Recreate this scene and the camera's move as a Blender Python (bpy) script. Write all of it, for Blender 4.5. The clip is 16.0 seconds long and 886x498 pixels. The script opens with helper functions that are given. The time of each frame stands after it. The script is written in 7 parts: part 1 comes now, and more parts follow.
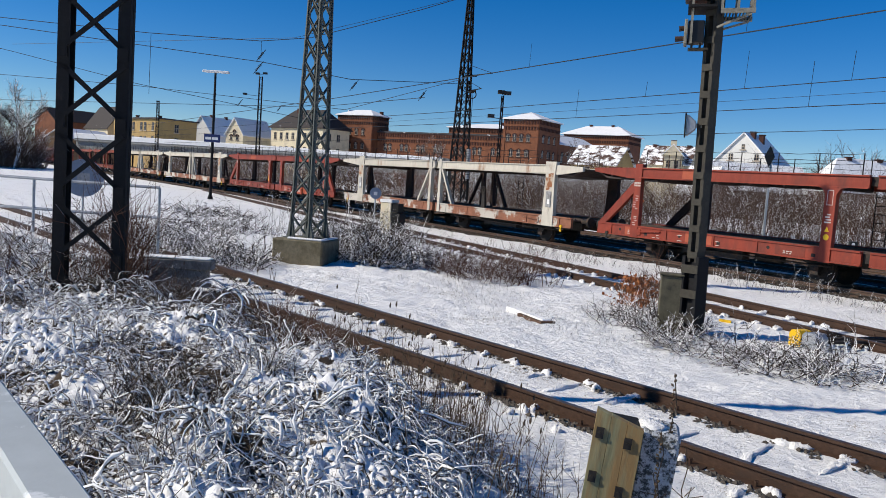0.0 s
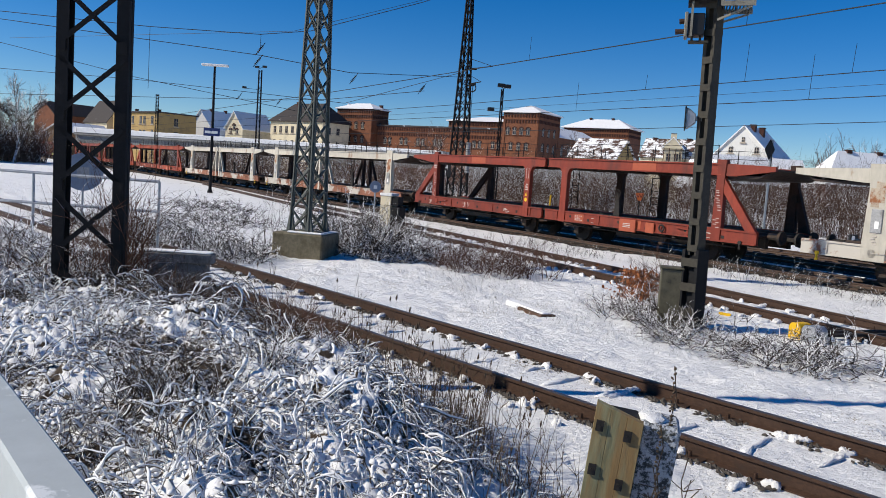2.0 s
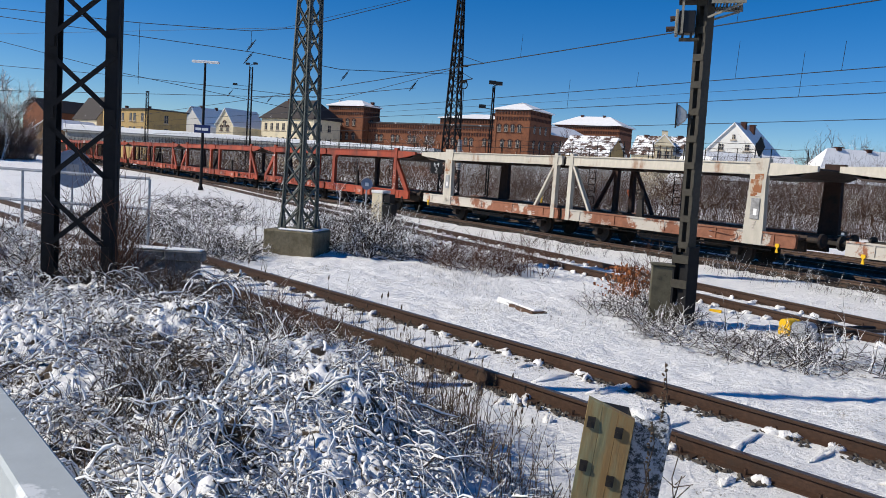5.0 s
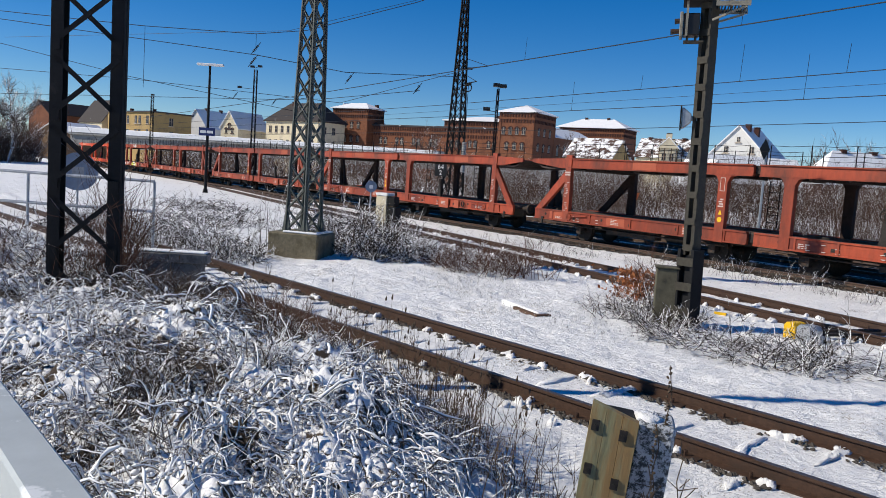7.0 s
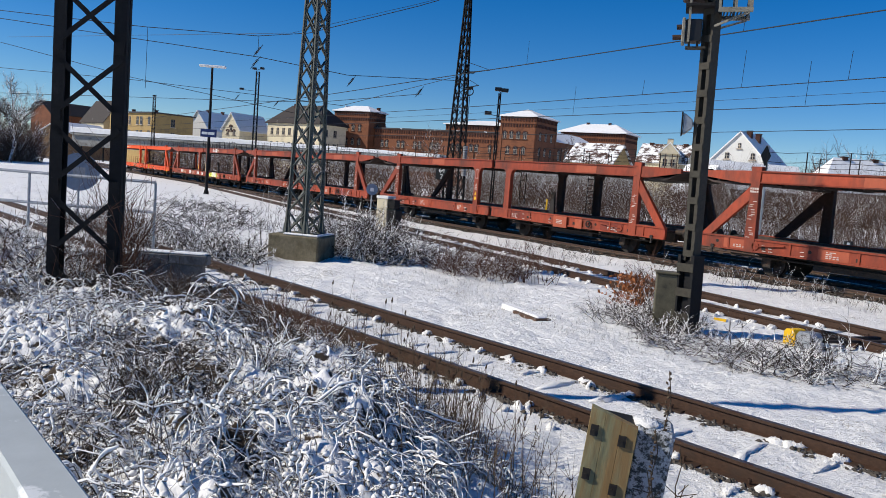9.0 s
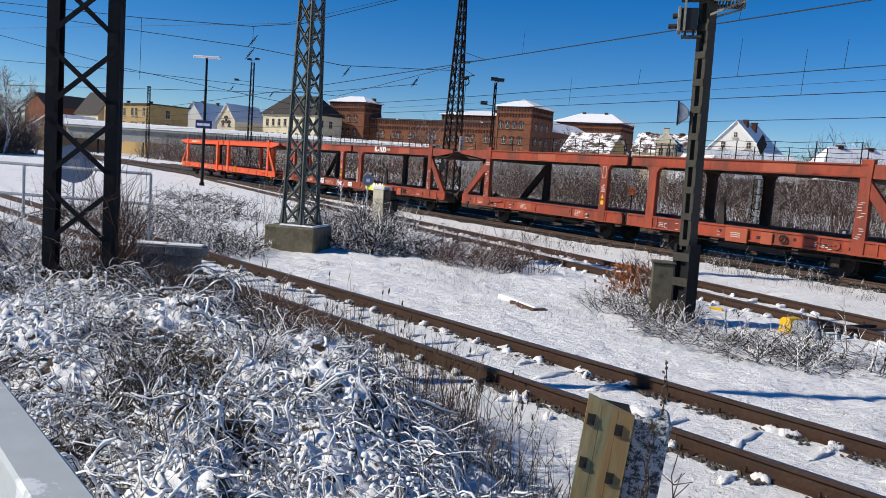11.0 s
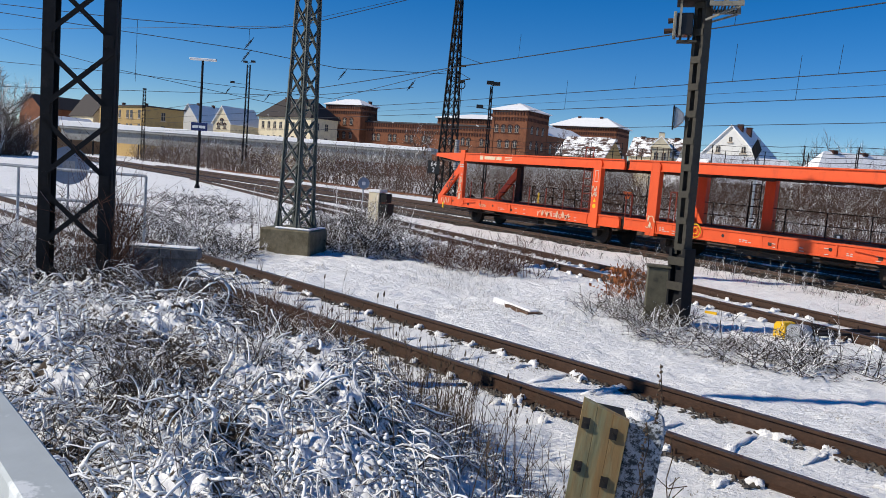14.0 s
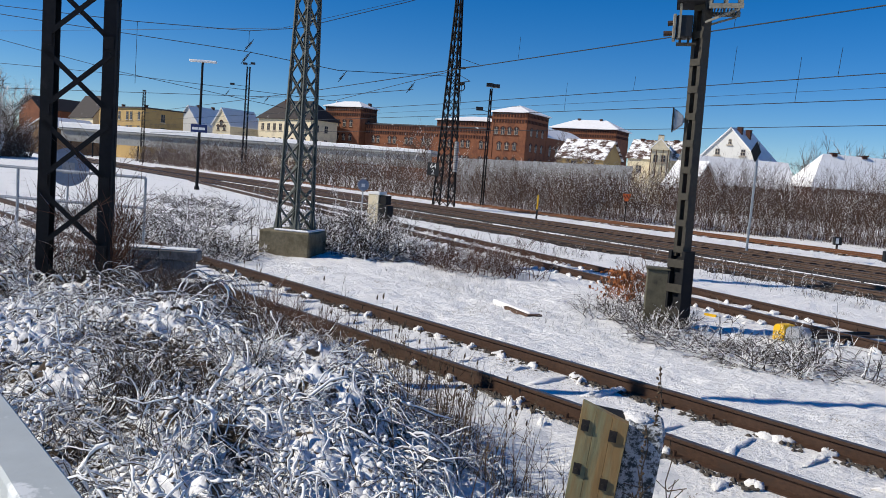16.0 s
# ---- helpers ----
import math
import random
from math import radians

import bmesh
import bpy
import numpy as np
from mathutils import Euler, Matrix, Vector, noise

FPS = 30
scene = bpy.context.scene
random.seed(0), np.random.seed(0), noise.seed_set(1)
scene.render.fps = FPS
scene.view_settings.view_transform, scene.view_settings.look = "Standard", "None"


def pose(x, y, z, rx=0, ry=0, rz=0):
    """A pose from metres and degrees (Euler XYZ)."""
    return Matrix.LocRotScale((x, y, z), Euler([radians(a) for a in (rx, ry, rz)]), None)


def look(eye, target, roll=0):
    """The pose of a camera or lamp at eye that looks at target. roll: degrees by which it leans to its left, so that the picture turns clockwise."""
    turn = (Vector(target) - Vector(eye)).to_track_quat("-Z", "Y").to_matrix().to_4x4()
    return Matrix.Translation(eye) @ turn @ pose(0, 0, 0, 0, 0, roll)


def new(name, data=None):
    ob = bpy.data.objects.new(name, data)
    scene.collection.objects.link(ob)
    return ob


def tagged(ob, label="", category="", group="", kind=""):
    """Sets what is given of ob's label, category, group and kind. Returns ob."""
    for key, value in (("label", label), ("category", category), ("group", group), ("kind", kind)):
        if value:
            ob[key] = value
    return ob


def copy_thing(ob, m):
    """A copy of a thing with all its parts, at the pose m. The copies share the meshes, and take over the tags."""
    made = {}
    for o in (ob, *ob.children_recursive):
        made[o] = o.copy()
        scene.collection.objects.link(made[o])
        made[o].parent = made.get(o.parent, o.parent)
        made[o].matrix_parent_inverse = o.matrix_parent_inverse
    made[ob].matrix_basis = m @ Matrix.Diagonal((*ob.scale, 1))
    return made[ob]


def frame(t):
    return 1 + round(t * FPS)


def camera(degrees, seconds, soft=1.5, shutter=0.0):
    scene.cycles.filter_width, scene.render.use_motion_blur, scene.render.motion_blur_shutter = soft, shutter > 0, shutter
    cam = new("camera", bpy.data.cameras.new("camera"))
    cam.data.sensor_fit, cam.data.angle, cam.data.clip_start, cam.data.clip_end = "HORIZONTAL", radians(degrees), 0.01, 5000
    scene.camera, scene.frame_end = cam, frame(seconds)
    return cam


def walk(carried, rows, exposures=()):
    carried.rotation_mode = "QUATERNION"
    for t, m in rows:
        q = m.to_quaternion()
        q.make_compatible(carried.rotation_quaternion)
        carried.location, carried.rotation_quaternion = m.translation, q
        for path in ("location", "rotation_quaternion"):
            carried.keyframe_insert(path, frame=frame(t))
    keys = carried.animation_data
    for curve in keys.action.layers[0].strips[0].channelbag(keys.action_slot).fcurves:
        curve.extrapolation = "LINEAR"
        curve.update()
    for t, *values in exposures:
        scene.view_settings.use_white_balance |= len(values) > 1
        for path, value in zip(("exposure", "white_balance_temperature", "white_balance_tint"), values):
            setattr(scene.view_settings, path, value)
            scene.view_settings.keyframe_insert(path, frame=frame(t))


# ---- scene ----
# ---------- camera: hand held on the bank, 2.3 m above the rails ----------
EYE = (0.0, 0.0, 2.3)
TURNS = [  # seconds, yaw, pitch, roll
    (0.0, 0.88, -5.02, -4.01),
    (0.5, 0.52, -4.90, -3.88),
    (1.0, 0.55, -5.10, -3.85),
    (1.5, 0.71, -5.44, -3.86),
    (2.0, 0.87, -5.49, -3.93),
    (2.5, 0.72, -5.59, -4.04),
    (3.0, 0.73, -5.69, -4.08),
    (3.5, 0.37, -5.64, -4.01),
    (4.0, 0.19, -5.52, -3.95),
    (6.5, 0.50, -5.91, -3.92),
    (7.0, 0.56, -5.49, -3.93),
    (7.5, 0.51, -5.64, -3.86),
    (8.0, 0.67, -5.92, -4.00),
    (8.5, 0.49, -5.72, -4.21),
    (9.0, 0.63, -5.24, -4.44),
    (11.5, 0.26, -5.99, -4.15),
    (12.0, 0.18, -5.73, -4.16),
    (12.5, 0.16, -5.60, -4.16),
    (13.0, 0.10, -5.67, -4.28),
    (13.5, -0.18, -5.57, -4.43),
    (14.0, 0.03, -5.65, -4.43),
    (14.5, 0.08, -5.52, -4.45),
    (15.0, -0.03, -5.34, -4.39),
    (15.5, -0.09, -5.38, -4.44),
    (16.0, -0.00, -5.50, -4.50),
]
cam = camera(59.0, 16.0, soft=0.65)
walk(cam, [(t, pose(*EYE, 90 + p, r, y)) for t, y, p, r in TURNS], exposures=[(0.0, 0.30), (16.0, 0.30)])

# ---------- daylight ----------
SUN_EL, SUN_AZ = 36.0, 186.0  # azimuth of the sun, counter-clockwise from +x
sun_dir = Vector((math.cos(radians(SUN_EL)) * math.cos(radians(SUN_AZ)),
                  math.cos(radians(SUN_EL)) * math.sin(radians(SUN_AZ)), math.sin(radians(SUN_EL))))
world = bpy.data.worlds.new("winter_sky")
scene.world = world
world.use_nodes = True
wn = world.node_tree
sky = wn.nodes.new("ShaderNodeTexSky")
sky.sky_type, sky.sun_disc = "NISHITA", False
sky.sun_elevation, sky.sun_rotation = radians(SUN_EL), radians(90 - SUN_AZ)
sky.altitude, sky.air_density, sky.dust_density, sky.ozone_density = 1500, 1.0, 0.0, 5.0
deep = wn.nodes.new("ShaderNodeHueSaturation")
deep.inputs["Hue"].default_value, deep.inputs["Saturation"].default_value = 0.508, 1.37
wn.links.new(sky.outputs[0], deep.inputs["Color"])
wn.links.new(deep.outputs[0], wn.nodes["Background"].inputs[0])
wn.nodes["Background"].inputs[1].default_value = 0.082
sun_data = bpy.data.lights.new("sun", "SUN")
sun_data.energy, sun_data.angle, sun_data.color = 3.9, radians(0.53), (1.0, 0.93, 0.80)
sun_ob = new("sun", sun_data)
sun_ob.matrix_world = look(sun_dir * 60, (0, 0, 0))

# ---------- the grid of the yard: s runs along the main tracks, n away from the camera ----------
TURN = -55.8
SU, SN = Vector((0.562, -0.827, 0)), Vector((0.827, 0.562, 0))


def yard(s, n, z=0.0):
    return SU * s + SN * n + Vector((0, 0, z))


def yard_pose(s, n, z=0.0, turn=0.0):
    p = yard(s, n, z)
    return pose(p.x, p.y, p.z, 0, 0, TURN + turn)


# ---------- materials ----------
def node_mat(name):
    m = bpy.data.materials.new(name)
    m.use_nodes = True
    return m, m.node_tree, m.node_tree.nodes["Principled BSDF"]


def noise_node(nt, scale, detail=4.0, rough=0.6, stretch=(1, 1, 1), local=True):
    co = nt.nodes.new("ShaderNodeTexCoord")
    mp = nt.nodes.new("ShaderNodeMapping")
    mp.inputs["Scale"].default_value = stretch
    no = nt.nodes.new("ShaderNodeTexNoise")
    no.inputs["Scale"].default_value = scale
    no.inputs["Detail"].default_value = detail
    no.inputs["Roughness"].default_value = rough
    nt.links.new(co.outputs["Object"], mp.inputs[0])
    nt.links.new(mp.outputs[0], no.inputs["Vector"])
    return no


def ramp(nt, fac, stops):
    r = nt.nodes.new("ShaderNodeValToRGB")
    while len(r.color_ramp.elements) < len(stops):
        r.color_ramp.elements.new(0.5)
    for e, (pos, c) in zip(r.color_ramp.elements, stops):
        e.position, e.color = pos, (*c, 1) if len(c) == 3 else c
    nt.links.new(fac, r.inputs[0])
    return r


def mix(nt, fac, a, b):
    m = nt.nodes.new("ShaderNodeMix")
    m.data_type = "RGBA"
    for sock, v in ((m.inputs[0], fac), (m.inputs[6], a), (m.inputs[7], b)):
        if isinstance(v, (tuple, list)):
            sock.default_value = (*v, 1)
        elif isinstance(v, float):
            sock.default_value = v
        else:
            nt.links.new(v, sock)
    return m.outputs[2]


def bump(nt, bsdf, height, strength, distance):
    b = nt.nodes.new("ShaderNodeBump")
    b.inputs["Strength"].default_value, b.inputs["Distance"].default_value = strength, distance
    nt.links.new(height, b.inputs["Height"])
    nt.links.new(b.outputs[0], bsdf.inputs["Normal"])


def tone(c, k):
    return tuple(min(1, v * k) for v in c)


def surface(name, c, rough=0.7, grain=20.0, vary=0.35, metal=0.0, stain=None, stain_scale=2.0, stain_at=(0.52, 0.66),
            relief=0.3, depth=0.01, stretch=(1, 1, 1), per_piece=0.0):
    """Two scales of variation: a fine grain and larger stains of their own colour."""
    m, nt, b = node_mat(name)
    fine = noise_node(nt, grain, 6, 0.65, stretch)
    col = ramp(nt, fine.outputs[0], [(0.25, tone(c, 1 - vary)), (0.75, tone(c, 1 + vary))]).outputs[0]
    if stain:
        big = noise_node(nt, stain_scale, 6, 0.7, stretch)
        mask = ramp(nt, big.outputs[0], [(stain_at[0], (0, 0, 0)), (stain_at[1], (1, 1, 1))]).outputs[0]
        col = mix(nt, mask, col, stain)
    if per_piece:
        info = nt.nodes.new("ShaderNodeObjectInfo")
        r = ramp(nt, info.outputs["Random"], [(0, (1 - per_piece,) * 3), (1, (1 + per_piece * 0.4,) * 3)])
        mul = nt.nodes.new("ShaderNodeMix")
        mul.data_type, mul.blend_type = "RGBA", "MULTIPLY"
        mul.inputs[0].default_value = 1
        nt.links.new(col, mul.inputs[6])
        nt.links.new(r.outputs[0], mul.inputs[7])
        col = mul.outputs[2]
    nt.links.new(col, b.inputs["Base Color"])
    b.inputs["Roughness"].default_value, b.inputs["Metallic"].default_value = rough, metal
    b.inputs["Specular IOR Level"].default_value = 0.35
    if relief:
        bump(nt, b, fine.outputs[0], relief, depth)
    return m


def snow_mat(name, tint=(0.89, 0.885, 0.88), grain=9.0, dirt=None, dirt_at=(0.6, 0.72), dirt_scale=1.2, relief=0.6, depth=0.05):
    m, nt, b = node_mat(name)
    fine = noise_node(nt, grain, 8, 0.65)
    col = ramp(nt, fine.outputs[0], [(0.2, tone(tint, 0.9)), (0.7, tone(tint, 1.05))]).outputs[0]
    if dirt:
        big = noise_node(nt, dirt_scale, 9, 0.75)
        mask = ramp(nt, big.outputs[0], [(dirt_at[0], (0, 0, 0)), (dirt_at[1], (1, 1, 1))]).outputs[0]
        col = mix(nt, mask, col, dirt)
    nt.links.new(col, b.inputs["Base Color"])
    b.inputs["Roughness"].default_value = 0.75
    b.inputs["Specular IOR Level"].default_value = 0.25
    bump(nt, b, fine.outputs[0], relief, depth)
    return m


def frosted(name, bark, low, high, grain=14.0, snow=(0.88, 0.88, 0.88), relief=0.0):
    """Bark with snow lying on what faces up."""
    m, nt, b = node_mat(name)
    geo = nt.nodes.new("ShaderNodeNewGeometry")
    sep = nt.nodes.new("ShaderNodeSeparateXYZ")
    nt.links.new(geo.outputs["Normal"], sep.inputs[0])
    no = noise_node(nt, grain, 5, 0.7)
    add = nt.nodes.new("ShaderNodeMath")
    add.operation = "MULTIPLY_ADD"
    nt.links.new(no.outputs[0], add.inputs[0])
    add.inputs[1].default_value = 1.4
    nt.links.new(sep.outputs[2], add.inputs[2])
    half = nt.nodes.new("ShaderNodeMath")
    half.operation = "DIVIDE"
    nt.links.new(add.outputs[0], half.inputs[0])
    half.inputs[1].default_value = 2.4
    mask = ramp(nt, half.outputs[0], [(low, (0, 0, 0)), (high, (1, 1, 1))]).outputs[0]
    isl = nt.nodes.new("ShaderNodeNewGeometry")
    wood = ramp(nt, isl.outputs["Random Per Island"], [(0, tone(bark, 0.55)), (1, tone(bark, 1.5))]).outputs[0]
    nt.links.new(mix(nt, mask, wood, snow), b.inputs["Base Color"])
    b.inputs["Roughness"].default_value = 0.8
    b.inputs["Specular IOR Level"].default_value = 0.2
    if relief:
        bump(nt, b, no.outputs[0], relief, 0.05)
    return m


RUST = (0.13, 0.055, 0.025)
def trodden_snow(name):
    """Settled snow: soft swells, a thin crust with pits, fine grain, and specks of dead grass coming through."""
    m, nt, b = node_mat(name)
    swell, crust, fine = noise_node(nt, 1.7, 5, 0.55), noise_node(nt, 8.0, 7, 0.66, (1, 1.6, 1)), noise_node(nt, 70.0, 3, 0.6)
    col = ramp(nt, crust.outputs[0], [(0.25, (0.78, 0.78, 0.78)), (0.62, (0.90, 0.893, 0.88))]).outputs[0]
    grass, where = noise_node(nt, 26.0, 5, 0.7, (1.6, 0.7, 1)), noise_node(nt, 0.55, 4, 0.6)
    both = nt.nodes.new("ShaderNodeMath")
    both.operation = "MULTIPLY"
    nt.links.new(grass.outputs[0], both.inputs[0])
    nt.links.new(ramp(nt, where.outputs[0], [(0.40, (0.72,) * 3), (0.66, (1.08,) * 3)]).outputs[0], both.inputs[1])
    mask = ramp(nt, both.outputs[0], [(0.56, (0, 0, 0)), (0.625, (1, 1, 1))]).outputs[0]
    nt.links.new(mix(nt, mask, col, (0.30, 0.26, 0.20)), b.inputs["Base Color"])
    b.inputs["Roughness"].default_value = 0.7
    b.inputs["Specular IOR Level"].default_value = 0.25
    total = None
    for node, k in ((swell, 1.0), (crust, 0.62), (fine, 0.06)):
        mul = nt.nodes.new("ShaderNodeMath")
        mul.operation = "MULTIPLY_ADD"
        nt.links.new(node.outputs[0], mul.inputs[0])
        mul.inputs[1].default_value = k
        if total is None:
            mul.inputs[2].default_value = 0.0
        else:
            nt.links.new(total, mul.inputs[2])
        total = mul.outputs[0]
    bump(nt, b, total, 1.0, 0.11)
    return m


M_SNOW = trodden_snow("snow_cover")
M_SNOWCAP = snow_mat("snow_cap", grain=38, relief=0.9, depth=0.03)
M_ROOFSNOW = snow_mat("roof_snow", tint=(0.78, 0.78, 0.79), grain=1.2, relief=0.3, depth=0.1)
M_BALLAST = snow_mat("dark_ballast", tint=(0.026, 0.018, 0.014), grain=16, dirt=(0.75, 0.76, 0.78), dirt_at=(0.60, 0.66), dirt_scale=6.0, relief=1.0, depth=0.05)
M_BALLAST_RUST = snow_mat("rusty_ballast", tint=(0.11, 0.06, 0.035), grain=26, dirt=(0.8, 0.81, 0.84), dirt_at=(0.50, 0.58), dirt_scale=2.0, relief=1.0, depth=0.05)
M_RAIL = surface("rusty_rail_steel", (0.062, 0.034, 0.022), 0.6, 30, 0.4, 0.3, (0.05, 0.032, 0.024), 3, stretch=(0.3, 1, 1))
M_RAILBROWN = surface("brown_rail_steel", (0.105, 0.066, 0.047), 0.6, 20, 0.3, 0.2, (0.09, 0.055, 0.04), 2, stretch=(0.3, 1, 1))
M_RAILRUST = surface("orange_rusted_rail_steel", (0.17, 0.072, 0.032), 0.7, 20, 0.3, 0.1, (0.16, 0.06, 0.03), 2, stretch=(0.3, 1, 1))
M_RAILTOP = surface("worn_rail_head", (0.15, 0.12, 0.10), 0.38, 30, 0.3, 0.7, RUST, 6)
M_SLEEPER = surface("old_sleeper_wood", (0.075, 0.05, 0.035), 0.85, 30, 0.5, stretch=(0.2, 1, 1))
M_STONE = surface("track_stone", (0.07, 0.06, 0.05), 0.9, 20, 0.5)
M_RED = surface("red_wagon_paint", (0.235, 0.036, 0.017), 0.55, 6, 0.22, 0, (0.12, 0.03, 0.02), 1.3, (0.50, 0.70), 0.1, stretch=(1, 1, 0.35), per_piece=0.22)
M_BROWN = surface("weathered_red_brown_wagon_paint", (0.31, 0.050, 0.019), 0.6, 6, 0.25, 0, (0.105, 0.035, 0.022), 1.1, (0.46, 0.70), 0.1, stretch=(1, 1, 0.35), per_piece=0.25)
M_RUSTED = surface("white_paint_rusted_through", (0.40, 0.33, 0.25), 0.7, 7, 0.25, 0, (0.26, 0.10, 0.04), 3.0, (0.46, 0.54), 0.1)
M_FRESH = surface("fresher_orange_red_patch_paint", (0.36, 0.080, 0.036), 0.6, 6, 0.15, 0, (0.30, 0.07, 0.035), 2.0, (0.5, 0.7), 0.1)
M_FADED = surface("faded_dark_red_patch_paint", (0.19, 0.034, 0.018), 0.6, 6, 0.2, 0, (0.12, 0.03, 0.02), 1.6, (0.5, 0.7), 0.1)
M_ORANGE = surface("bright_orange_red_wagon_paint", (0.70, 0.088, 0.018), 0.5, 5, 0.12, 0, (0.42, 0.06, 0.02), 1.0, (0.58, 0.78), 0.08, stretch=(1, 1, 0.35), per_piece=0.1)
M_WHITE = surface("chalky_white_wagon_paint", (0.50, 0.46, 0.385), 0.6, 6, 0.14, 0, (0.26, 0.13, 0.07), 1.3, (0.56, 0.70), 0.1, stretch=(1, 1, 0.35), per_piece=0.12)
M_PATCH = surface("rust_brown_patched_paint", (0.25, 0.10, 0.055), 0.7, 5, 0.3, 0, (0.50, 0.46, 0.40), 0.55, (0.52, 0.56), 0.1, per_piece=0.2)
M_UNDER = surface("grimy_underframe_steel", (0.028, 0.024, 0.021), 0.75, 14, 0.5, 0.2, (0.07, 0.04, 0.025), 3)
M_DECK = surface("dirty_steel_deck", (0.07, 0.05, 0.042), 0.7, 10, 0.4, 0.3, (0.02, 0.017, 0.016), 2)
M_DARKSTEEL = surface("dark_painted_steel", (0.007, 0.007, 0.008), 0.85, 18, 0.4, 0.0, (0.025, 0.022, 0.02), 4, (0.62, 0.75), 0.15)
M_GREYSTEEL = surface("grey_green_steel_paint", (0.088, 0.098, 0.088), 0.65, 14, 0.3, 0.0, (0.34, 0.31, 0.31), 6, (0.6, 0.72), 0.15)
M_OLIVE = surface("olive_grey_mast_steel", (0.044, 0.039, 0.029), 0.75, 14, 0.3, 0.0, (0.03, 0.026, 0.02), 3, (0.5, 0.66), 0.15)
M_GALV = surface("dull_galvanised_steel", (0.34, 0.36, 0.38), 0.45, 16, 0.2, 0.6, (0.5, 0.5, 0.52), 3)
M_CONCRETE = surface("mossy_concrete", (0.17, 0.145, 0.095), 0.9, 12, 0.35, 0, (0.10, 0.085, 0.05), 1.6, (0.48, 0.64), 0.5)
M_GREYCONC = surface("grey_concrete", (0.33, 0.33, 0.33), 0.9, 14, 0.25, 0, (0.17, 0.165, 0.16), 1.6, (0.5, 0.66), 0.5)
M_BLACK = surface("black_enamel", (0.012, 0.012, 0.013), 0.4, 10, 0.3)
M_WHITEMARK = surface("white_marking", (0.75, 0.74, 0.72), 0.6, 10, 0.1)
M_MARKDULL = surface("faded_white_stencil", (0.50, 0.44, 0.40), 0.7, 10, 0.2)
M_SPRAY = surface("cream_spray_paint", (0.62, 0.50, 0.34), 0.6, 8, 0.15)
M_YELLOW = surface("yellow_enamel", (0.72, 0.43, 0.01), 0.5, 8, 0.1)
M_WIRE = surface("weathered_copper_wire", (0.03, 0.033, 0.036), 0.6, 10, 0.2, 0.5)


# ---------- mesh helpers ----------
def quad_box(bm, x0, x1, y0, y1, z0, z1, m=None):
    vs = [bm.verts.new(v if m is None else m @ Vector(v)) for v in
          ((x0, y0, z0), (x1, y0, z0), (x1, y1, z0), (x0, y1, z0), (x0, y0, z1), (x1, y0, z1), (x1, y1, z1), (x0, y1, z1))]
    for f in ((0, 3, 2, 1), (4, 5, 6, 7), (0, 1, 5, 4), (1, 2, 6, 5), (2, 3, 7, 6), (3, 0, 4, 7)):
        bm.faces.new([vs[i] for i in f])
    return vs


def bar(bm, a, b, w, h, up=(0, 0, 1)):
    """A square bar from a to b, w wide and h high."""
    a, b = Vector(a), Vector(b)
    d = (b - a)
    z = Vector(up)
    if abs(d.normalized().dot(z)) > 0.98:
        z = Vector((0, 1, 0))
    side = d.cross(z).normalized()
    top = side.cross(d).normalized()
    ring = [side * sx * w / 2 + top * sz * h / 2 for sx, sz in ((-1, -1), (1, -1), (1, 1), (-1, 1))]
    va, vb = [bm.verts.new(a + r) for r in ring], [bm.verts.new(b + r) for r in ring]
    for i in range(4):
        bm.faces.new((va[i], va[(i + 1) % 4], vb[(i + 1) % 4], vb[i]))
    bm.faces.new(va[::-1])
    bm.faces.new(vb)


def rod(bm, a, b, r, sides=8, r2=None):
    a, b = Vector(a), Vector(b)
    r2 = r if r2 is None else r2
    d = (b - a).normalized()
    side = d.orthogonal().normalized()
    other = d.cross(side)
    va, vb = [], []
    for i in range(sides):
        an = 2 * math.pi * i / sides
        o = side * math.cos(an) + other * math.sin(an)
        va.append(bm.verts.new(a + o * r))
        vb.append(bm.verts.new(b + o * r2))
    for i in range(sides):
        bm.faces.new((va[i], va[(i + 1) % sides], vb[(i + 1) % sides], vb[i]))
    bm.faces.new(va[::-1])
    bm.faces.new(vb)


def ring_tube(bm, centre, axis, radius, r, seg=20, sides=6):
    centre, axis = Vector(centre), Vector(axis).normalized()
    a = axis.orthogonal().normalized()
    b = axis.cross(a)
    rows = []
    for i in range(seg):
        t = 2 * math.pi * i / seg
        out = a * math.cos(t) + b * math.sin(t)
        rows.append([bm.verts.new(centre + out * (radius + r * math.cos(2 * math.pi * j / sides)) + axis * r * math.sin(2 * math.pi * j / sides)) for j in range(sides)])
    for i in range(seg):
        for j in range(sides):
            bm.faces.new((rows[i][j], rows[(i + 1) % seg][j], rows[(i + 1) % seg][(j + 1) % sides], rows[i][(j + 1) % sides]))


def slab(bm, outline, y0, y1):
    """A plate with an outline in x and z, from y0 to y1."""
    a = [bm.verts.new((x, y0, z)) for x, z in outline]
    b = [bm.verts.new((x, y1, z)) for x, z in outline]
    k = len(outline)
    bm.faces.new(a)
    bm.faces.new(b[::-1])
    for i in range(k):
        bm.faces.new((a[(i + 1) % k], a[i], b[i], b[(i + 1) % k]))


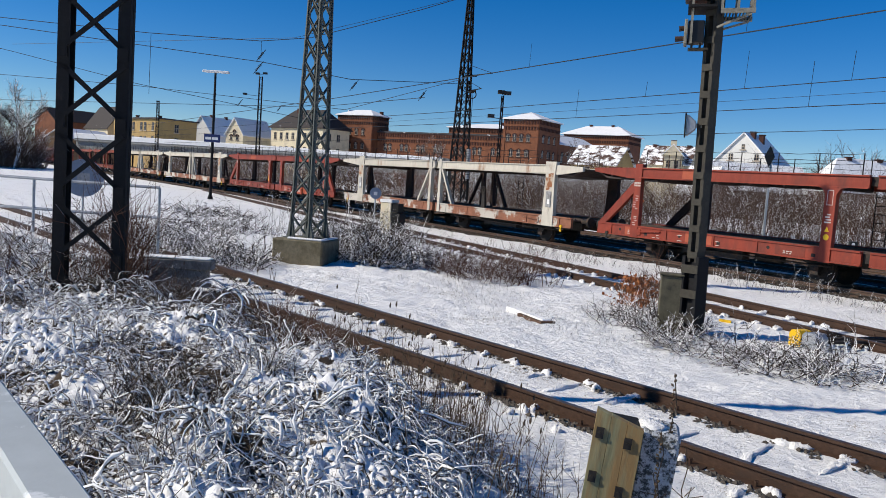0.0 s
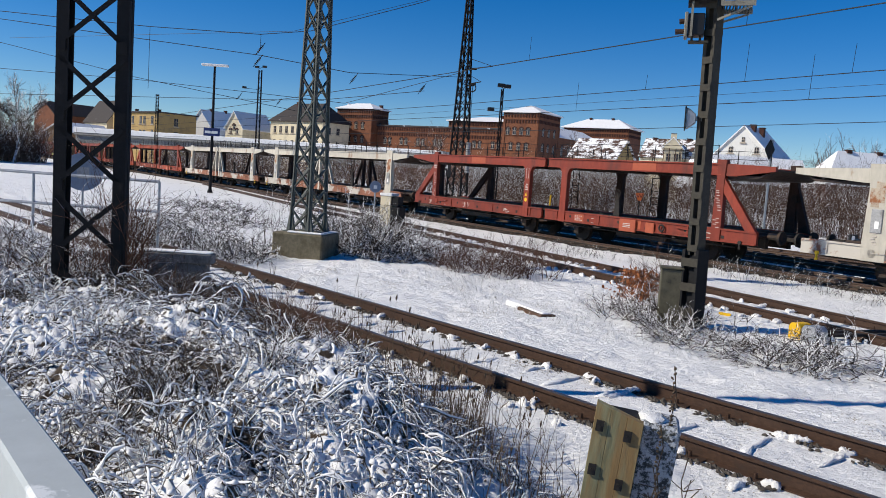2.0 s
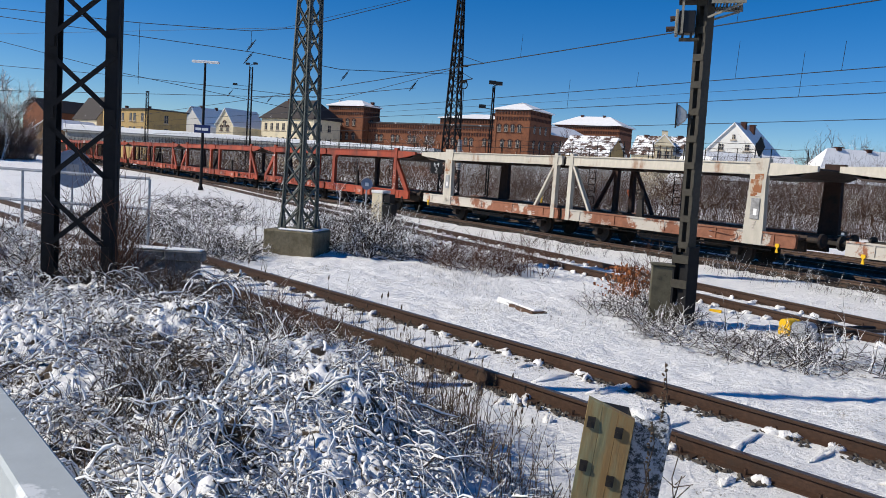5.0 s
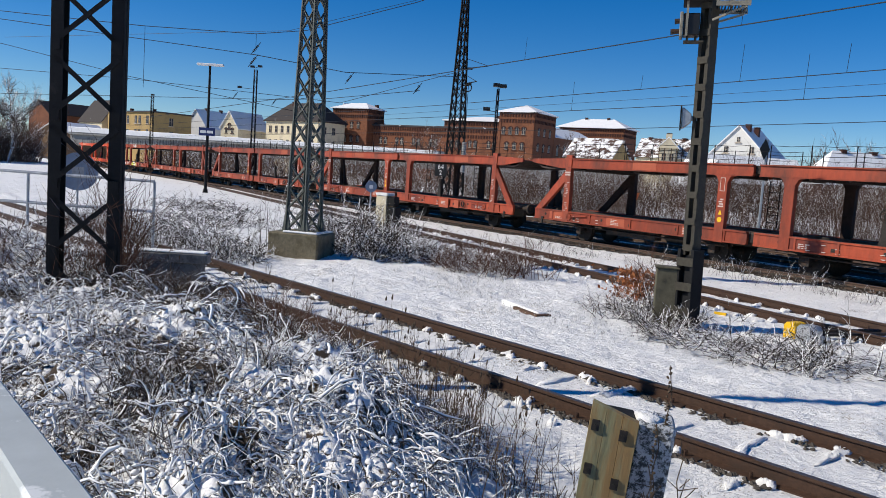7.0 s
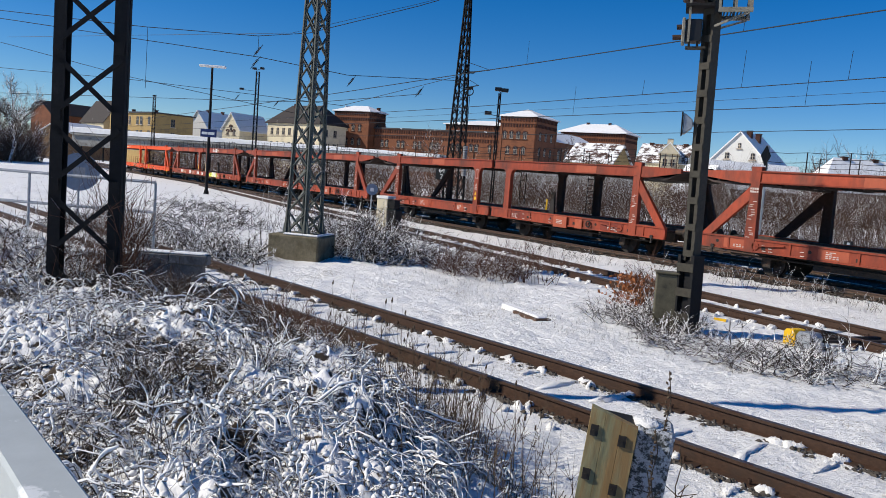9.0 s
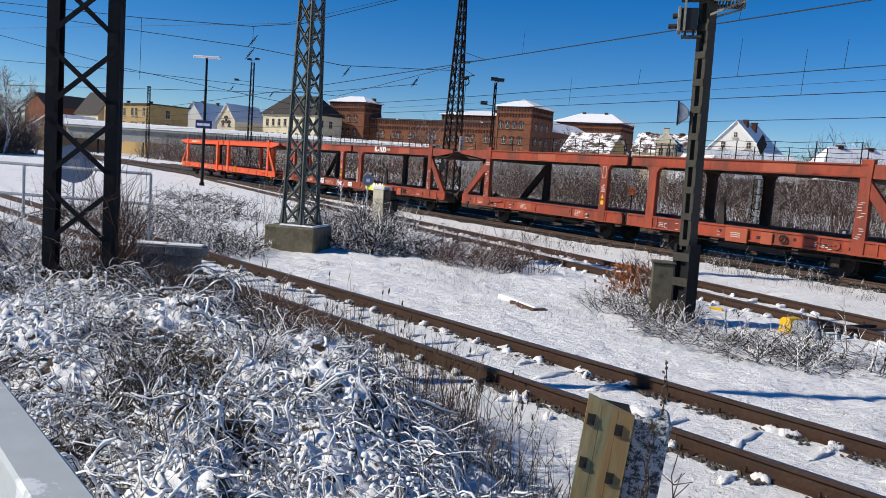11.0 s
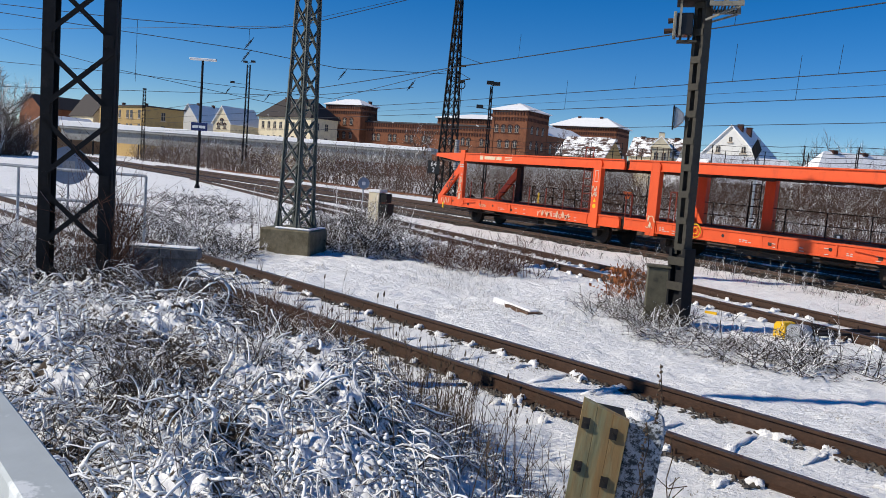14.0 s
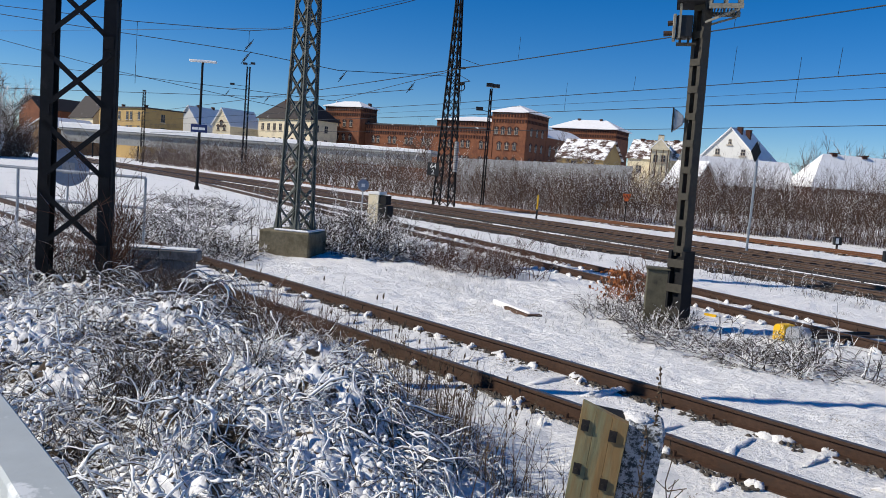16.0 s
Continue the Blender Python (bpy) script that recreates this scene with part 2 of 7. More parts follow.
def tube(bm, pts, r, sides=4):
    """One unbroken tube along a line of points."""
    pts = [Vector(p) for p in pts]
    rows = []
    for i, p in enumerate(pts):
        d = (pts[min(i + 1, len(pts) - 1)] - pts[max(i - 1, 0)]).normalized()
        a = d.orthogonal().normalized() if abs(d.z) > 0.9 else d.cross(Vector((0, 0, 1))).normalized()
        b = d.cross(a)
        rows.append([bm.verts.new(p + (a * math.cos(2 * math.pi * j / sides) + b * math.sin(2 * math.pi * j / sides)) * r) for j in range(sides)])
    for p, q in zip(rows, rows[1:]):
        for j in range(sides):
            bm.faces.new((p[j], p[(j + 1) % sides], q[(j + 1) % sides], q[j]))
    bm.faces.new(rows[0][::-1])
    bm.faces.new(rows[-1])


def soften(bm, w):
    bmesh.ops.bevel(bm, geom=bm.edges[:], offset=w, segments=1, affect="EDGES", clamp_overlap=True)


def finish(bm, name, material):
    bmesh.ops.recalc_face_normals(bm, faces=bm.faces)
    me = bpy.data.meshes.new(name)
    bm.to_mesh(me)
    bm.free()
    me.materials.append(material)
    return me


def part(name, bm, material, parent, label=""):
    """Links a bmesh, or a mesh that is shared, as one object under a thing or part."""
    me = bm if isinstance(bm, bpy.types.Mesh) else finish(bm, name, material)
    ob = new(name, me)
    ob.parent = parent
    return tagged(ob, label)


def thing(name, m, label, category, group="", kind=""):
    ob = new(name)
    ob.empty_display_size = 0.2
    ob.matrix_world = m
    return tagged(ob, label, category, group, kind)


def solo(name, bm, material, m, label, category="", group="", kind=""):
    """A thing that is one mesh."""
    me = bm if isinstance(bm, bpy.types.Mesh) else finish(bm, name, material)
    ob = new(name, me)
    ob.matrix_world = m
    return tagged(ob, label, category, group, kind)


def raw_mesh(name, verts, faces, material, smooth=False):
    me = bpy.data.meshes.new(name)
    me.from_pydata(verts, [], faces)
    me.materials.append(material)
    if smooth:
        me.shade_smooth()
    return me


def letters(text, size, material, depth=0.004, bold=0.0):
    cu = bpy.data.curves.new("lettering", "FONT")
    cu.offset = bold
    cu.body, cu.size, cu.extrude, cu.align_x, cu.align_y = text, size, depth, "CENTER", "CENTER"
    ob = new("lettering", cu)
    bpy.context.view_layer.update()
    me = bpy.data.meshes.new_from_object(ob.evaluated_get(bpy.context.evaluated_depsgraph_get()))
    bpy.data.objects.remove(ob)
    me.materials.clear()
    me.materials.append(material)
    return me

# ---------- ground ----------
def smooth(a, b, x):
    t = max(0.0, min(1.0, (x - a) / (b - a)))
    return t * t * (3 - 2 * t)


def siding_n(s):
    return 6.95 + 0.146 * (s + 3.5)


def branch_n(s):
    return 15.0 - 0.11 * (s + 9.0)


def ground_z(s, n):
    """Level yard with a bank on the camera's side of the siding."""
    edge = siding_n(max(s, -40)) - 1.8 - 1.2 * smooth(-6.5, -3.0, s) - 1.1 * (1 - smooth(-9.0, -5.5, s))
    width = 1.1 + 1.5 * smooth(-8.0, -4.5, s)
    bank = 0.80 * (1 - smooth(edge - width, edge, n)) * smooth(-80, -40, s)
    if s > -60 and n < 60:
        fade = smooth(60, 40, n) if n > 40 else 1.0
        k = 0.05 * noise.noise((s * 0.35, n * 0.35, 0)) + 0.04 * noise.noise((s * 1.3, n * 1.3, 3)) + 0.022 * noise.noise((s * 3.1, n * 3.1, 5)) - 0.10 * max(0.0, noise.noise((s * 2.1, n * 2.6, 13)) - 0.22) + 0.036 * noise.noise((s * 5.5, n * 5.5, 15))
        near = abs(n - siding_n(s)) < 1.3 or abs(n - branch_n(s)) < 1.3
        bank += k * (0.35 if near else 1.0)
    return -0.17 + bank


def steps(stops):
    out = []
    for a, b, d in stops:
        out += list(np.arange(a, b, d))
    return out


ss = steps([(-2400, -400, 200), (-400, -100, 20), (-100, -40, 3), (-40, -24, 0.6), (-24, -16, 0.16), (-16, 2, 0.09), (2, 20, 1.5), (20, 100, 20), (100, 1600, 250)])
ns = steps([(-700, -60, 80), (-60, -6, 6), (-6, 0, 0.5), (0, 14, 0.10), (14, 22, 0.4), (22, 44, 2), (44, 120, 15), (120, 2600, 200)])
verts = [tuple(yard(s, n, ground_z(s, n))) for s in ss for n in ns]
faces = [(i * len(ns) + j, (i + 1) * len(ns) + j, (i + 1) * len(ns) + j + 1, i * len(ns) + j + 1) for i in range(len(ss) - 1) for j in range(len(ns) - 1)]
ground = new("ground", raw_mesh("ground", verts, faces, M_SNOW, True))
tagged(ground, "trodden white snow over the railway yard and its bank", "ground", kind="structure")


def bed(name, n0, s0, s1, half, material, label):
    """A low ballast bed with sloped shoulders."""
    bm = bmesh.new()
    rows = []
    for i in range(int((s1 - s0) / 1.5) + 1):
        s = s0 + i * 1.5
        row = []
        for off, z in ((-half - 0.6, -0.26), (-half, -0.12), (-half * 0.4, -0.11), (half * 0.4, -0.11), (half, -0.12), (half + 0.6, -0.26)):
            w = 0.25 * noise.noise((s * 0.7, off, n0))
            row.append(bm.verts.new(yard(s, n0 + off + w, z + 0.03 * noise.noise((s * 1.1, off * 2, n0)))))
        rows.append(row)
    for a, b in zip(rows, rows[1:]):
        for j in range(5):
            bm.faces.new((a[j], b[j], b[j + 1], a[j + 1]))
    ob = new(name, finish(bm, name, material))
    tagged(ob, label, "ballast", kind="structure")


bed("ballast_bed_main", 25.4, -300, 60, 3.4, M_BALLAST, "dark oily ballast bed under the two main tracks")
bed("ballast_bed_loop", 31.0, -120, 60, 1.0, M_BALLAST, "narrow dark ballast of the loop track between snow")
bed("ballast_bed_far", 39.4, -120, 60, 1.0, M_BALLAST_RUST, "rust-brown ballast of the far track under thin snow")

def snow_line(n0, s0, s1, wide):
    """A thin uneven strip of snow left on the ballast."""
    v, f = [], []
    k = int((s1 - s0) / 0.5)
    for i in range(k + 1):
        s = s0 + (s1 - s0) * i / k
        half = max(0.02, wide * (0.55 + 1.3 * noise.noise((s * 0.5, n0, 3)) + 0.6 * noise.noise((s * 2.2, n0, 7))))
        c = n0 + 0.08 * noise.noise((s * 0.8, n0, 11))
        for off, z in ((-half, -0.16), (-half * 0.5, -0.085), (half * 0.5, -0.085), (half, -0.16)):
            v.append(tuple(yard(s, c + off, z)))
    for i in range(k):
        for j in range(3):
            f.append((4 * i + j, 4 * i + 4 + j, 4 * i + 5 + j, 4 * i + 1 + j))
    tagged(new("snow_strip", raw_mesh("snow_strip", v, f, M_SNOWCAP, True)), "thin broken strip of snow on the dark ballast", "snow", kind="stuff")


for n0, wide in ((25.25, 0.30), (23.1, 0.13), (27.4, 0.13)):
    snow_line(n0, -75, -4, wide)

RAIL = [(-0.075, -0.172), (0.075, -0.172), (0.075, -0.16), (0.012, -0.145), (0.010, -0.045), (0.036, -0.035), (0.036, -0.004), (0.028, 0.0),
        (-0.028, 0.0), (-0.036, -0.004), (-0.036, -0.035), (-0.010, -0.045), (-0.012, -0.145), (-0.075, -0.16)]


def rail(centre, off, s0, s1, parent, step=2.0, web=None):
    bm = bmesh.new()
    rows = []
    k = max(2, int((s1 - s0) / step))
    for i in range(k + 1):
        s = s0 + (s1 - s0) * i / k
        rows.append([bm.verts.new(yard(s, centre(s) + off + y, z)) for y, z in RAIL])
    for a, b in zip(rows, rows[1:]):
        for j in range(len(RAIL)):
            f = bm.faces.new((a[j], b[j], b[(j + 1) % len(RAIL)], a[(j + 1) % len(RAIL)]))
            f.material_index = 1 if 6 <= j <= 8 else 0
    me = finish(bm, "rail", web or M_RAIL)
    me.materials.append(M_RAILTOP)
    ob = new("rail", me)
    ob.parent = parent


def track(name, centre, s0, s1, label, step=2.0, web=None):
    t = thing(name, Matrix(), label, "track", kind="structure")
    rail(centre, -0.7525, s0, s1, t, step, web)
    rail(centre, 0.7525, s0, s1, t, step, web)
    return t


siding = track("track_siding", siding_n, -46, 8, "rusty siding rails on sleepers half buried in snow")
branch = track("track_branch", branch_n, -72, 12, "rusty branch rails between snow banks")
main_track = track("track_main", lambda s: 23.1, -300, 60, "dark worn rails of the main track", 30, M_RAILBROWN)
second_track = track("track_second", lambda s: 27.4, -300, 60, "dark rails of the second main track in snow", 30, M_RAILBROWN)
loop_track = track("track_loop", lambda s: 31.0, -120, 60, "brown rails of the loop track in snow", 30, M_RAILBROWN)
far_track = track("track_far", lambda s: 39.4, -120, 60, "orange-rusted rails of the far track in snow", 30, M_RAILRUST)


def lump(rng, rx, ry, rz, seg=11, rings=4):
    """An uneven cap of snow."""
    v, f = [], []
    ph = rng.random() * 9
    for i in range(rings):
        t = i / rings * math.pi / 2
        for j in range(seg):
            a = 2 * math.pi * j / seg
            k = 1 + 0.25 * math.sin(2 * a + ph) + 0.2 * math.sin(3 * a + 2 * ph) + 0.7 * (rng.random() - 0.5)
            v.append((rx * math.cos(t) * math.cos(a) * k, ry * math.cos(t) * math.sin(a) * k, rz * math.sin(t) * (1 + 1.0 * (rng.random() - 0.5)) - (0.03 if i == 0 else 0)))
    v.append((0, 0, rz))
    for i in range(rings - 1):
        for j in range(seg):
            f.append((i * seg + j, i * seg + (j + 1) % seg, (i + 1) * seg + (j + 1) % seg, (i + 1) * seg + j))
    for j in range(seg):
        f.append(((rings - 1) * seg + j, (rings - 1) * seg + (j + 1) % seg, rings * seg))
    return v, f


rng = random.Random(4)
CAPS = [raw_mesh("snow_cap", *lump(rng, 0.20 + 0.26 * rng.random(), 0.06 + 0.03 * rng.random(), 0.04), M_SNOWCAP, True) for _ in range(9)]
BALLS = [raw_mesh("snow_clump", *lump(rng, 0.05 + 0.07 * rng.random(), 0.05, 0.055), M_SNOWCAP, True) for _ in range(9)]
bm = bmesh.new()
quad_box(bm, -0.12, 0.12, -1.25, 1.25, -0.16, 0)
SLEEPER = finish(bm, "sleeper", M_SLEEPER)
bm = bmesh.new()
quad_box(bm, -0.09, 0.09, -0.14, 0.14, 0, 0.02)
rod(bm, (-0.05, -0.10, 0), (-0.05, -0.10, 0.07), 0.018, 6)
rod(bm, (0.05, 0.10, 0), (0.05, 0.10, 0.07), 0.018, 6)
FASTENER = finish(bm, "rail_fastener", M_RAIL)


def sleepers(parent, centre, slope, s0, s1, gap=0.63):
    rng = random.Random(int(s0 * 10))
    turn = math.degrees(math.atan(slope))
    s = s0
    while s < s1:
        n = centre(s)
        ob = new("sleeper", SLEEPER)
        ob.parent, ob.matrix_world = parent, yard_pose(s, n, -0.215 + 0.03 * rng.random(), turn + rng.uniform(-1, 1))
        for off in (-0.7525, 0.7525):
            ob = new("rail_fastener", FASTENER)
            ob.parent, ob.matrix_world = parent, yard_pose(s, n + off, -0.168, turn)
        for off in (rng.uniform(-0.45, 0.45), -1.15, 1.15):
            ob = new("snow_cap", rng.choice(CAPS if abs(off) < 1 else BALLS))
            ob.parent, ob.matrix_world = parent, yard_pose(s + rng.uniform(-0.06, 0.06), n + off + rng.uniform(-0.1, 0.1), -0.175, turn + 90 + rng.uniform(-14, 14))
        for off in (-0.6, 0.6, -0.62, 0.62, -0.9, 0.9, -0.93, 0.93):
            if rng.random() < 0.6:
                ob = new("snow_clump", rng.choice(BALLS))
                ob.parent, ob.matrix_world = parent, yard_pose(s + rng.uniform(-0.16, 0.16), n + off + rng.uniform(-0.06, 0.06), -0.16, rng.uniform(0, 360))
        s += gap


sleepers(siding, siding_n, 0.146, -19, 0.5)
sleepers(branch, branch_n, -0.11, -28, -3)
# sleepers of the main track lie in the ballast
for i in range(78):
    ob = new("sleeper", SLEEPER)
    ob.parent, ob.matrix_world = main_track, yard_pose(-56 + 0.65 * i, 23.1, -0.118)
    ob = new("sleeper", SLEEPER)
    ob.parent, ob.matrix_world = second_track, yard_pose(-56 + 0.65 * i, 27.4, -0.118)
for i in range(70):
    for n, z in ((31.0, -0.09), (39.4, -0.10)):
        at_s = -48 + 0.65 * i
        ob = new("sleeper", SLEEPER)
        ob.parent, ob.matrix_world = (loop_track if n < 35 else far_track), yard_pose(at_s, n, z)
# stones that stick out of the snow beside the siding rails
rng = random.Random(8)
V, F = [], []
for _ in range(5200):
    s = rng.uniform(-18, 0)
    off = rng.choice((-0.9, -0.62, 0.62, 0.92)) + rng.gauss(0, 0.06)
    if noise.noise((s * 2.4, round(off), 3)) < -0.12:
        continue
    c = yard(s, siding_n(s) + off, -0.16)
    r = rng.uniform(0.02, 0.05)
    base = len(V)
    for d in ((1, 0, 0), (0, 1, 0), (-1, 0, 0), (0, -1, 0), (0, 0, 1), (0, 0, -1)):
        V.append(tuple(c + Vector((d[0], d[1], d[2] * 0.5)) * r * rng.uniform(0.5, 1.4)))
    F += [(base + a, base + b, base + e) for a, b, e in ((0, 1, 4), (1, 2, 4), (2, 3, 4), (3, 0, 4), (1, 0, 5), (2, 1, 5), (3, 2, 5), (0, 3, 5))]
for _ in range(12000):
    s, n = rng.uniform(-42, -6), rng.uniform(21.6, 29.2)
    c = yard(s, n, -0.11 if 22.0 < n < 28.7 else -0.17)
    r = rng.uniform(0.03, 0.07)
    base = len(V)
    for d in ((1, 0, 0), (0, 1, 0), (-1, 0, 0), (0, -1, 0), (0, 0, 1), (0, 0, -1)):
        V.append(tuple(c + Vector((d[0], d[1], d[2] * 0.7)) * r * rng.uniform(0.5, 1.4)))
    F += [(base + a, base + b, base + e) for a, b, e in ((0, 1, 4), (1, 2, 4), (2, 3, 4), (3, 0, 4), (1, 0, 5), (2, 1, 5), (3, 2, 5), (0, 3, 5))]
tagged(new("track_stones", raw_mesh("track_stones", V, F, M_STONE)), "dark ballast stones showing through the snow", "stones", kind="stuff")

# ---------- the car-carrier train ----------
TRACK_N, HALF_W = 23.1, 1.44
Z_TOP, Z_BEAM, Z_SILL, Z_LOW = 3.25, 2.885, 1.15, 0.73
SPEED = 15.22
moving = []  # (wagon, place of its rear end at 0 s)

bm = bmesh.new()
rod(bm, (0, -0.78, 0), (0, -0.66, 0), 0.42, 24)
rod(bm, (0, -0.66, 0), (0, -0.62, 0), 0.46, 24)
rod(bm, (0, 0.66, 0), (0, 0.78, 0), 0.42, 24)
rod(bm, (0, 0.62, 0), (0, 0.66, 0), 0.46, 24)
rod(bm, (0, -0.95, 0), (0, 0.95, 0), 0.075, 10)
WHEELSET = finish(bm, "wheelset", M_UNDER)
bm = bmesh.new()
quad_box(bm, -0.13, 0.13, -0.1, 0.1, -0.13, 0.16)
slab(bm, [(-0.55, 0.28), (0.55, 0.28), (0.3, 0.19), (0.13, 0.155), (-0.13, 0.155), (-0.3, 0.19)], -0.05, 0.05)
AXLEBOX = finish(bm, "axle_box", M_UNDER)
bm = bmesh.new()
rod(bm, (0, 0, 0), (0, 0, 0.62), 0.017, 5)
RAILPOST = finish(bm, "railing_post", M_DARKSTEEL)
bm = bmesh.new()
rod(bm, (0, 0, 0), (0.42, 0, 0), 0.09, 10)
rod(bm, (0.42, 0, 0), (0.5, 0, 0), 0.225, 16, 0.21)
BUFFER = finish(bm, "buffer", M_UNDER)
bm = bmesh.new()
quad_box(bm, -0.06, 0.06, -0.01, 0.01, 0, 0.022)
MARK = finish(bm, "inscription", M_MARKDULL)
bm = bmesh.new()
for y in (-0.2, 0.2):
    rod(bm, (0, y, 0), (0, y, 1.62), 0.018, 5)
for k in range(6):
    rod(bm, (0, -0.2, 0.2 + 0.26 * k), (0, 0.2, 0.2 + 0.26 * k), 0.014, 5)
bmesh.ops.rotate(bm, verts=bm.verts, matrix=Matrix.Rotation(radians(90), 3, "Z"))
LADDER = finish(bm, "ladder", M_DARKSTEEL)
bm = bmesh.new()
slab(bm, [(-0.16, 0), (0.16, 0), (0.07, 0.95), (-0.07, 0.95)], -0.05, 0.05)
ring_tube(bm, (0, -0.09, 0.9), (0, 1, 0), 0.17, 0.018)
rod(bm, (0, -0.1, 0.9), (0, 0.05, 0.9), 0.03, 6)
for a in (0, 60, 120):
    c, s_ = 0.17 * math.cos(radians(a)), 0.17 * math.sin(radians(a))
    rod(bm, (-c, -0.09, 0.9 - s_), (c, -0.09, 0.9 + s_), 0.01, 4)
BRAKEWHEEL = finish(bm, "brake_column", M_UNDER)
bm = bmesh.new()
quad_box(bm, -0.04, 0.04, -HALF_W + 0.056, HALF_W - 0.056, 0, 0.215)
CROSS = finish(bm, "cross_member", M_DECK)


def put(name, me, parent, x, y, z, rz=0.0, label=""):
    ob = new(name, me)
    ob.parent = parent
    ob.matrix_local = pose(x, y, z, 0, 0, rz)
    return tagged(ob, label)


# wagon paint darkened to hold the shade under the upper deck
M_FARSHADE = surface("far_frame_paint_with_shade", (0.035, 0.016, 0.012), 0.8, 8, 0.4, 0, (0.012, 0.010, 0.010), 2)


def wagon(paint, sill_paint, label, length, gap, style, seed, railing=True):
    """A two-part double-deck car carrier; x runs from its rear boundary to its front, y away from the near side."""
    rng = random.Random(seed)
    w = thing("car_carrier_wagon", Matrix(), label, "wagon", "wagons of the train")
    x0, x1 = 0.75, length - 0.75
    for a, b, outer in ((x0, gap - 0.12, -1), (gap + 0.12, x1, 1)):
        end = a if outer < 0 else b          # the free end of this half
        post = (2.88 if style == "white" else 2.62) if outer < 0 else length - (2.2 if style == "white" else 2.26)
        inner = b if outer < 0 else a        # the end at the joint
        d = -outer
        for y, side in ((-HALF_W, -1), (HALF_W, 1)):
            # far-side frames get the paint with shade in its colour
            frame_paint = M_FARSHADE if side > 0 and paint in (M_RED, M_BROWN, M_WHITE) else paint
            # sill: a channel with a joggle at the end post
            bm = bmesh.new()
            quad_box(bm, a, b, y - 0.05, y + 0.05, Z_LOW, Z_SILL)
            quad_box(bm, a + 0.02, b - 0.02, y - 0.085 if side < 0 else y + 0.05, y - 0.05 if side < 0 else y + 0.085, Z_SILL - 0.05, Z_SILL + 0.004)
            quad_box(bm, a + 0.02, b - 0.02, y - 0.085 if side < 0 else y + 0.05, y - 0.05 if side < 0 else y + 0.085, Z_LOW - 0.004, Z_LOW + 0.04)
            for k in range(5):
                xx = a + (b - a) * (k + 0.5 + rng.uniform(-0.2, 0.2)) / 5
                quad_box(bm, xx - 0.03, xx + 0.03, y - 0.08, y + 0.08, Z_LOW + 0.045, Z_SILL - 0.055)
            sill = part("sill", bm, sill_paint, w)
            # upper side beam, tapered towards the free end
            bm = bmesh.new()
            tip = end + outer * 0.42
            if style == "white":
                lo_tip = Z_BEAM + 0.14
            else:
                lo_tip = Z_BEAM + 0.17
            slab(bm, [(inner, Z_BEAM), (post + outer * 0.5, Z_BEAM - 0.03), (tip, lo_tip), (tip, Z_TOP - 0.05), (post + outer * 0.3, Z_TOP), (inner, Z_TOP)], y - 0.05, y + 0.05)
            part("upper_beam", bm, paint, w)
            bm = bmesh.new()
            yy = y - 0.075 if side < 0 else y + 0.075
            quad_box(bm, min(inner, post), max(inner, post), yy - 0.025, yy + 0.025, Z_TOP - 0.035, Z_TOP + 0.006)
            quad_box(bm, min(inner, post), max(inner, post), yy - 0.025, yy + 0.025, Z_BEAM - 0.006, Z_BEAM + 0.03)
            part("beam_flange", bm, paint, w)
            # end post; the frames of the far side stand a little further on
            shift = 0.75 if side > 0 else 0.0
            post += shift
            wide = 0.34 if style == "white" else 0.18
            bm = bmesh.new()
            slab(bm, [(post - wide, Z_LOW - 0.02), (post + wide, Z_LOW - 0.02), (post + wide, Z_SILL + 0.1), (post + wide * 0.82, Z_BEAM - 0.2), (post + wide, Z_TOP + 0.13),
                      (post - wide, Z_TOP + 0.13), (post - wide * 0.82, Z_BEAM - 0.2), (post - wide, Z_SILL + 0.1)], y - 0.09, y + 0.09)
            soften(bm, 0.012)
            end_post = part("end_post", bm, M_FARSHADE if side > 0 and paint is M_ORANGE else frame_paint, w)
            if style != "white":
                bm = bmesh.new()
                slab(bm, [(post + outer * 0.1, Z_BEAM - 0.05), (post + outer * 0.1, Z_BEAM - 0.5), (end + shift * (outer < 0) - outer * 0.42, Z_SILL), (end + shift * (outer < 0) - outer * 0.05, Z_SILL)][::d], y - 0.07, y + 0.07)
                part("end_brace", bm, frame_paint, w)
            if side < 0 and outer < 0 and style != "white":
                bm = bmesh.new()
                for row in range(2):
                    for col in range(4):
                        quad_box(bm, post - 0.15 + col * 0.078, post - 0.09 + col * 0.078, y - 0.098, y - 0.091, Z_BEAM - 0.22 - row * 0.09, Z_BEAM - 0.16 - row * 0.09)
                part("inscription", bm, M_MARKDULL, end_post)
            if side < 0:
                if style == "white":
                    bm = bmesh.new()
                    quad_box(bm, post - 0.14, post + 0.17, y - 0.125, y - 0.091, 1.50, 2.15)
                    soften(bm, 0.012)
                    cab = part("electric_cabinet", bm, M_GREYCONC, end_post, "grey switch cabinet bolted to the post")
                    bm = bmesh.new()
                    quad_box(bm, post - 0.02, post + 0.10, y - 0.132, y - 0.126, 1.62, 1.82)
                    part("placard", bm, M_WHITEMARK, cab)
                    for pa, pb, za, zb in ((-0.24, 0.16, 2.32, 2.72), (-0.10, 0.20, 2.73, 2.90), (-0.2, 0.02, 2.2, 2.315)):
                        bm = bmesh.new()
                        quad_box(bm, post + pa, post + pb, y - 0.096, y - 0.091, za, zb)
                        part("rust_patch", bm, M_RUSTED, end_post, "rust showing through white paint")
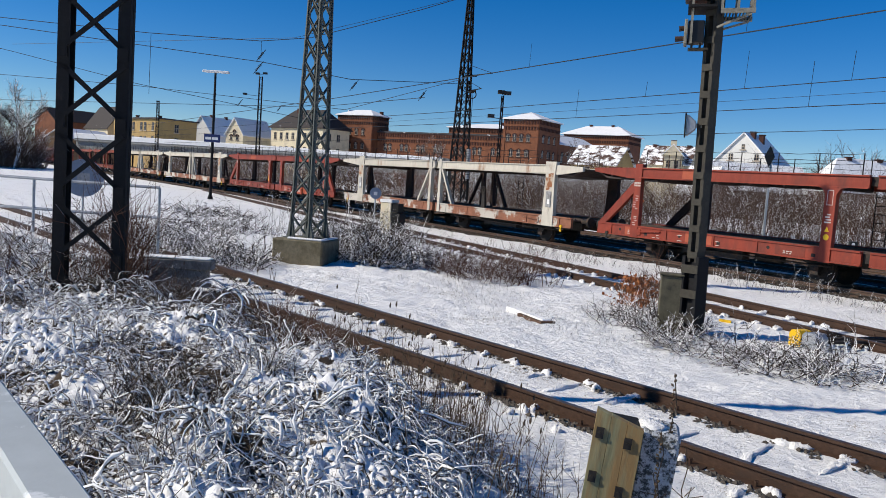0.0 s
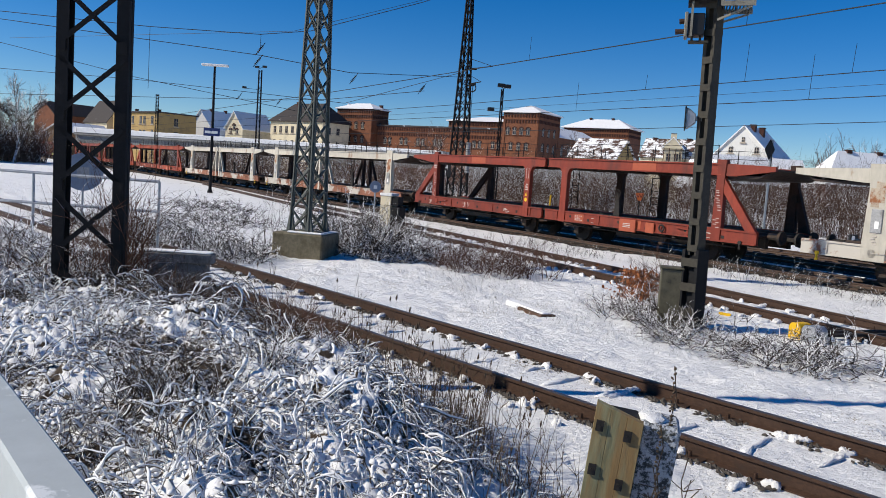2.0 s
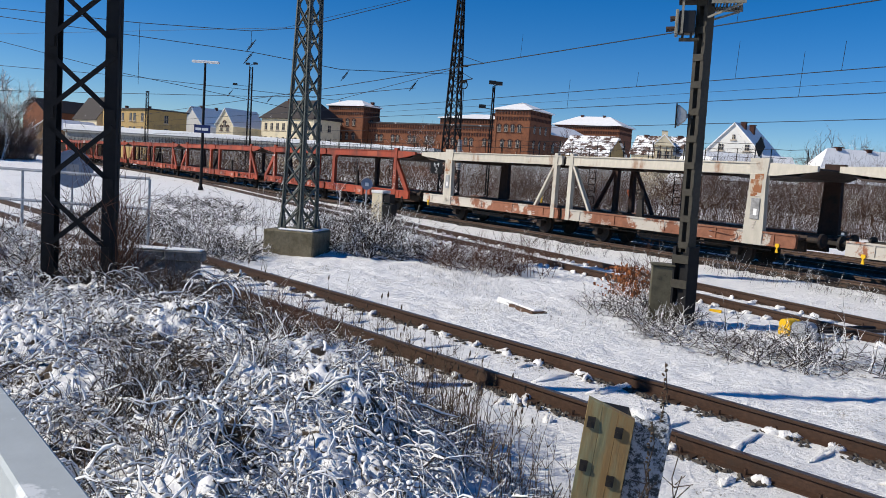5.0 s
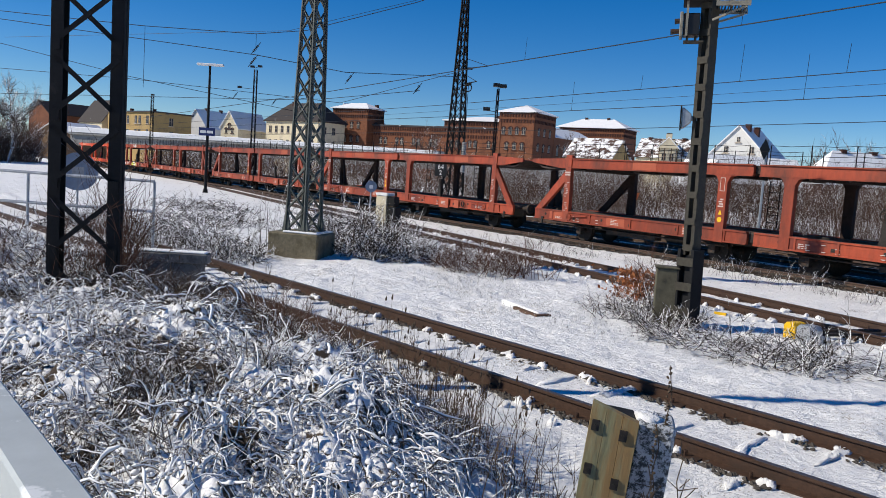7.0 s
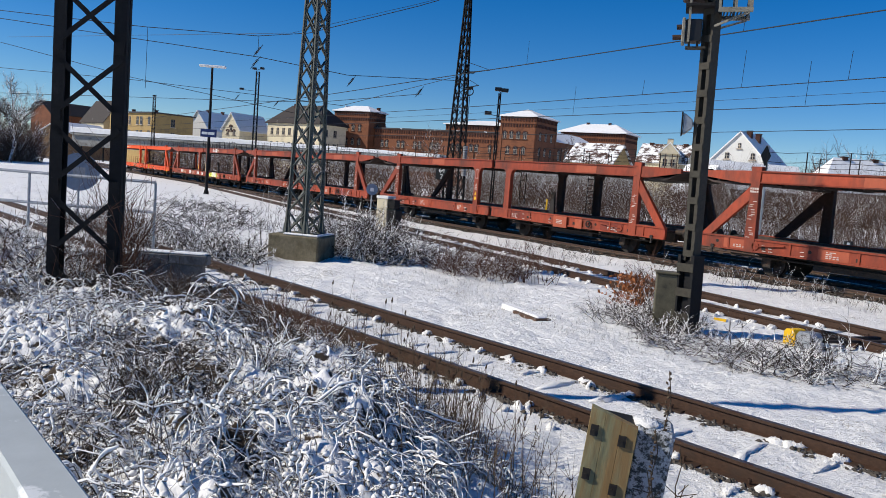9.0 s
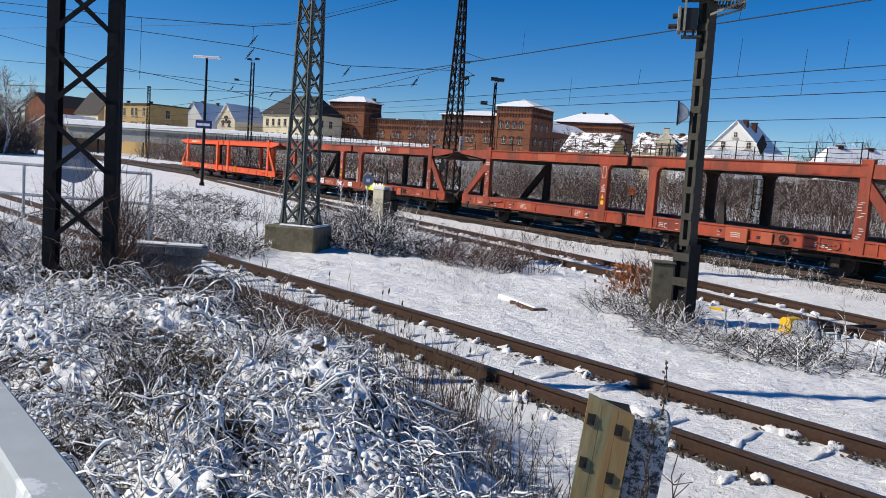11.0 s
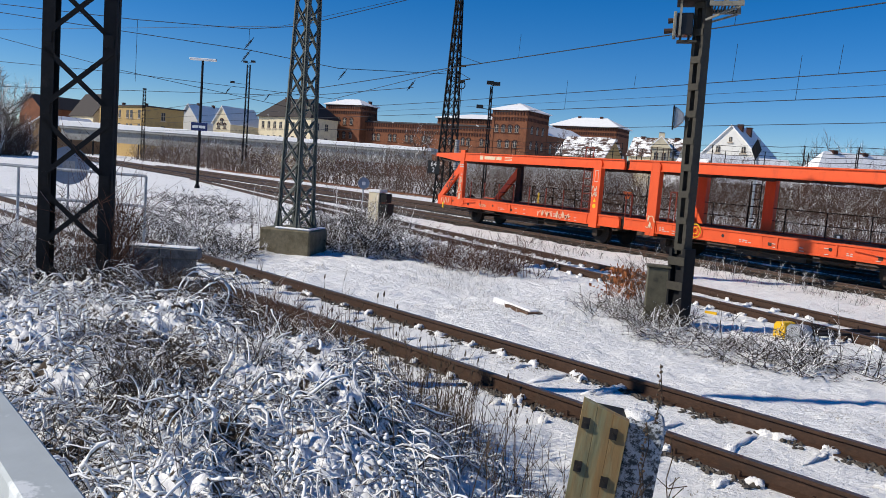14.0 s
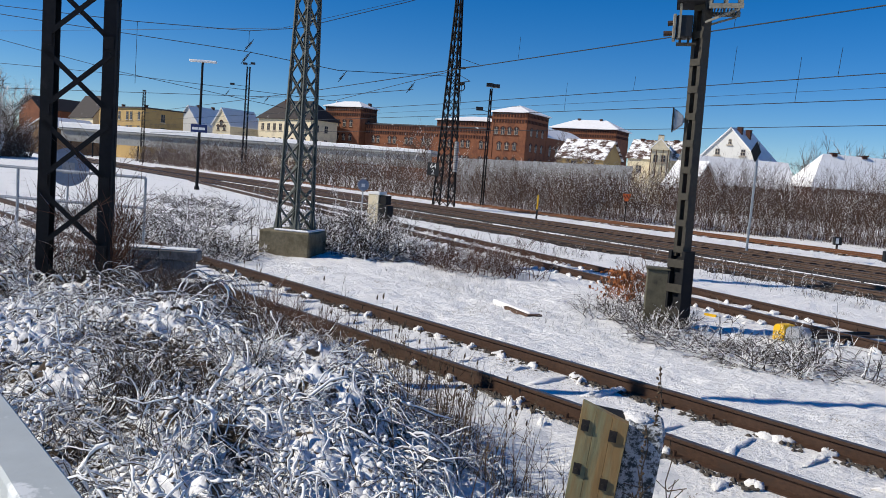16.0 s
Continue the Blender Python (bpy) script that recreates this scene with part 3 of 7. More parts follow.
                for k in range(rng.randint(9, 14)):
                    put("inscription", MARK, end_post, post + rng.uniform(-0.07, 0.07), y - 0.1, Z_SILL + 0.02 + k * 0.075 + 0.2 * (k > 4) + rng.uniform(-0.02, 0.02))
            post -= shift
            # post at the joint
            jp = inner + outer * {"white": 0.33, "red": 1.05, "orange": 1.28}[style]
            if side > 0:
                jp += 0.6 if style == "white" else 2.6
            hw = {"white": 0.11, "red": 0.17, "orange": 0.20}[style]
            bm = bmesh.new()
            if style == "white":
                slab(bm, [(jp - hw, Z_LOW - 0.01), (jp + hw, Z_LOW - 0.01), (jp + hw * 0.8, Z_TOP + 0.1), (jp - hw * 0.8, Z_TOP + 0.1)], y - 0.09, y + 0.09)
            elif style == "orange":
                slab(bm, [(jp - hw, Z_LOW - 0.1), (jp + hw, Z_LOW - 0.1), (jp + hw, Z_TOP - 0.14), (jp + hw - 0.06, Z_TOP - 0.06), (jp - hw + 0.06, Z_TOP - 0.06), (jp - hw, Z_TOP - 0.14)], y - 0.12, y + 0.09)
                for rz in range(7):
                    for rx in (-hw + 0.05, hw - 0.05):
                        rod(bm, (jp + rx, y - 0.13, Z_TOP - 0.2 - 0.09 * rz), (jp + rx, y - 0.119, Z_TOP - 0.2 - 0.09 * rz), 0.016, 6)
            else:
                slab(bm, [(jp - hw, Z_LOW - 0.02), (jp + hw, Z_LOW - 0.02), (jp + hw, Z_BEAM - 0.22), (jp + hw + 0.1, Z_BEAM - 0.05), (jp + hw + 0.24, Z_BEAM), (jp + hw + 0.24, Z_BEAM + 0.02),
                          (jp - hw - 0.24, Z_BEAM + 0.02), (jp - hw - 0.24, Z_BEAM), (jp - hw - 0.1, Z_BEAM - 0.05), (jp - hw, Z_BEAM - 0.22)], y - 0.09, y + 0.09)
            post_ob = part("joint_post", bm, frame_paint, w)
            yf = y - (0.12 if style == "orange" else 0.09)
            if side < 0 and outer < 0 and style != "white":
                bm = bmesh.new()
                slab(bm, [(jp - 0.07, 1.60), (jp + 0.07, 1.60), (jp, 1.75)], yf - 0.008, yf - 0.002)
                part("warning_plate", bm, M_YELLOW, post_ob, "yellow warning triangle")
                bm = bmesh.new()
                rod(bm, (jp, yf - 0.002, 1.44), (jp, yf - 0.008, 1.44), 0.085, 16)
                part("warning_plate", bm, M_YELLOW, post_ob, "round yellow warning plate")
                bm = bmesh.new()
                for row, (wa, wb) in enumerate(((-0.10, 0.10), (-0.06, 0.09), (-0.09, 0.05), (-0.03, 0.08))):
                    quad_box(bm, jp + wa, jp + wb, yf - 0.008, yf - 0.002, 1.85 + 0.075 * row, 1.89 + 0.075 * row)
                part("inscription", bm, M_MARKDULL, post_ob)
                bm = bmesh.new()
                for zz in (2.36, 2.78):
                    quad_box(bm, jp - 0.09, jp + 0.09, yf - 0.007, yf - 0.002, zz, zz + 0.018)
                for xx in (-0.09, 0.075):
                    quad_box(bm, jp + xx, jp + xx + 0.015, yf - 0.007, yf - 0.002, 2.379, 2.779)
                part("stencil_frame", bm, M_MARKDULL, post_ob)
            if side < 0 and style != "white":
                for k in range(3):
                    px, pw = a + (b - a) * (0.12 + 0.3 * k + 0.1 * rng.random()), rng.uniform(0.25, 0.6)
                    bm = bmesh.new()
                    quad_box(bm, px - pw, px + pw, y - 0.056, y - 0.049, Z_LOW + 0.05, Z_SILL - 0.06)
                    part("patch_panel", bm, rng.choice((M_FRESH, M_FADED)) if style == "red" else sill_paint, w)
                    # holes in the sill, their dark inside painted as a raised plate and disc
                    bm = bmesh.new()
                    quad_box(bm, px + pw + 0.2, px + pw + 0.33, y - 0.058, y - 0.048, Z_LOW + 0.1, Z_LOW + 0.2)
                    soften(bm, 0.003)
                    part("dark_hole_plate", bm, M_UNDER, w)
                    bm = bmesh.new()
                    rod(bm, (px - pw - 0.25, y - 0.046, Z_LOW + 0.22), (px - pw - 0.25, y - 0.057, Z_LOW + 0.22), 0.055, 10)
                    part("dark_hole_disc", bm, M_UNDER, w)
                    # stencilled data, unreadable: short bars in a block
                    bm = bmesh.new()
                    rows_ = rng.randint(2, 4)
                    for row in range(rows_):
                        for col in range(rng.randint(2, 4)):
                            cx = px - 0.22 + 0.11 * col
                            quad_box(bm, cx, cx + rng.uniform(0.05, 0.095), y - 0.063, y - 0.0565, Z_LOW + 0.1 + 0.055 * row, Z_LOW + 0.128 + 0.055 * row)
                    part("inscription", bm, M_MARKDULL, w)
                if style == "red":
                    px = a + (b - a) * rng.uniform(0.35, 0.6)
                    bm = bmesh.new()
                    quad_box(bm, px - 0.55, px + 0.55, y - 0.056, y - 0.049, Z_BEAM + 0.02, Z_TOP - 0.04)
                    part("patch_panel", bm, M_FRESH, w)
                    if outer > 0:
                        bm = bmesh.new()
                        quad_box(bm, inner + 4.3, inner + 5.1, y - 0.15, y - 0.086, Z_LOW - 0.08, Z_SILL - 0.05)
                        soften(bm, 0.015)
                        box = part("equipment_box", bm, M_FRESH, w, "orange-red equipment box with stencilled lines")
                        for row in range(3):
                            bm = bmesh.new()
                            quad_box(bm, inner + 4.5, inner + 4.85, y - 0.157, y - 0.151, Z_LOW + 0.08 + 0.06 * row, Z_LOW + 0.105 + 0.06 * row)
                            part("inscription", bm, M_MARKDULL, box)
                        bm = bmesh.new()
                        quad_box(bm, inner + 5.55, inner + 5.95, y - 0.12, y - 0.086, Z_LOW - 0.03, Z_SILL - 0.08)
                        soften(bm, 0.012)
                        part("brake_panel", bm, M_FRESH, w)
                        bm = bmesh.new()
                        ring_tube(bm, (inner + 6.3, y - 0.12, 0.93), (0, 1, 0), 0.11, 0.03, 14)
                        part("hose_coil", bm, M_UNDER, w)
            if style == "white":
                bm = bmesh.new()
                bar(bm, (jp + outer * 0.12, y, Z_BEAM - 0.02), (jp + outer * 1.15, y, Z_SILL), 0.1, 0.15, (0, 1, 0))
                part("joint_strut", bm, frame_paint, w)
            # railing on the upper deck
            if railing:
                k = 6
                xs = [min(post, inner) + 0.25 + (abs(post - inner) - 0.5) * i / k for i in range(k + 1)]
                for xx in xs:
                    put("railing_post", RAILPOST, w, xx, y, Z_TOP - 0.02)
                for zz in (0.3, 0.59):
                    bm = bmesh.new()
                    line = []
                    for p, q in zip(xs, xs[1:]):
                        line += [(p, y, Z_TOP + zz), ((p + q) / 2, y, Z_TOP + zz - 0.03)]
                    tube(bm, line + [(xs[-1], y, Z_TOP + zz)], 0.008)
                    part("railing_wire", bm, M_DARKSTEEL, w)
        # decks
        bm = bmesh.new()
        quad_box(bm, a + 0.05, b - 0.05, -HALF_W + 0.05, HALF_W - 0.05, 1.0, 1.06)
        part("lower_deck", bm, M_DECK if style != "orange" else paint, w)
        bm = bmesh.new()
        quad_box(bm, min(end + outer * 0.42, inner), max(end + outer * 0.42, inner), -HALF_W + 0.055, HALF_W - 0.055, Z_TOP - 0.16, Z_TOP - 0.12)
        for k in range(int((b - a) / 1.2)):
            put("cross_member", CROSS, w, a + 0.4 + k * 1.2, 0, Z_LOW + 0.05)
            put("cross_member", CROSS, w, a + 0.4 + k * 1.2, 0, Z_BEAM - 0.06)
        part("upper_deck", bm, M_DECK, w)
        bm = bmesh.new()
        # the ramp end bends down between the beams
        slab(bm, [(end + outer * 0.42, Z_TOP - 0.17), (end - outer * 0.2, Z_BEAM - 0.06), (post - outer * 0.8, Z_BEAM - 0.13), (post - outer * 0.8, Z_BEAM - 0.06), (end - outer * 0.2, Z_BEAM + 0.01), (end + outer * 0.42, Z_TOP - 0.165)], -HALF_W + 0.06, HALF_W - 0.06)
        part("ramp_end", bm, M_DECK, w)
        for y in (-0.95, 0.95):
            for off in (-0.22, 0.22):
                bm = bmesh.new()
                quad_box(bm, a + 0.1, b - 0.1, y + off - 0.02, y + off + 0.02, 1.06, 1.13)
                part("wheel_guide", bm, M_DECK, w)
        # running gear
        for ax in ((end - outer * 2.3), (inner + outer * 1.55)):
            put("wheelset", WHEELSET, w, ax, 0, 0.42)
            put("axle_box", AXLEBOX, w, ax, -1.02, 0.42)
            put("axle_box", AXLEBOX, w, ax, 1.02, 0.42)
        bm = bmesh.new()
        for y in (-0.62, 0.62):
            quad_box(bm, a + 0.2, b - 0.2, y - 0.08, y + 0.08, 0.62, 0.95)
        quad_box(bm, (a + b) / 2 - 1.3, (a + b) / 2 + 1.1, -1.1, -0.75, 0.42, 0.72)
        rod(bm, ((a + b) / 2 + 1.5, -0.9, 0.62), ((a + b) / 2 + 2.4, -0.9, 0.62), 0.16, 10)
        rod(bm, (a + 1, -1.15, 0.58), (b - 1, -1.15, 0.58), 0.03, 6)
        part("underframe", bm, M_UNDER, w)
        for y in (-0.87, 0.87):
            put("buffer", BUFFER, w, end, y, 1.02, 0 if outer > 0 else 180)
        if outer > 0:
            bm = bmesh.new()
            bar(bm, (end - 0.2, 0, 0.98), (end + 0.9, 0, 0.93), 0.09, 0.12)
            ring_tube(bm, (end + 0.9, 0, 0.93), (0, 1, 0), 0.11, 0.03, 12)
            part("coupling", bm, M_UNDER, w)
        # fittings on the near side
        put("ladder", LADDER, w, inner + outer * 2.2 + 1.2, HALF_W - 0.2, Z_SILL + 0.05)
        if outer > 0 and style != "orange":
            put("brake_column", BRAKEWHEEL, w, inner + outer * 3.9, -HALF_W + 0.12, Z_SILL - 0.06)
        bm = bmesh.new()
        rod(bm, (end - outer * 2.1, -HALF_W - 0.09, 0.93), (end - outer * 2.1, -HALF_W - 0.04, 0.93), 0.12, 12)
        bar(bm, (end - outer * 2.1, -HALF_W - 0.085, 0.93), (end - outer * 3.1, -HALF_W - 0.085, 1.02), 0.03, 0.07, (0, 1, 0))
        part("brake_lever", bm, sill_paint if style != "white" else M_PATCH, w)
        bm = bmesh.new()
        slab(bm, [(-0.045, 0.0), (0.045, 0.0), (0.02, 0.14), (0.07, 0.2), (0.05, 0.27), (-0.05, 0.27), (-0.07, 0.2), (-0.02, 0.14)], -0.02, 0.02)
        hook = part("rope_hook", bm, M_YELLOW if paint not in (M_RED, M_BROWN) else M_UNDER, w, "cast rope hook")
        hook.matrix_local = pose(end - outer * 0.55, -HALF_W - 0.1, 0.56)
        for k in range(5):
            xx = a + (b - a) * rng.uniform(0.12, 0.88)
            put("inscription", MARK, w, xx, -HALF_W - 0.061, Z_LOW + 0.14 + 0.12 * rng.random())
            put("inscription", MARK, w, xx + 0.02, -HALF_W - 0.061, Z_LOW + 0.06)
    if style == "orange":
        # lettering on the upper beam, drawn as plain bars
        spots = [(3.95, 0.23, Z_BEAM + 0.09, Z_TOP - 0.09), (4.28, 0.8, Z_BEAM + 0.11, Z_TOP - 0.11), (5.16, 0.36, Z_BEAM + 0.11, Z_TOP - 0.11)]
        spots += [(5.75, 0.5, Z_BEAM + 0.10 + 0.06 * row, Z_BEAM + 0.13 + 0.06 * row) for row in range(3)]
        for bx, bw, za, zb in spots:
            bm = bmesh.new()
            quad_box(bm, bx, bx + bw, -HALF_W - 0.056, -HALF_W - 0.049, za, zb)
            part("beam_marking", bm, M_SPRAY, w, "cream marking bar")
    # hinge between the halves
    bm = bmesh.new()
    quad_box(bm, gap - 0.2, gap + 0.2, -0.5, 0.5, 0.75, 0.98)
    for y in (-HALF_W + 0.12, HALF_W - 0.12):
        quad_box(bm, gap - 0.14, gap + 0.14, y - 0.05, y + 0.05, 0.82, 1.08)
        quad_box(bm, gap - 0.14, gap + 0.14, y - 0.04, y + 0.04, Z_BEAM + 0.08, Z_TOP - 0.03)
    part("hinge", bm, M_UNDER, w)
    return w


def tag_word(w, text, size, x, z, material, label, squash=1.0):
    ob = new("graffiti", letters(text, size, material, 0.002, size * 0.035))
    ob.parent = w
    ob.matrix_local = pose(x, -HALF_W - 0.096, z, 90, 0, 0)
    return tagged(ob, label)


PERIOD = 22.0
FRONT = 21.42
red = wagon(M_RED, M_RED, "red double-deck car carrier wagon, empty, with wire railings", PERIOD, 11.1, "red", 1)
red_dull = wagon(M_RED, M_RED, "dull red double-deck car carrier wagon, empty, with wire railings", PERIOD, 11.1, "red", 2)
white = wagon(M_WHITE, M_PATCH, "chalky white car carrier wagon with rust-patched sills", PERIOD, 11.0, "white", 3)
white_b = copy_thing(white, Matrix())
white_c = copy_thing(white, Matrix())
brown = wagon(M_BROWN, M_BROWN, "weathered red-brown car carrier wagon, both decks empty", PERIOD, 11.1, "red", 5)
brown_more = [copy_thing(brown, Matrix()) for _ in range(3)]
painted = wagon(M_BROWN, M_BROWN, "weathered red-brown car carrier wagon sprayed with graffiti", PERIOD, 11.1, "red", 7)
orange = wagon(M_ORANGE, M_ORANGE, "bright orange-red car carrier wagon at the train's tail", 25.35, 12.88, "orange", 9)
for k, w in ((-2, red), (-3, white), (-4, red_dull), (-5, white_b), (-6, white_c), (-7, brown), (-8, brown_more[0]), (-9, brown_more[1]), (-10, brown_more[2]), (-11, painted)):
    moving.append((w, FRONT + PERIOD * k))
moving.append((orange, FRONT + PERIOD * -11 - 25.35))

M_GLIME = surface("lime_spray_paint", (0.62, 0.70, 0.05), 0.5, 8, 0.1)
tag_word(painted, "K-100", 0.52, 14.6, Z_TOP - 0.185, M_WHITEMARK, "white sprayed letters")
for word, size, x, z in (("RMK", 0.6, 14.6, 0.94), ("SER", 0.40, 7.3, 0.94), ("RMK", 0.36, 4.4, 0.94), ("RMK", 0.36, 9.8, 0.92), ("SER", 0.36, 11.2, 0.92)):
    tag_word(painted, word, size, x, z, M_WHITEMARK, "white sprayed graffiti letters")
bm = bmesh.new()
slab(bm, [(13.4, 0.78), (13.9, 0.76), (14.4, 0.8), (15.0, 0.75), (15.95, 0.78), (15.7, 0.92), (15.8, 1.02), (15.3, 1.0), (15.4, 1.1), (14.8, 1.08), (14.0, 1.12), (13.5, 1.05), (13.7, 0.93)], -HALF_W - 0.0945, -HALF_W - 0.0885)
part("graffiti", bm, M_GLIME, painted, "lime green sprayed patch")
bm = bmesh.new()
slab(bm, [(13.2, 0.76), (13.5, 0.74), (13.52, 0.98), (13.3, 1.05), (13.18, 0.95)], -HALF_W - 0.0945, -HALF_W - 0.0885)
part("graffiti", bm, M_GLIME, painted, "lime green sprayed edge")
# scrawls: strokes, not letters
rng = random.Random(3)


def scrawl(w, x, z, width, height, out=0.09):
    """Looping spray strokes that spell nothing."""
    bm = bmesh.new()
    turns = max(2, round(width / (0.55 * height)))
    ph, k2 = rng.random() * 6.283, rng.uniform(1.6, 2.7)
    pts = []
    for i in range(turns * 9 + 1):
        u = i / (turns * 9)
        a_ = u * turns * 6.283 + ph
        pts.append(Vector((x + width * u + 0.3 * height * math.sin(a_ * 0.5 + ph), -HALF_W - out - 0.008, z + height * (0.5 + 0.42 * math.sin(a_) + 0.12 * math.sin(a_ * k2)))))
    for p_, q_ in zip(pts, pts[1:]):
        bar(bm, p_, q_, 0.026, 0.006, (0, 1, 0))
    part("graffiti", bm, M_SPRAY, w, "cream sprayed scrawl")


for x, z, wd, hh, yy in ((1.1, 0.80, 0.75, 0.28, 0.09), (8.3, 0.80, 0.85, 0.24, 0.09), (9.25, 0.78, 0.85, 0.30, 0.09), (4.2, 0.85, 0.5, 0.14, 0.09), (11.30, 2.02, 0.30, 0.18, 0.13), (11.32, 1.80, 0.28, 0.16, 0.13), (14.10, 1.12, 0.32, 0.24, 0.13), (14.12, 0.86, 0.28, 0.24, 0.13), (2.48, 1.05, 0.24, 0.35, 0.1), (2.48, 1.45, 0.22, 0.35, 0.1), (2.5, 1.85, 0.22, 0.3, 0.1)):
    scrawl(orange, x, z, wd, hh, yy)
for x, z, wd, hh in ((4.75, 0.82, 0.55, 0.22), (5.5, 0.84, 0.4, 0.14), (7.75, 0.85, 0.25, 0.14), (11.95, 1.1, 0.22, 0.4), (11.95, 1.55, 0.2, 0.4), (15.35, 2.98, 0.35, 0.16)):
    scrawl(painted, x, z, wd, hh, 0.09)
ob = new("graffiti", letters("YANK", 0.34, M_BLACK, 0.002, 0.008))
ob.parent, ob.matrix_local = orange, Matrix.Translation((1.80, -HALF_W - 0.076, 1.86)) @ Matrix.Rotation(radians(-50), 4, "Y") @ Matrix.Rotation(radians(90), 4, "X")
tagged(ob, "black sprayed letters on the end brace")
# red ladder and grab irons beside the joint
for xa, z0, z1, rungs in ((10.6, 1.0, 3.65, 8), (14.9, 1.1, 2.2, 0), (12.9, 1.05, 2.0, 0)):
    bm = bmesh.new()
    for dx in (0.0, 0.42 if rungs else 0.26):
        rod(bm, (xa + dx, -HALF_W + 0.07, z0), (xa + dx, -HALF_W + 0.07, z1), 0.022, 6)
    rod(bm, (xa, -HALF_W + 0.07, z1), (xa + (0.42 if rungs else 0.26), -HALF_W + 0.07, z1), 0.022, 6)
    for k in range(rungs):
        rod(bm, (xa, -HALF_W + 0.07, z0 + 0.3 + 0.29 * k), (xa + 0.42, -HALF_W + 0.07, z0 + 0.3 + 0.29 * k), 0.016, 6)
    part("ladder" if rungs else "grab_iron", bm, M_RED, orange, "dark red painted steel tube")
for k in range(9):
    bm = bmesh.new()
    rod(bm, (3.2 + 1.05 * k + (2.6 if k > 6 else 0), -HALF_W + 0.12, Z_SILL), (3.2 + 1.05 * k + (2.6 if k > 6 else 0), -HALF_W + 0.12, 1.95), 0.022, 6)
    part("deck_stanchion", bm, M_RED, orange, "dark red stanchion")
bm = bmesh.new()
ring_tube(bm, (16.2, -HALF_W - 0.12, 1.0), (0, 1, 0), 0.22, 0.02)
ring_tube(bm, (16.2, -HALF_W - 0.12, 1.0), (0, 1, 0), 0.1, 0.015)
part("handwheel", bm, M_YELLOW, orange, "yellow rimmed handwheel")
for k in range(16):
    bm = bmesh.new()
    rod(bm, (1.6 + k * 1.45, HALF_W - 0.1, 1.06), (1.6 + k * 1.45, HALF_W - 0.1, 1.95), 0.02, 5)
    part("deck_stanchion", bm, M_DARKSTEEL, orange)
for zz in (1.5, 1.93):
    bm = bmesh.new()
    rod(bm, (1.6, HALF_W - 0.1, zz), (23.35, HALF_W - 0.1, zz), 0.015, 5)
    part("deck_rail", bm, M_DARKSTEEL, orange)

# ---------- the town behind the yard ----------
M_BRICK = surface("red_brick_wall", (0.185, 0.070, 0.034), 0.9, 3.0, 0.3, 0, (0.10, 0.036, 0.02), 0.35, (0.45, 0.7), 0.3, 0.03)
M_BRICKDARK = surface("brick_trim", (0.06, 0.024, 0.017), 0.9, 4.0, 0.25)
M_YELLOWWALL = surface("ochre_yellow_render", (0.40, 0.275, 0.115), 0.9, 2, 0.1, 0, (0.28, 0.20, 0.10), 0.3)
M_TAN = surface("tan_brick_wall", (0.26, 0.16, 0.085), 0.9, 3, 0.25, 0, (0.16, 0.09, 0.05), 0.4)
M_CREAM = surface("cream_render", (0.62, 0.54, 0.38), 0.9, 2, 0.1, 0, (0.46, 0.40, 0.30), 0.3)
M_WHITEWALL = surface("white_render", (0.64, 0.63, 0.60), 0.9, 2, 0.06, 0, (0.66, 0.64, 0.6), 0.4)
M_TIMBER = surface("dark_timber", (0.09, 0.05, 0.03), 0.8, 6, 0.3)
M_SLATE = surface("dark_slate_roof", (0.045, 0.04, 0.042), 0.7, 4, 0.3, 0, (0.75, 0.77, 0.8), 0.35, (0.60, 0.66), 0.3, 0.03)
M_TILE = surface("brown_tile_roof", (0.035, 0.028, 0.026), 0.8, 4, 0.3, 0, (0.6, 0.6, 0.62), 0.5, (0.64, 0.72), 0.3, 0.03)
M_TILESNOW = surface("tiles_half_under_snow", (0.075, 0.04, 0.03), 0.8, 4, 0.3, 0, (0.8, 0.8, 0.81), 0.6, (0.455, 0.545), 0.3, 0.03, stretch=(1, 1, 2.2))
M_PANE = surface("window_glass", (0.02, 0.022, 0.028), 0.35, 2, 0.2, 0.0, relief=0)
M_FRAME = surface("pale_window_frame", (0.40, 0.34, 0.27), 0.6, 6, 0.1)
M_CANOPYSIDE = surface("grey_canopy_fascia", (0.26, 0.26, 0.25), 0.8, 2, 0.2, 0, (0.12, 0.11, 0.1), 0.5)


def opening_outline(w, h, arched):
    if not arched:
        return [(-w / 2, 0), (w / 2, 0), (w / 2, h), (-w / 2, h)]
    pts = [(-w / 2, 0), (w / 2, 0), (w / 2, h - w / 2)]
    pts += [(w / 2 * math.cos(a), h - w / 2 + w / 2 * math.sin(a)) for a in (radians(40), radians(90), radians(140))]
    return pts + [(-w / 2, h - w / 2)]


WINDOWS = {}


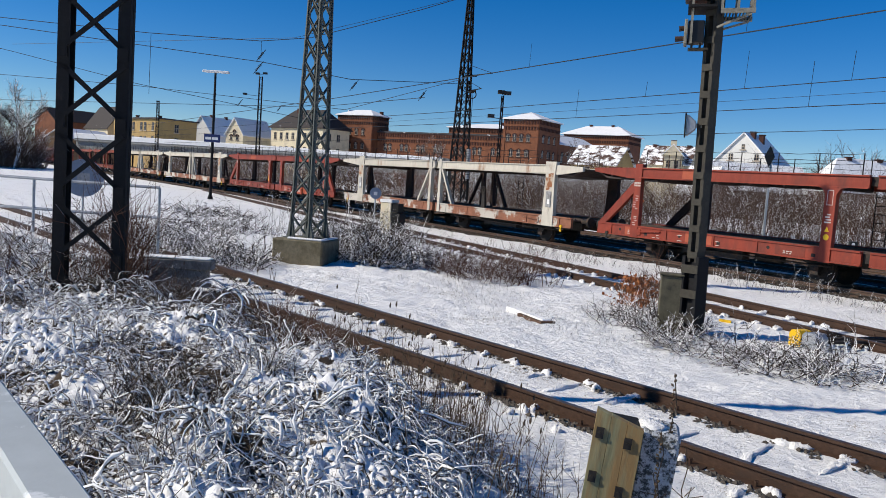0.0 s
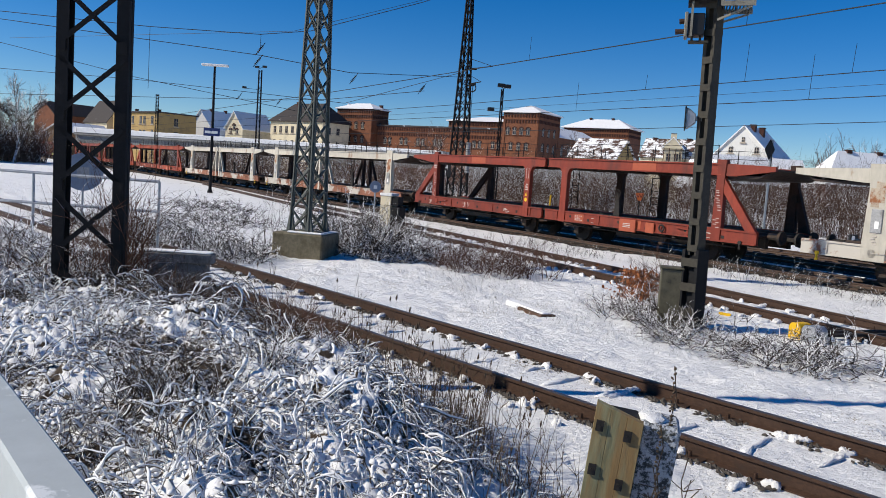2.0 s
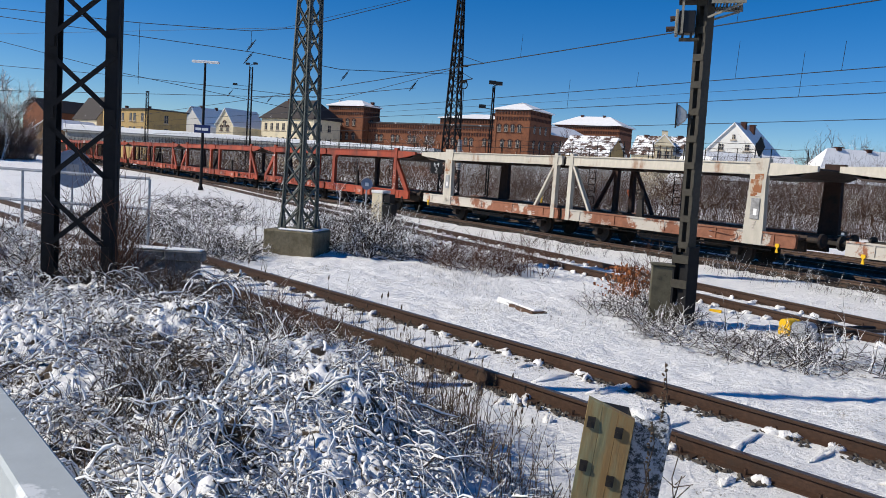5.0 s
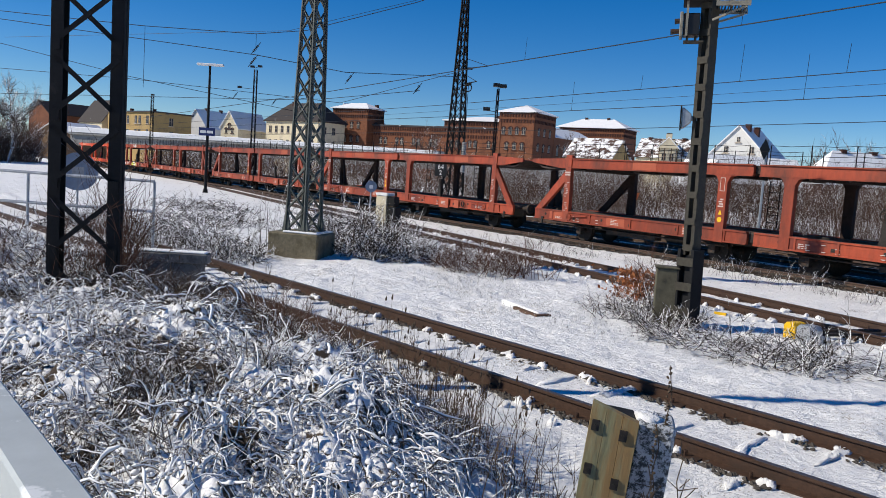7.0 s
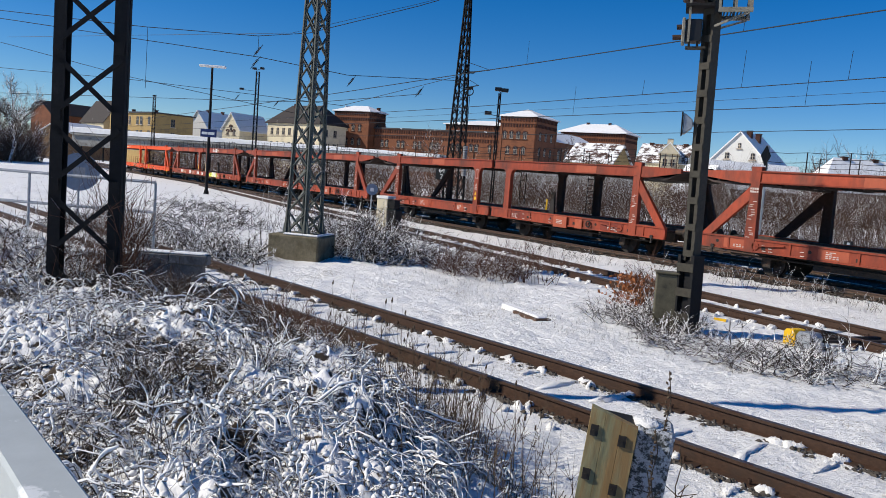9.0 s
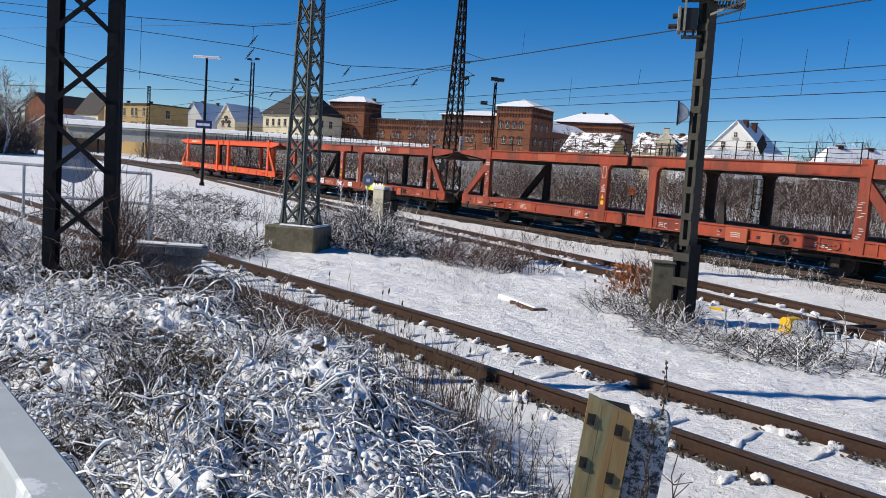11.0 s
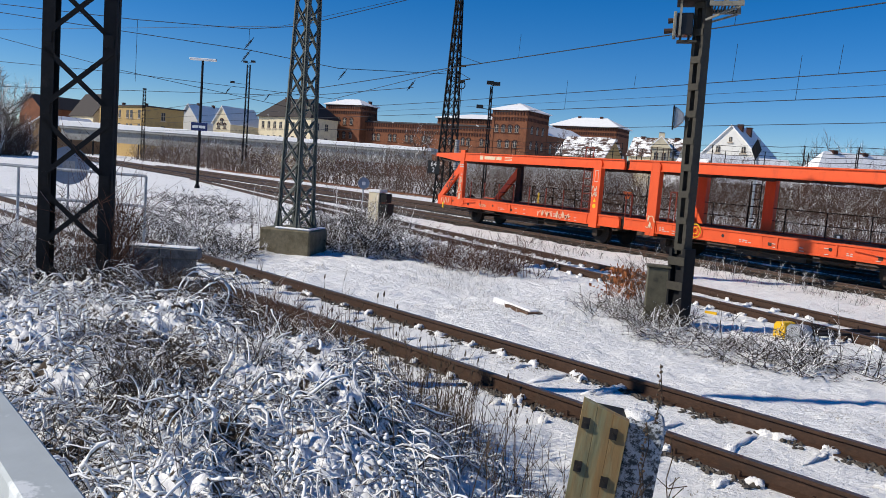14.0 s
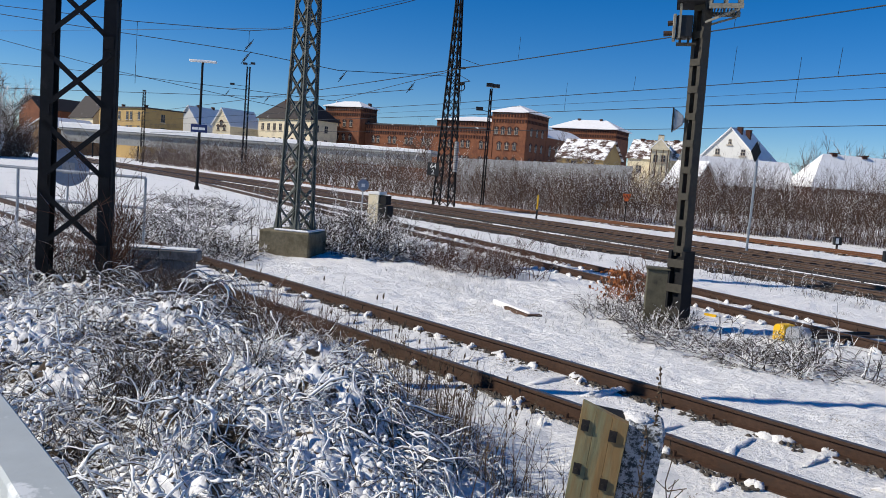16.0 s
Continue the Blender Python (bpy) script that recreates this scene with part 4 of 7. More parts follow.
def window(parent, m, w, h, arched):
    """A window with reveal, frame, glazing bars and pane, in a wall whose outside faces local -y."""
    key = (w, h, arched)
    if key not in WINDOWS:
        bm = bmesh.new()
        slab(bm, opening_outline(w + 0.10, h + 0.10, arched), -0.06, 0.02)
        bmh = bmesh.new()
        if arched:
            outer_ring = opening_outline(w + 0.62, h + 0.36, True)[2:]
            inner_ring = opening_outline(w + 0.20, h + 0.15, True)[2:]
            slab(bmh, outer_ring + inner_ring[::-1], -0.13, -0.003)
        bms = bmesh.new()
        quad_box(bms, -w / 2 - 0.28, w / 2 + 0.28, -0.2, -0.003, -0.16, -0.003)
        a = finish(bm, "window", M_FRAME)
        bm = bmesh.new()
        slab(bm, [(x, z + 0.1) for x, z in opening_outline(w, h, arched)], -0.075, -0.065)
        b = finish(bm, "pane", M_PANE)
        bm = bmesh.new()
        quad_box(bm, -0.04, 0.04, -0.10, -0.078, 0.1, h + 0.05)
        quad_box(bm, -w / 2, w / 2, -0.10, -0.078, h * 0.6, h * 0.6 + 0.07)
        WINDOWS[key] = (a, b, finish(bm, "window_bar", M_FRAME), finish(bms, "sill", M_BRICKDARK if arched else M_FRAME), finish(bmh, "arch", M_BRICKDARK))
    a, b, c, sill, hood = WINDOWS[key]
    win = new("window", a)
    win.parent, win.matrix_local = parent, m
    for nm, me in (("pane", b), ("glazing_bar", c), ("sill", sill), ("arch", hood))[:5 if arched else 3]:
        ob = new(nm, me)
        ob.parent = win


def building(name, corner, yaw, a, b, eave, ridge, roof, wall, roof_mat, label, left=(), right=(), category="building", over=0.4, frieze=False, chimneys=(), base=-0.2):
    """x from 0 to a and y from 0 to b, from the corner nearest to the yard; left: windows in the wall x = 0, right: in y = 0, as (along, sill, w, h, arched)."""
    t = thing(name, pose(corner[0], corner[1], 0, 0, 0, yaw), label, category, "town behind the yard")
    bm = bmesh.new()
    quad_box(bm, 0, a, 0, b, base, eave)
    if roof == "gable_x":      # ridge runs along x, gables at x = 0 and x = a
        for x in (0, a):
            vs = [bm.verts.new(v) for v in ((x, 0, eave), (x, b, eave), (x, b / 2, ridge))]
            bm.faces.new(vs)
    if roof == "gable_y":
        for y in (0, b):
            vs = [bm.verts.new(v) for v in ((0, y, eave), (a, y, eave), (a / 2, y, ridge))]
            bm.faces.new(vs)
    part("wall", bm, wall, t)
    bm = bmesh.new()
    o, th = over, 0.22
    if roof == "hip":
        k = min(a, b) / 2
        r0, r1 = ((k, b / 2, ridge), (a - k, b / 2, ridge)) if a >= b else ((a / 2, k, ridge), (a / 2, b - k, ridge))
        if abs(a - b) < 0.01:
            r1 = (a / 2, b / 2 + 0.02, ridge)
        lo = [bm.verts.new(v) for v in ((-o, -o, eave), (a + o, -o, eave), (a + o, b + o, eave), (-o, b + o, eave))]
        up = [bm.verts.new((v.co.x, v.co.y, eave + th)) for v in lo]
        for i in range(4):
            bm.faces.new((lo[i], lo[(i + 1) % 4], up[(i + 1) % 4], up[i]))
        bm.faces.new(lo[::-1])
        p, q = bm.verts.new(r0), bm.verts.new(r1)
        if a >= b:
            for f in ((up[0], up[1], q, p), (up[1], up[2], q), (up[2], up[3], p, q), (up[3], up[0], p)):
                bm.faces.new(f)
        else:
            for f in ((up[0], up[1], p), (up[1], up[2], q, p), (up[2], up[3], q), (up[3], up[0], p, q)):
                bm.faces.new(f)
    elif roof == "gable_x":
        sl = (ridge - eave) / (b / 2)
        prof = [(-o, eave - o * sl), (b / 2, ridge), (b + o, eave - o * sl), (b + o, eave - o * sl + th), (b / 2, ridge + th), (-o, eave - o * sl + th)]
        A = [bm.verts.new((-o, y, z)) for y, z in prof]
        B = [bm.verts.new((a + o, y, z)) for y, z in prof]
        for i in range(6):
            bm.faces.new((A[i], A[(i + 1) % 6], B[(i + 1) % 6], B[i]))
        bm.faces.new((A[0], A[1], A[4], A[5])); bm.faces.new((A[1], A[2], A[3], A[4]))
        bm.faces.new((B[0], B[1], B[4], B[5])); bm.faces.new((B[1], B[2], B[3], B[4]))
    elif roof == "gable_y":
        sl = (ridge - eave) / (a / 2)
        slab(bm, [(-o, eave - o * sl), (a / 2, ridge), (a + o, eave - o * sl), (a + o, eave - o * sl + th), (a / 2, ridge + th), (-o, eave - o * sl + th)], -o, b + o)
    else:
        quad_box(bm, -o, a + o, -o, b + o, eave, eave + 0.35)
    part("roof", bm, roof_mat, t)
    if frieze:
        bm = bmesh.new()
        for z0, z1 in ((eave - 0.55, eave - 0.02), (eave - 1.9, eave - 1.65)):
            quad_box(bm, -0.14, a, -0.14, -0.003, z0 + 0.3, z1)
            quad_box(bm, -0.14, -0.003, 0, b, z0 + 0.3, z1)
        for zz in (eave - 1.0, eave - 2.35):
            for i in range(int(b / 0.75)):
                quad_box(bm, -0.16, -0.003, 0.2 + i * 0.75, 0.55 + i * 0.75, zz, zz + 0.75)
            for i in range(int(a / 0.75)):
                quad_box(bm, 0.2 + i * 0.75, 0.55 + i * 0.75, -0.16, -0.003, zz, zz + 0.75)
        tagged(part("frieze", bm, M_BRICKDARK, t, "corbelled brick frieze"), kind="stuff")
        for y in (0.02, b - 0.62):
            bm = bmesh.new()
            quad_box(bm, -0.12, -0.003, y, y + 0.6, 0, eave - 2.4)
            part("pilaster", bm, wall, t)
        for x in (0.02, a - 0.62):
            bm = bmesh.new()
            quad_box(bm, x, x + 0.6, -0.12, -0.003, 0, eave - 2.4)
            part("pilaster", bm, wall, t)
    for al, z, w, h, arch in left:
        window(t, Matrix.Translation((0, al, z)) @ Matrix.Rotation(radians(-90), 4, "Z"), w, h, arch)
    for al, z, w, h, arch in right:
        window(t, Matrix.Translation((al, 0, z)), w, h, arch)
    for x, y, z, hh in chimneys:
        bm = bmesh.new()
        quad_box(bm, x - 0.36, x + 0.36, y - 0.36, y + 0.36, z, z + hh * 0.8)
        quad_box(bm, x - 0.44, x + 0.44, y - 0.44, y + 0.44, z + hh * 0.8, z + hh * 0.8 + 0.12)
        part("chimney", bm, M_BRICKDARK, t)
    return t


def local(c, yaw, x, y):
    a = radians(yaw)
    return (c[0] + x * math.cos(a) - y * math.sin(a), c[1] + x * math.sin(a) + y * math.cos(a))


HALL, HY = (18.22, 180.0), 58
TRI = lambda y0, dy, z, w=0.82, h=1.6: [(y0 + i * dy, z, w, h, True) for i in range(3)]
building("brick_tower", HALL, HY, 11.4, 9.2, 17.5, 19.6, "hip", M_BRICK, M_ROOFSNOW, "red brick corner tower with snowy pyramid roof", TRI(2.6, 1.75, 12.4) + [(7.85, 12.4, 0.82, 1.6, True)] + TRI(2.8, 2.0, 8.9) + TRI(2.8, 2.0, 5.4), [(x, z, 0.82, 1.6, True) for x in (2.5, 5.5, 8.5) for z in (12.4, 8.9, 5.4)], over=0.5, frieze=True)
building("brick_wing", local(HALL, HY, 2.2, 9.3), HY, 12, 38.4, 13.6, 14.4, "flat", M_BRICK, M_SLATE, "long red brick wing with paired arched windows",
         [(y + d, z, 0.82, 1.65, True) for y in (2.0, 7.2, 12.4, 18.6, 23.8, 29.0, 34.2) for d in (0, 1.5) for z in (9.0, 5.2)], over=0.25, frieze=True)
building("brick_block", local(HALL, HY, 5.0, 11.0), HY, 12, 16.5, 15.6, 17.2, "hip", M_BRICK, M_ROOFSNOW, "raised brick block with a low snowy hip roof", over=0.5, frieze=True, chimneys=((6, 3, 16.2, 1.6), (6, 4.6, 16.2, 1.6)), base=13.0)
building("brick_tower", local(HALL, HY, 0, 48.0), HY, 7.0, 11.9, 17.7, 19.5, "hip", M_BRICK, M_ROOFSNOW, "red brick tower at the far end with snowy roof", TRI(3.0, 2.2, 12.6) + [(9.6, 12.6, 0.82, 1.6, True)] + TRI(3.0, 2.2, 9.0), [(3.5, 12.6, 0.82, 1.6, True), (3.5, 9.0, 0.82, 1.6, True)], over=0.5, frieze=True, chimneys=((5.2, 1.2, 17.8, 1.6),))
building("hall", local(HALL, HY, 11.5, 0.5), HY, 30, 13, 13.0, 16.0, "gable_x", M_BRICK, M_ROOFSNOW, "long brick hall with a snow-covered roof", right=[(x, 8.5, 1.0, 2.4, True) for x in (3, 7, 11, 15, 19)])
building("brick_roundhouse", (49.45, 230.0), HY, 10.5, 20.5, 18.8, 21.9, "hip", M_BRICK, M_ROOFSNOW, "brick building under a wide snowy hip roof", over=0.8, frieze=True, chimneys=((5, 14, 21, 1.4), (5, 7, 21, 1.4)))
building("yellow_building", (-78.44, 205.0), 50, 11.5, 23.5, 13.0, 13.6, "flat", M_YELLOWWALL, M_SLATE, "ochre yellow town building with a dark flat roof", [(y, z, 1.1, 2.0, False) for y in (2.2, 6.2, 8.2, 12.4, 14.4, 18.4, 21.2) for z in (6.4, 10.0)], [(5.5, 9.8, 1.1, 2.0, False), (5.5, 6.3, 1.1, 2.0, False)], over=0.5, chimneys=((4, 6, 13.3, 1.0), (4, 18, 13.3, 1.2)))
building("cream_building", (-34.3, 200.0), 50, 9, 21.5, 13.2, 18.4, "hip", M_CREAM, M_TILE, "cream rendered apartment building with dark hipped roof", [(2.0 + i * 2.5, z, 1.0, 1.7, False) for i in range(8) for z in (6.6, 10.2)], [(x, z, 1.0, 1.7, False) for x in (2.2, 5.2) for z in (6.6, 10.2)], over=0.6, chimneys=((4, 9, 17, 2.0), (4, 15, 17, 2.0)))
building("blue_house", (-27.6, 215.0), 50, 12, 7, 15.0, 19.5, "gable_x", M_CREAM, M_ROOFSNOW, "grey house with a snowy roof beside the tower", right=[(x, z, 1.0, 1.6, False) for x in (2, 4.5, 7) for z in (8.5, 12)])
building("gabled_house", (-57.3, 210.0), 62, 12, 6.2, 10.8, 15.0, "gable_x", M_CREAM, M_ROOFSNOW, "cream gabled house with a snow-covered roof", [(2, 6.4, 0.9, 1.5, True), (4.2, 6.4, 0.9, 1.5, True), (3.1, 10.2, 0.8, 1.4, True), (2.0, 9.2, 0.7, 1.2, True), (4.2, 9.2, 0.7, 1.2, True)])
building("snowy_house", (-72.5, 232.0), 62, 16, 9, 11.0, 16.2, "gable_x", M_WHITEWALL, M_ROOFSNOW, "house with a broad snowy roof, dormers and chimneys", chimneys=((4, 4.5, 15.6, 1.5), (10, 4.5, 15.6, 1.5)))
building("tall_roof_house", (-99.0, 222.0), 50, 9, 14, 10.5, 16.6, "gable_y", M_CREAM, M_TILE, "house with a steep brown tiled roof", chimneys=((4.5, 3, 16, 1.6),))
building("low_shed", (-93.5, 190.0), 70, 14, 8, 6.2, 8.4, "gable_x", M_TAN, M_ROOFSNOW, "low ochre shed with a snow-laden roof", [(2, 3.5, 1, 1.4, False), (5, 3.5, 1, 1.4, False)])
building("long_house", (-118.0, 230.0), 60, 20, 10, 12.0, 15.5, "gable_x", M_BRICK, M_TILE, "long brick house with a tiled roof")
building("small_yellow_house", (26.2, 130.0), 52, 6.6, 8.6, 6.9, 9.9, "gable_y", M_YELLOWWALL, M_TILESNOW, "small yellow house, tiled roof half covered with snow", [(2.2, 4.9, 1.0, 1.2, False), (5.4, 4.9, 1.0, 1.2, False)])
building("gable_cottage", (44.0, 150.0), 55, 6, 9.6, 8.6, 11.9, "gable_y", M_CREAM, M_TILESNOW, "cottage with snowy tiles beside a stepped gable", [(7.2, 5.4, 1.0, 1.4, False)], chimneys=((3, 8, 11.2, 1.2), (3, 1.2, 11.2, 1.2)))
t = building("stepped_gable_house", (42.3, 149.0), 70, 8, 3.4, 10.2, 12.0, "gable_x", M_CREAM, M_ROOFSNOW, "cream stepped gable with dark timber framing", [(1.0, 7.6, 0.7, 1.3, False), (2.4, 7.6, 0.7, 1.3, False)])
for k, (y0, y1, z1) in enumerate(((0.0, 0.55, 10.9), (0.55, 1.15, 11.6), (1.15, 2.25, 12.7), (2.25, 2.85, 11.6), (2.85, 3.4, 10.9))):
    bm = bmesh.new()
    quad_box(bm, -0.35, 0.0, y0, y1 - 0.01, 10.0, z1)
    part("gable_step", bm, M_CREAM, t)
    bm = bmesh.new()
    quad_box(bm, -0.4, 0.05, y0 + 0.05, y1 - 0.06, z1, z1 + 0.12)
    part("coping", bm, M_TIMBER, t)
for y in (0.05, 1.0, 2.2, 3.2):
    bm = bmesh.new()
    quad_box(bm, -0.39, -0.351, y, y + 0.16, 5.0, 10.0)
    part("timber", bm, M_TIMBER, t)
building("white_house", (47.9, 120.0), 50, 9.0, 9.6, 7.9, 12.8, "gable_x", M_WHITEWALL, M_ROOFSNOW, "white gabled house, snow on its steep roof", [(4.8, 10.3, 0.4, 0.7, False), (2.6, 8.6, 0.6, 0.9, False), (6.6, 8.6, 0.6, 0.9, False)], chimneys=((2.2, 4.2, 12.0, 1.4), (4.4, 3.6, 11.4, 1.8)), over=0.3)
building("snowy_shed", (49.8, 106.0), 8, 24, 6, 4.4, 9.2, "hip", M_BRICKDARK, M_ROOFSNOW, "long low shed under thick snow", chimneys=((4.6, 3, 8.9, 0.5), (9.2, 3, 8.9, 0.45)))
building("snowy_barn", (36.4, 109.0), 6, 13.0, 6, 4.2, 7.5, "gable_x", M_BRICKDARK, M_ROOFSNOW, "low barn with an unbroken snow roof")
building("snowy_lean_to", (33.6, 106.0), 30, 5, 5, 3.4, 6.6, "gable_y", M_BRICKDARK, M_ROOFSNOW, "small lean-to under deep snow")

# platform canopy and boundary wall
t = thing("platform_canopy", pose(-2.6, 150, 0, 0, 0, 162.2), "long platform canopy with a thick layer of snow", "canopy")
bm = bmesh.new()
quad_box(bm, 0, 88, -4, 0, 5.45, 5.95)
part("roof", bm, M_CANOPYSIDE, t)
bm = bmesh.new()
n_seg = 60
rows = []
for i in range(n_seg + 1):
    h = 6.55 + 0.04 * math.sin(i * 1.7) + 0.01 * i
    rows.append([bm.verts.new(v) for v in ((88 / n_seg * i, -4.1, 5.955), (88 / n_seg * i, -4.1, h - 0.15), (88 / n_seg * i, -3.7, h), (88 / n_seg * i, 0.0, h), (88 / n_seg * i, 0.1, h - 0.12), (88 / n_seg * i, 0.1, 5.955))])
for p, q in zip(rows, rows[1:]):
    for j in range(6):
        bm.faces.new((p[j], p[(j + 1) % 6], q[(j + 1) % 6], q[j]))
bmesh.ops.remove_doubles(bm, verts=bm.verts, dist=0.0001)
part("snow_layer", bm, M_ROOFSNOW, t)
bm = bmesh.new()
quad_box(bm, 0, 88, -0.8, -0.6, 3.0, 5.4)
part("back_wall", bm, M_CANOPYSIDE, t)
for i in range(15):
    bm = bmesh.new()
    quad_box(bm, 1 + i * 6.1, 1.25 + i * 6.1, -2.1, -1.85, -0.2, 5.45)
    part("column", bm, M_DARKSTEEL, t)
wall_dir = math.degrees(math.atan2(92 - 100, 21.4 - 2.05))
t = thing("boundary_wall", pose(2.05, 100, 0, 0, 0, wall_dir), "pale concrete boundary wall dusted with snow", "wall", kind="structure")
for i in range(11):
    bm = bmesh.new()
    quad_box(bm, i * 2.0 - 0.4, i * 2.0 + 1.57, 0, 0.18, -0.2, 4.3 + 0.045 * i)
    quad_box(bm, i * 2.0 - 0.45, i * 2.0 + 1.59, -0.05, 0.23, 4.3 + 0.045 * i, 4.44 + 0.045 * i)
    part("panel", bm, M_GREYCONC, t)

# ---------- masts, signals and yard furniture ----------
def lattice(name, m, label, category, w0, w1, h, panels, leg, brace, material, group="", crossed=False):
    """A tapered four-legged lattice mast; every leg and diagonal is a part."""
    t = thing(name, m, label, category, group)
    c = lambda i, z: Vector((((-1, 1, 1, -1)[i]) * (w0 + (w1 - w0) * z / h) / 2, ((-1, -1, 1, 1)[i]) * (w0 + (w1 - w0) * z / h) / 2, z))
    for i in range(4):
        bm = bmesh.new()
        a, b = c(i, 0), c(i, h)
        bar(bm, a, b, leg, leg * 0.25, (1, 0, 0))
        bar(bm, a, b, leg * 0.25, leg, (1, 0, 0))
        part("leg", bm, material, t)
    zs = [h * (1 - (1 - k / panels) ** 1.0) for k in range(panels + 1)]
    for k in range(panels):
        for i in range(4):
            j = (i + 1) % 4
            for p, q in ((i, j), (j, i))[:2 if crossed else 1] if k % 2 else ((j, i), (i, j))[:2 if crossed else 1]:
                bm = bmesh.new()
                bar(bm, c(p, zs[k]), c(q, zs[k + 1]), brace, brace * 0.3)
                part("diagonal", bm, material, t)
    return t


# portal mast on the bank
t = thing("gantry_mast", pose(-3.97, 8.62, 0, 0, 0, 4), "dark steel gantry mast with crossed bracing", "mast")
for x in (-0.318, 0.318):
    for dx, dy, wx, wy in ((0, -0.14, 0.13, 0.012), (-0.06 if x < 0 else 0.06, -0.105, 0.012, 0.055), (-0.06 if x < 0 else 0.06, -0.035, 0.012, 0.055), (0, 0.0, 0.13, 0.012)):
        bm = bmesh.new()
        bar(bm, (x + dx, dy, 0.35), (x * 0.96 + dx, dy, 11.5), wx, wy, (0, 1, 0))
        part("leg", bm, M_DARKSTEEL, t)
for k in range(14):
    z0, z1 = 0.43 + 0.745 * k, 1.04 + 0.745 * k
    for y, (xa, xb) in ((-0.155, (-0.348, 0.348)), (-0.14, (0.348, -0.348))):
        bm = bmesh.new()
        bar(bm, (xa, y, z0), (xb, y, z1), 0.052, 0.012, (0, 1, 0))
        part("diagonal", bm, M_DARKSTEEL, t)
    bm = bmesh.new()
    quad_box(bm, -0.37, -0.27, -0.17, -0.162, z0 - 0.08, z0 + 0.05)
    part("gusset", bm, M_DARKSTEEL, t)
    bm = bmesh.new()
    quad_box(bm, 0.27, 0.37, -0.17, -0.162, z0 - 0.08, z0 + 0.05)
    part("gusset", bm, M_DARKSTEEL, t)
bm = bmesh.new()
quad_box(bm, -0.7, 0.7, -0.45, 0.45, 0.0, 0.62)
soften(bm, 0.04)
part("footing", bm, M_CONCRETE, t)

# lattice mast on a concrete block
t = lattice("catenary_mast", pose(-3.89, 21.2, 0.48, 0, 0, -30), "grey-green lattice catenary mast on a concrete block", "mast", 0.65, 0.14, 13.0, 22, 0.125, 0.07, M_GREYSTEEL, crossed=True)
for k in range(4):
    bm = bmesh.new()
    x, y = (-0.32, 0.32, 0.32, -0.32)[k], (-0.32, -0.32, 0.32, 0.32)[k]
    slab(bm, [(x - 0.14, 0), (x + 0.14, 0), (x + 0.05, 0.42), (x - 0.05, 0.42)], y - 0.03, y + 0.03)
    quad_box(bm, x - 0.16, x + 0.16, y - 0.14, y + 0.14, -0.01, 0.02)
    part("foot", bm, M_GREYSTEEL, t)
bm = bmesh.new()
quad_box(bm, -0.70, 0.72, -0.66, 0.66, -0.3, 0.5)
soften(bm, 0.04)
blk = solo("concrete_plinth", bm, M_CONCRETE, pose(-3.92, 21.2, -0.03, 0, 0, -12), "mossy concrete mast foundation with a rim of snow", "foundation")
bm = bmesh.new()
quad_box(bm, -0.3, 0.68, -0.62, -0.45, 0.5, 0.55)
quad_box(bm, 0.5, 0.68, -0.45, 0.6, 0.5, 0.54)
soften(bm, 0.02)
part("snow_rim", bm, M_SNOWCAP, blk)

# tall tapered mast with the kilometre board
p = yard(-48.0, 33.3)
t = lattice("catenary_mast", pose(p.x - 0.35, p.y, -0.1, 0, 0, -25), "tall dark tapered lattice mast carrying a kilometre board", "mast", 1.22, 0.30, 15.9, 16, 0.14, 0.085, M_DARKSTEEL, crossed=True)
bm = bmesh.new()
quad_box(bm, -1.1, -0.15, -0.95, -0.92, 2.2, 3.15)
board = part("kilometre_board", bm, M_BLACK, t, "black board with white numerals")
for text, z in (("64", 2.88), ("2", 2.45)):
    ob = new("numeral", letters(text, 0.5, M_WHITEMARK, 0.004))
    ob.parent = board
    ob.matrix_local = pose(-0.62, -0.965, z, 90, 0, 0)
for k in range(13):
    bm = bmesh.new()
    rod(bm, (0.95, -0.55, 2.6 + 0.17 * k), (0.95, -0.55, 2.74 + 0.17 * k), 0.17, 10)
    part("tension_weight", bm, M_GREYCONC, t, "grey concrete tension weight")
bm = bmesh.new()
rod(bm, (0.95, -0.55, 1.2), (0.95, -0.55, 8.9), 0.02, 5)
part("weight_rod", bm, M_DARKSTEEL, t)
bm = bmesh.new()
bar(bm, (0.3, -0.2, 8.9), (1.0, -0.55, 8.9), 0.1, 0.12)
ring_tube(bm, (0.95, -0.55, 8.7), (0, 1, 0), 0.26, 0.04, 14)
part("tension_wheel", bm, M_DARKSTEEL, t)
for z, ln in ((10.1, 2.4), (9.0, 1.6)):
    bm = bmesh.new()
    rod(bm, (0, 0, z), (ln, -0.6, z + 0.15), 0.035, 6)
    rod(bm, (0, 0, z + 0.9), (ln, -0.6, z + 0.15), 0.02, 5)
    for k in range(5):
        rod(bm, (0.5 + 0.1 * k, -0.13, z + 0.03), (0.56 + 0.1 * k, -0.14, z + 0.03), 0.085, 8)
    part("bracket", bm, M_DARKSTEEL, t)


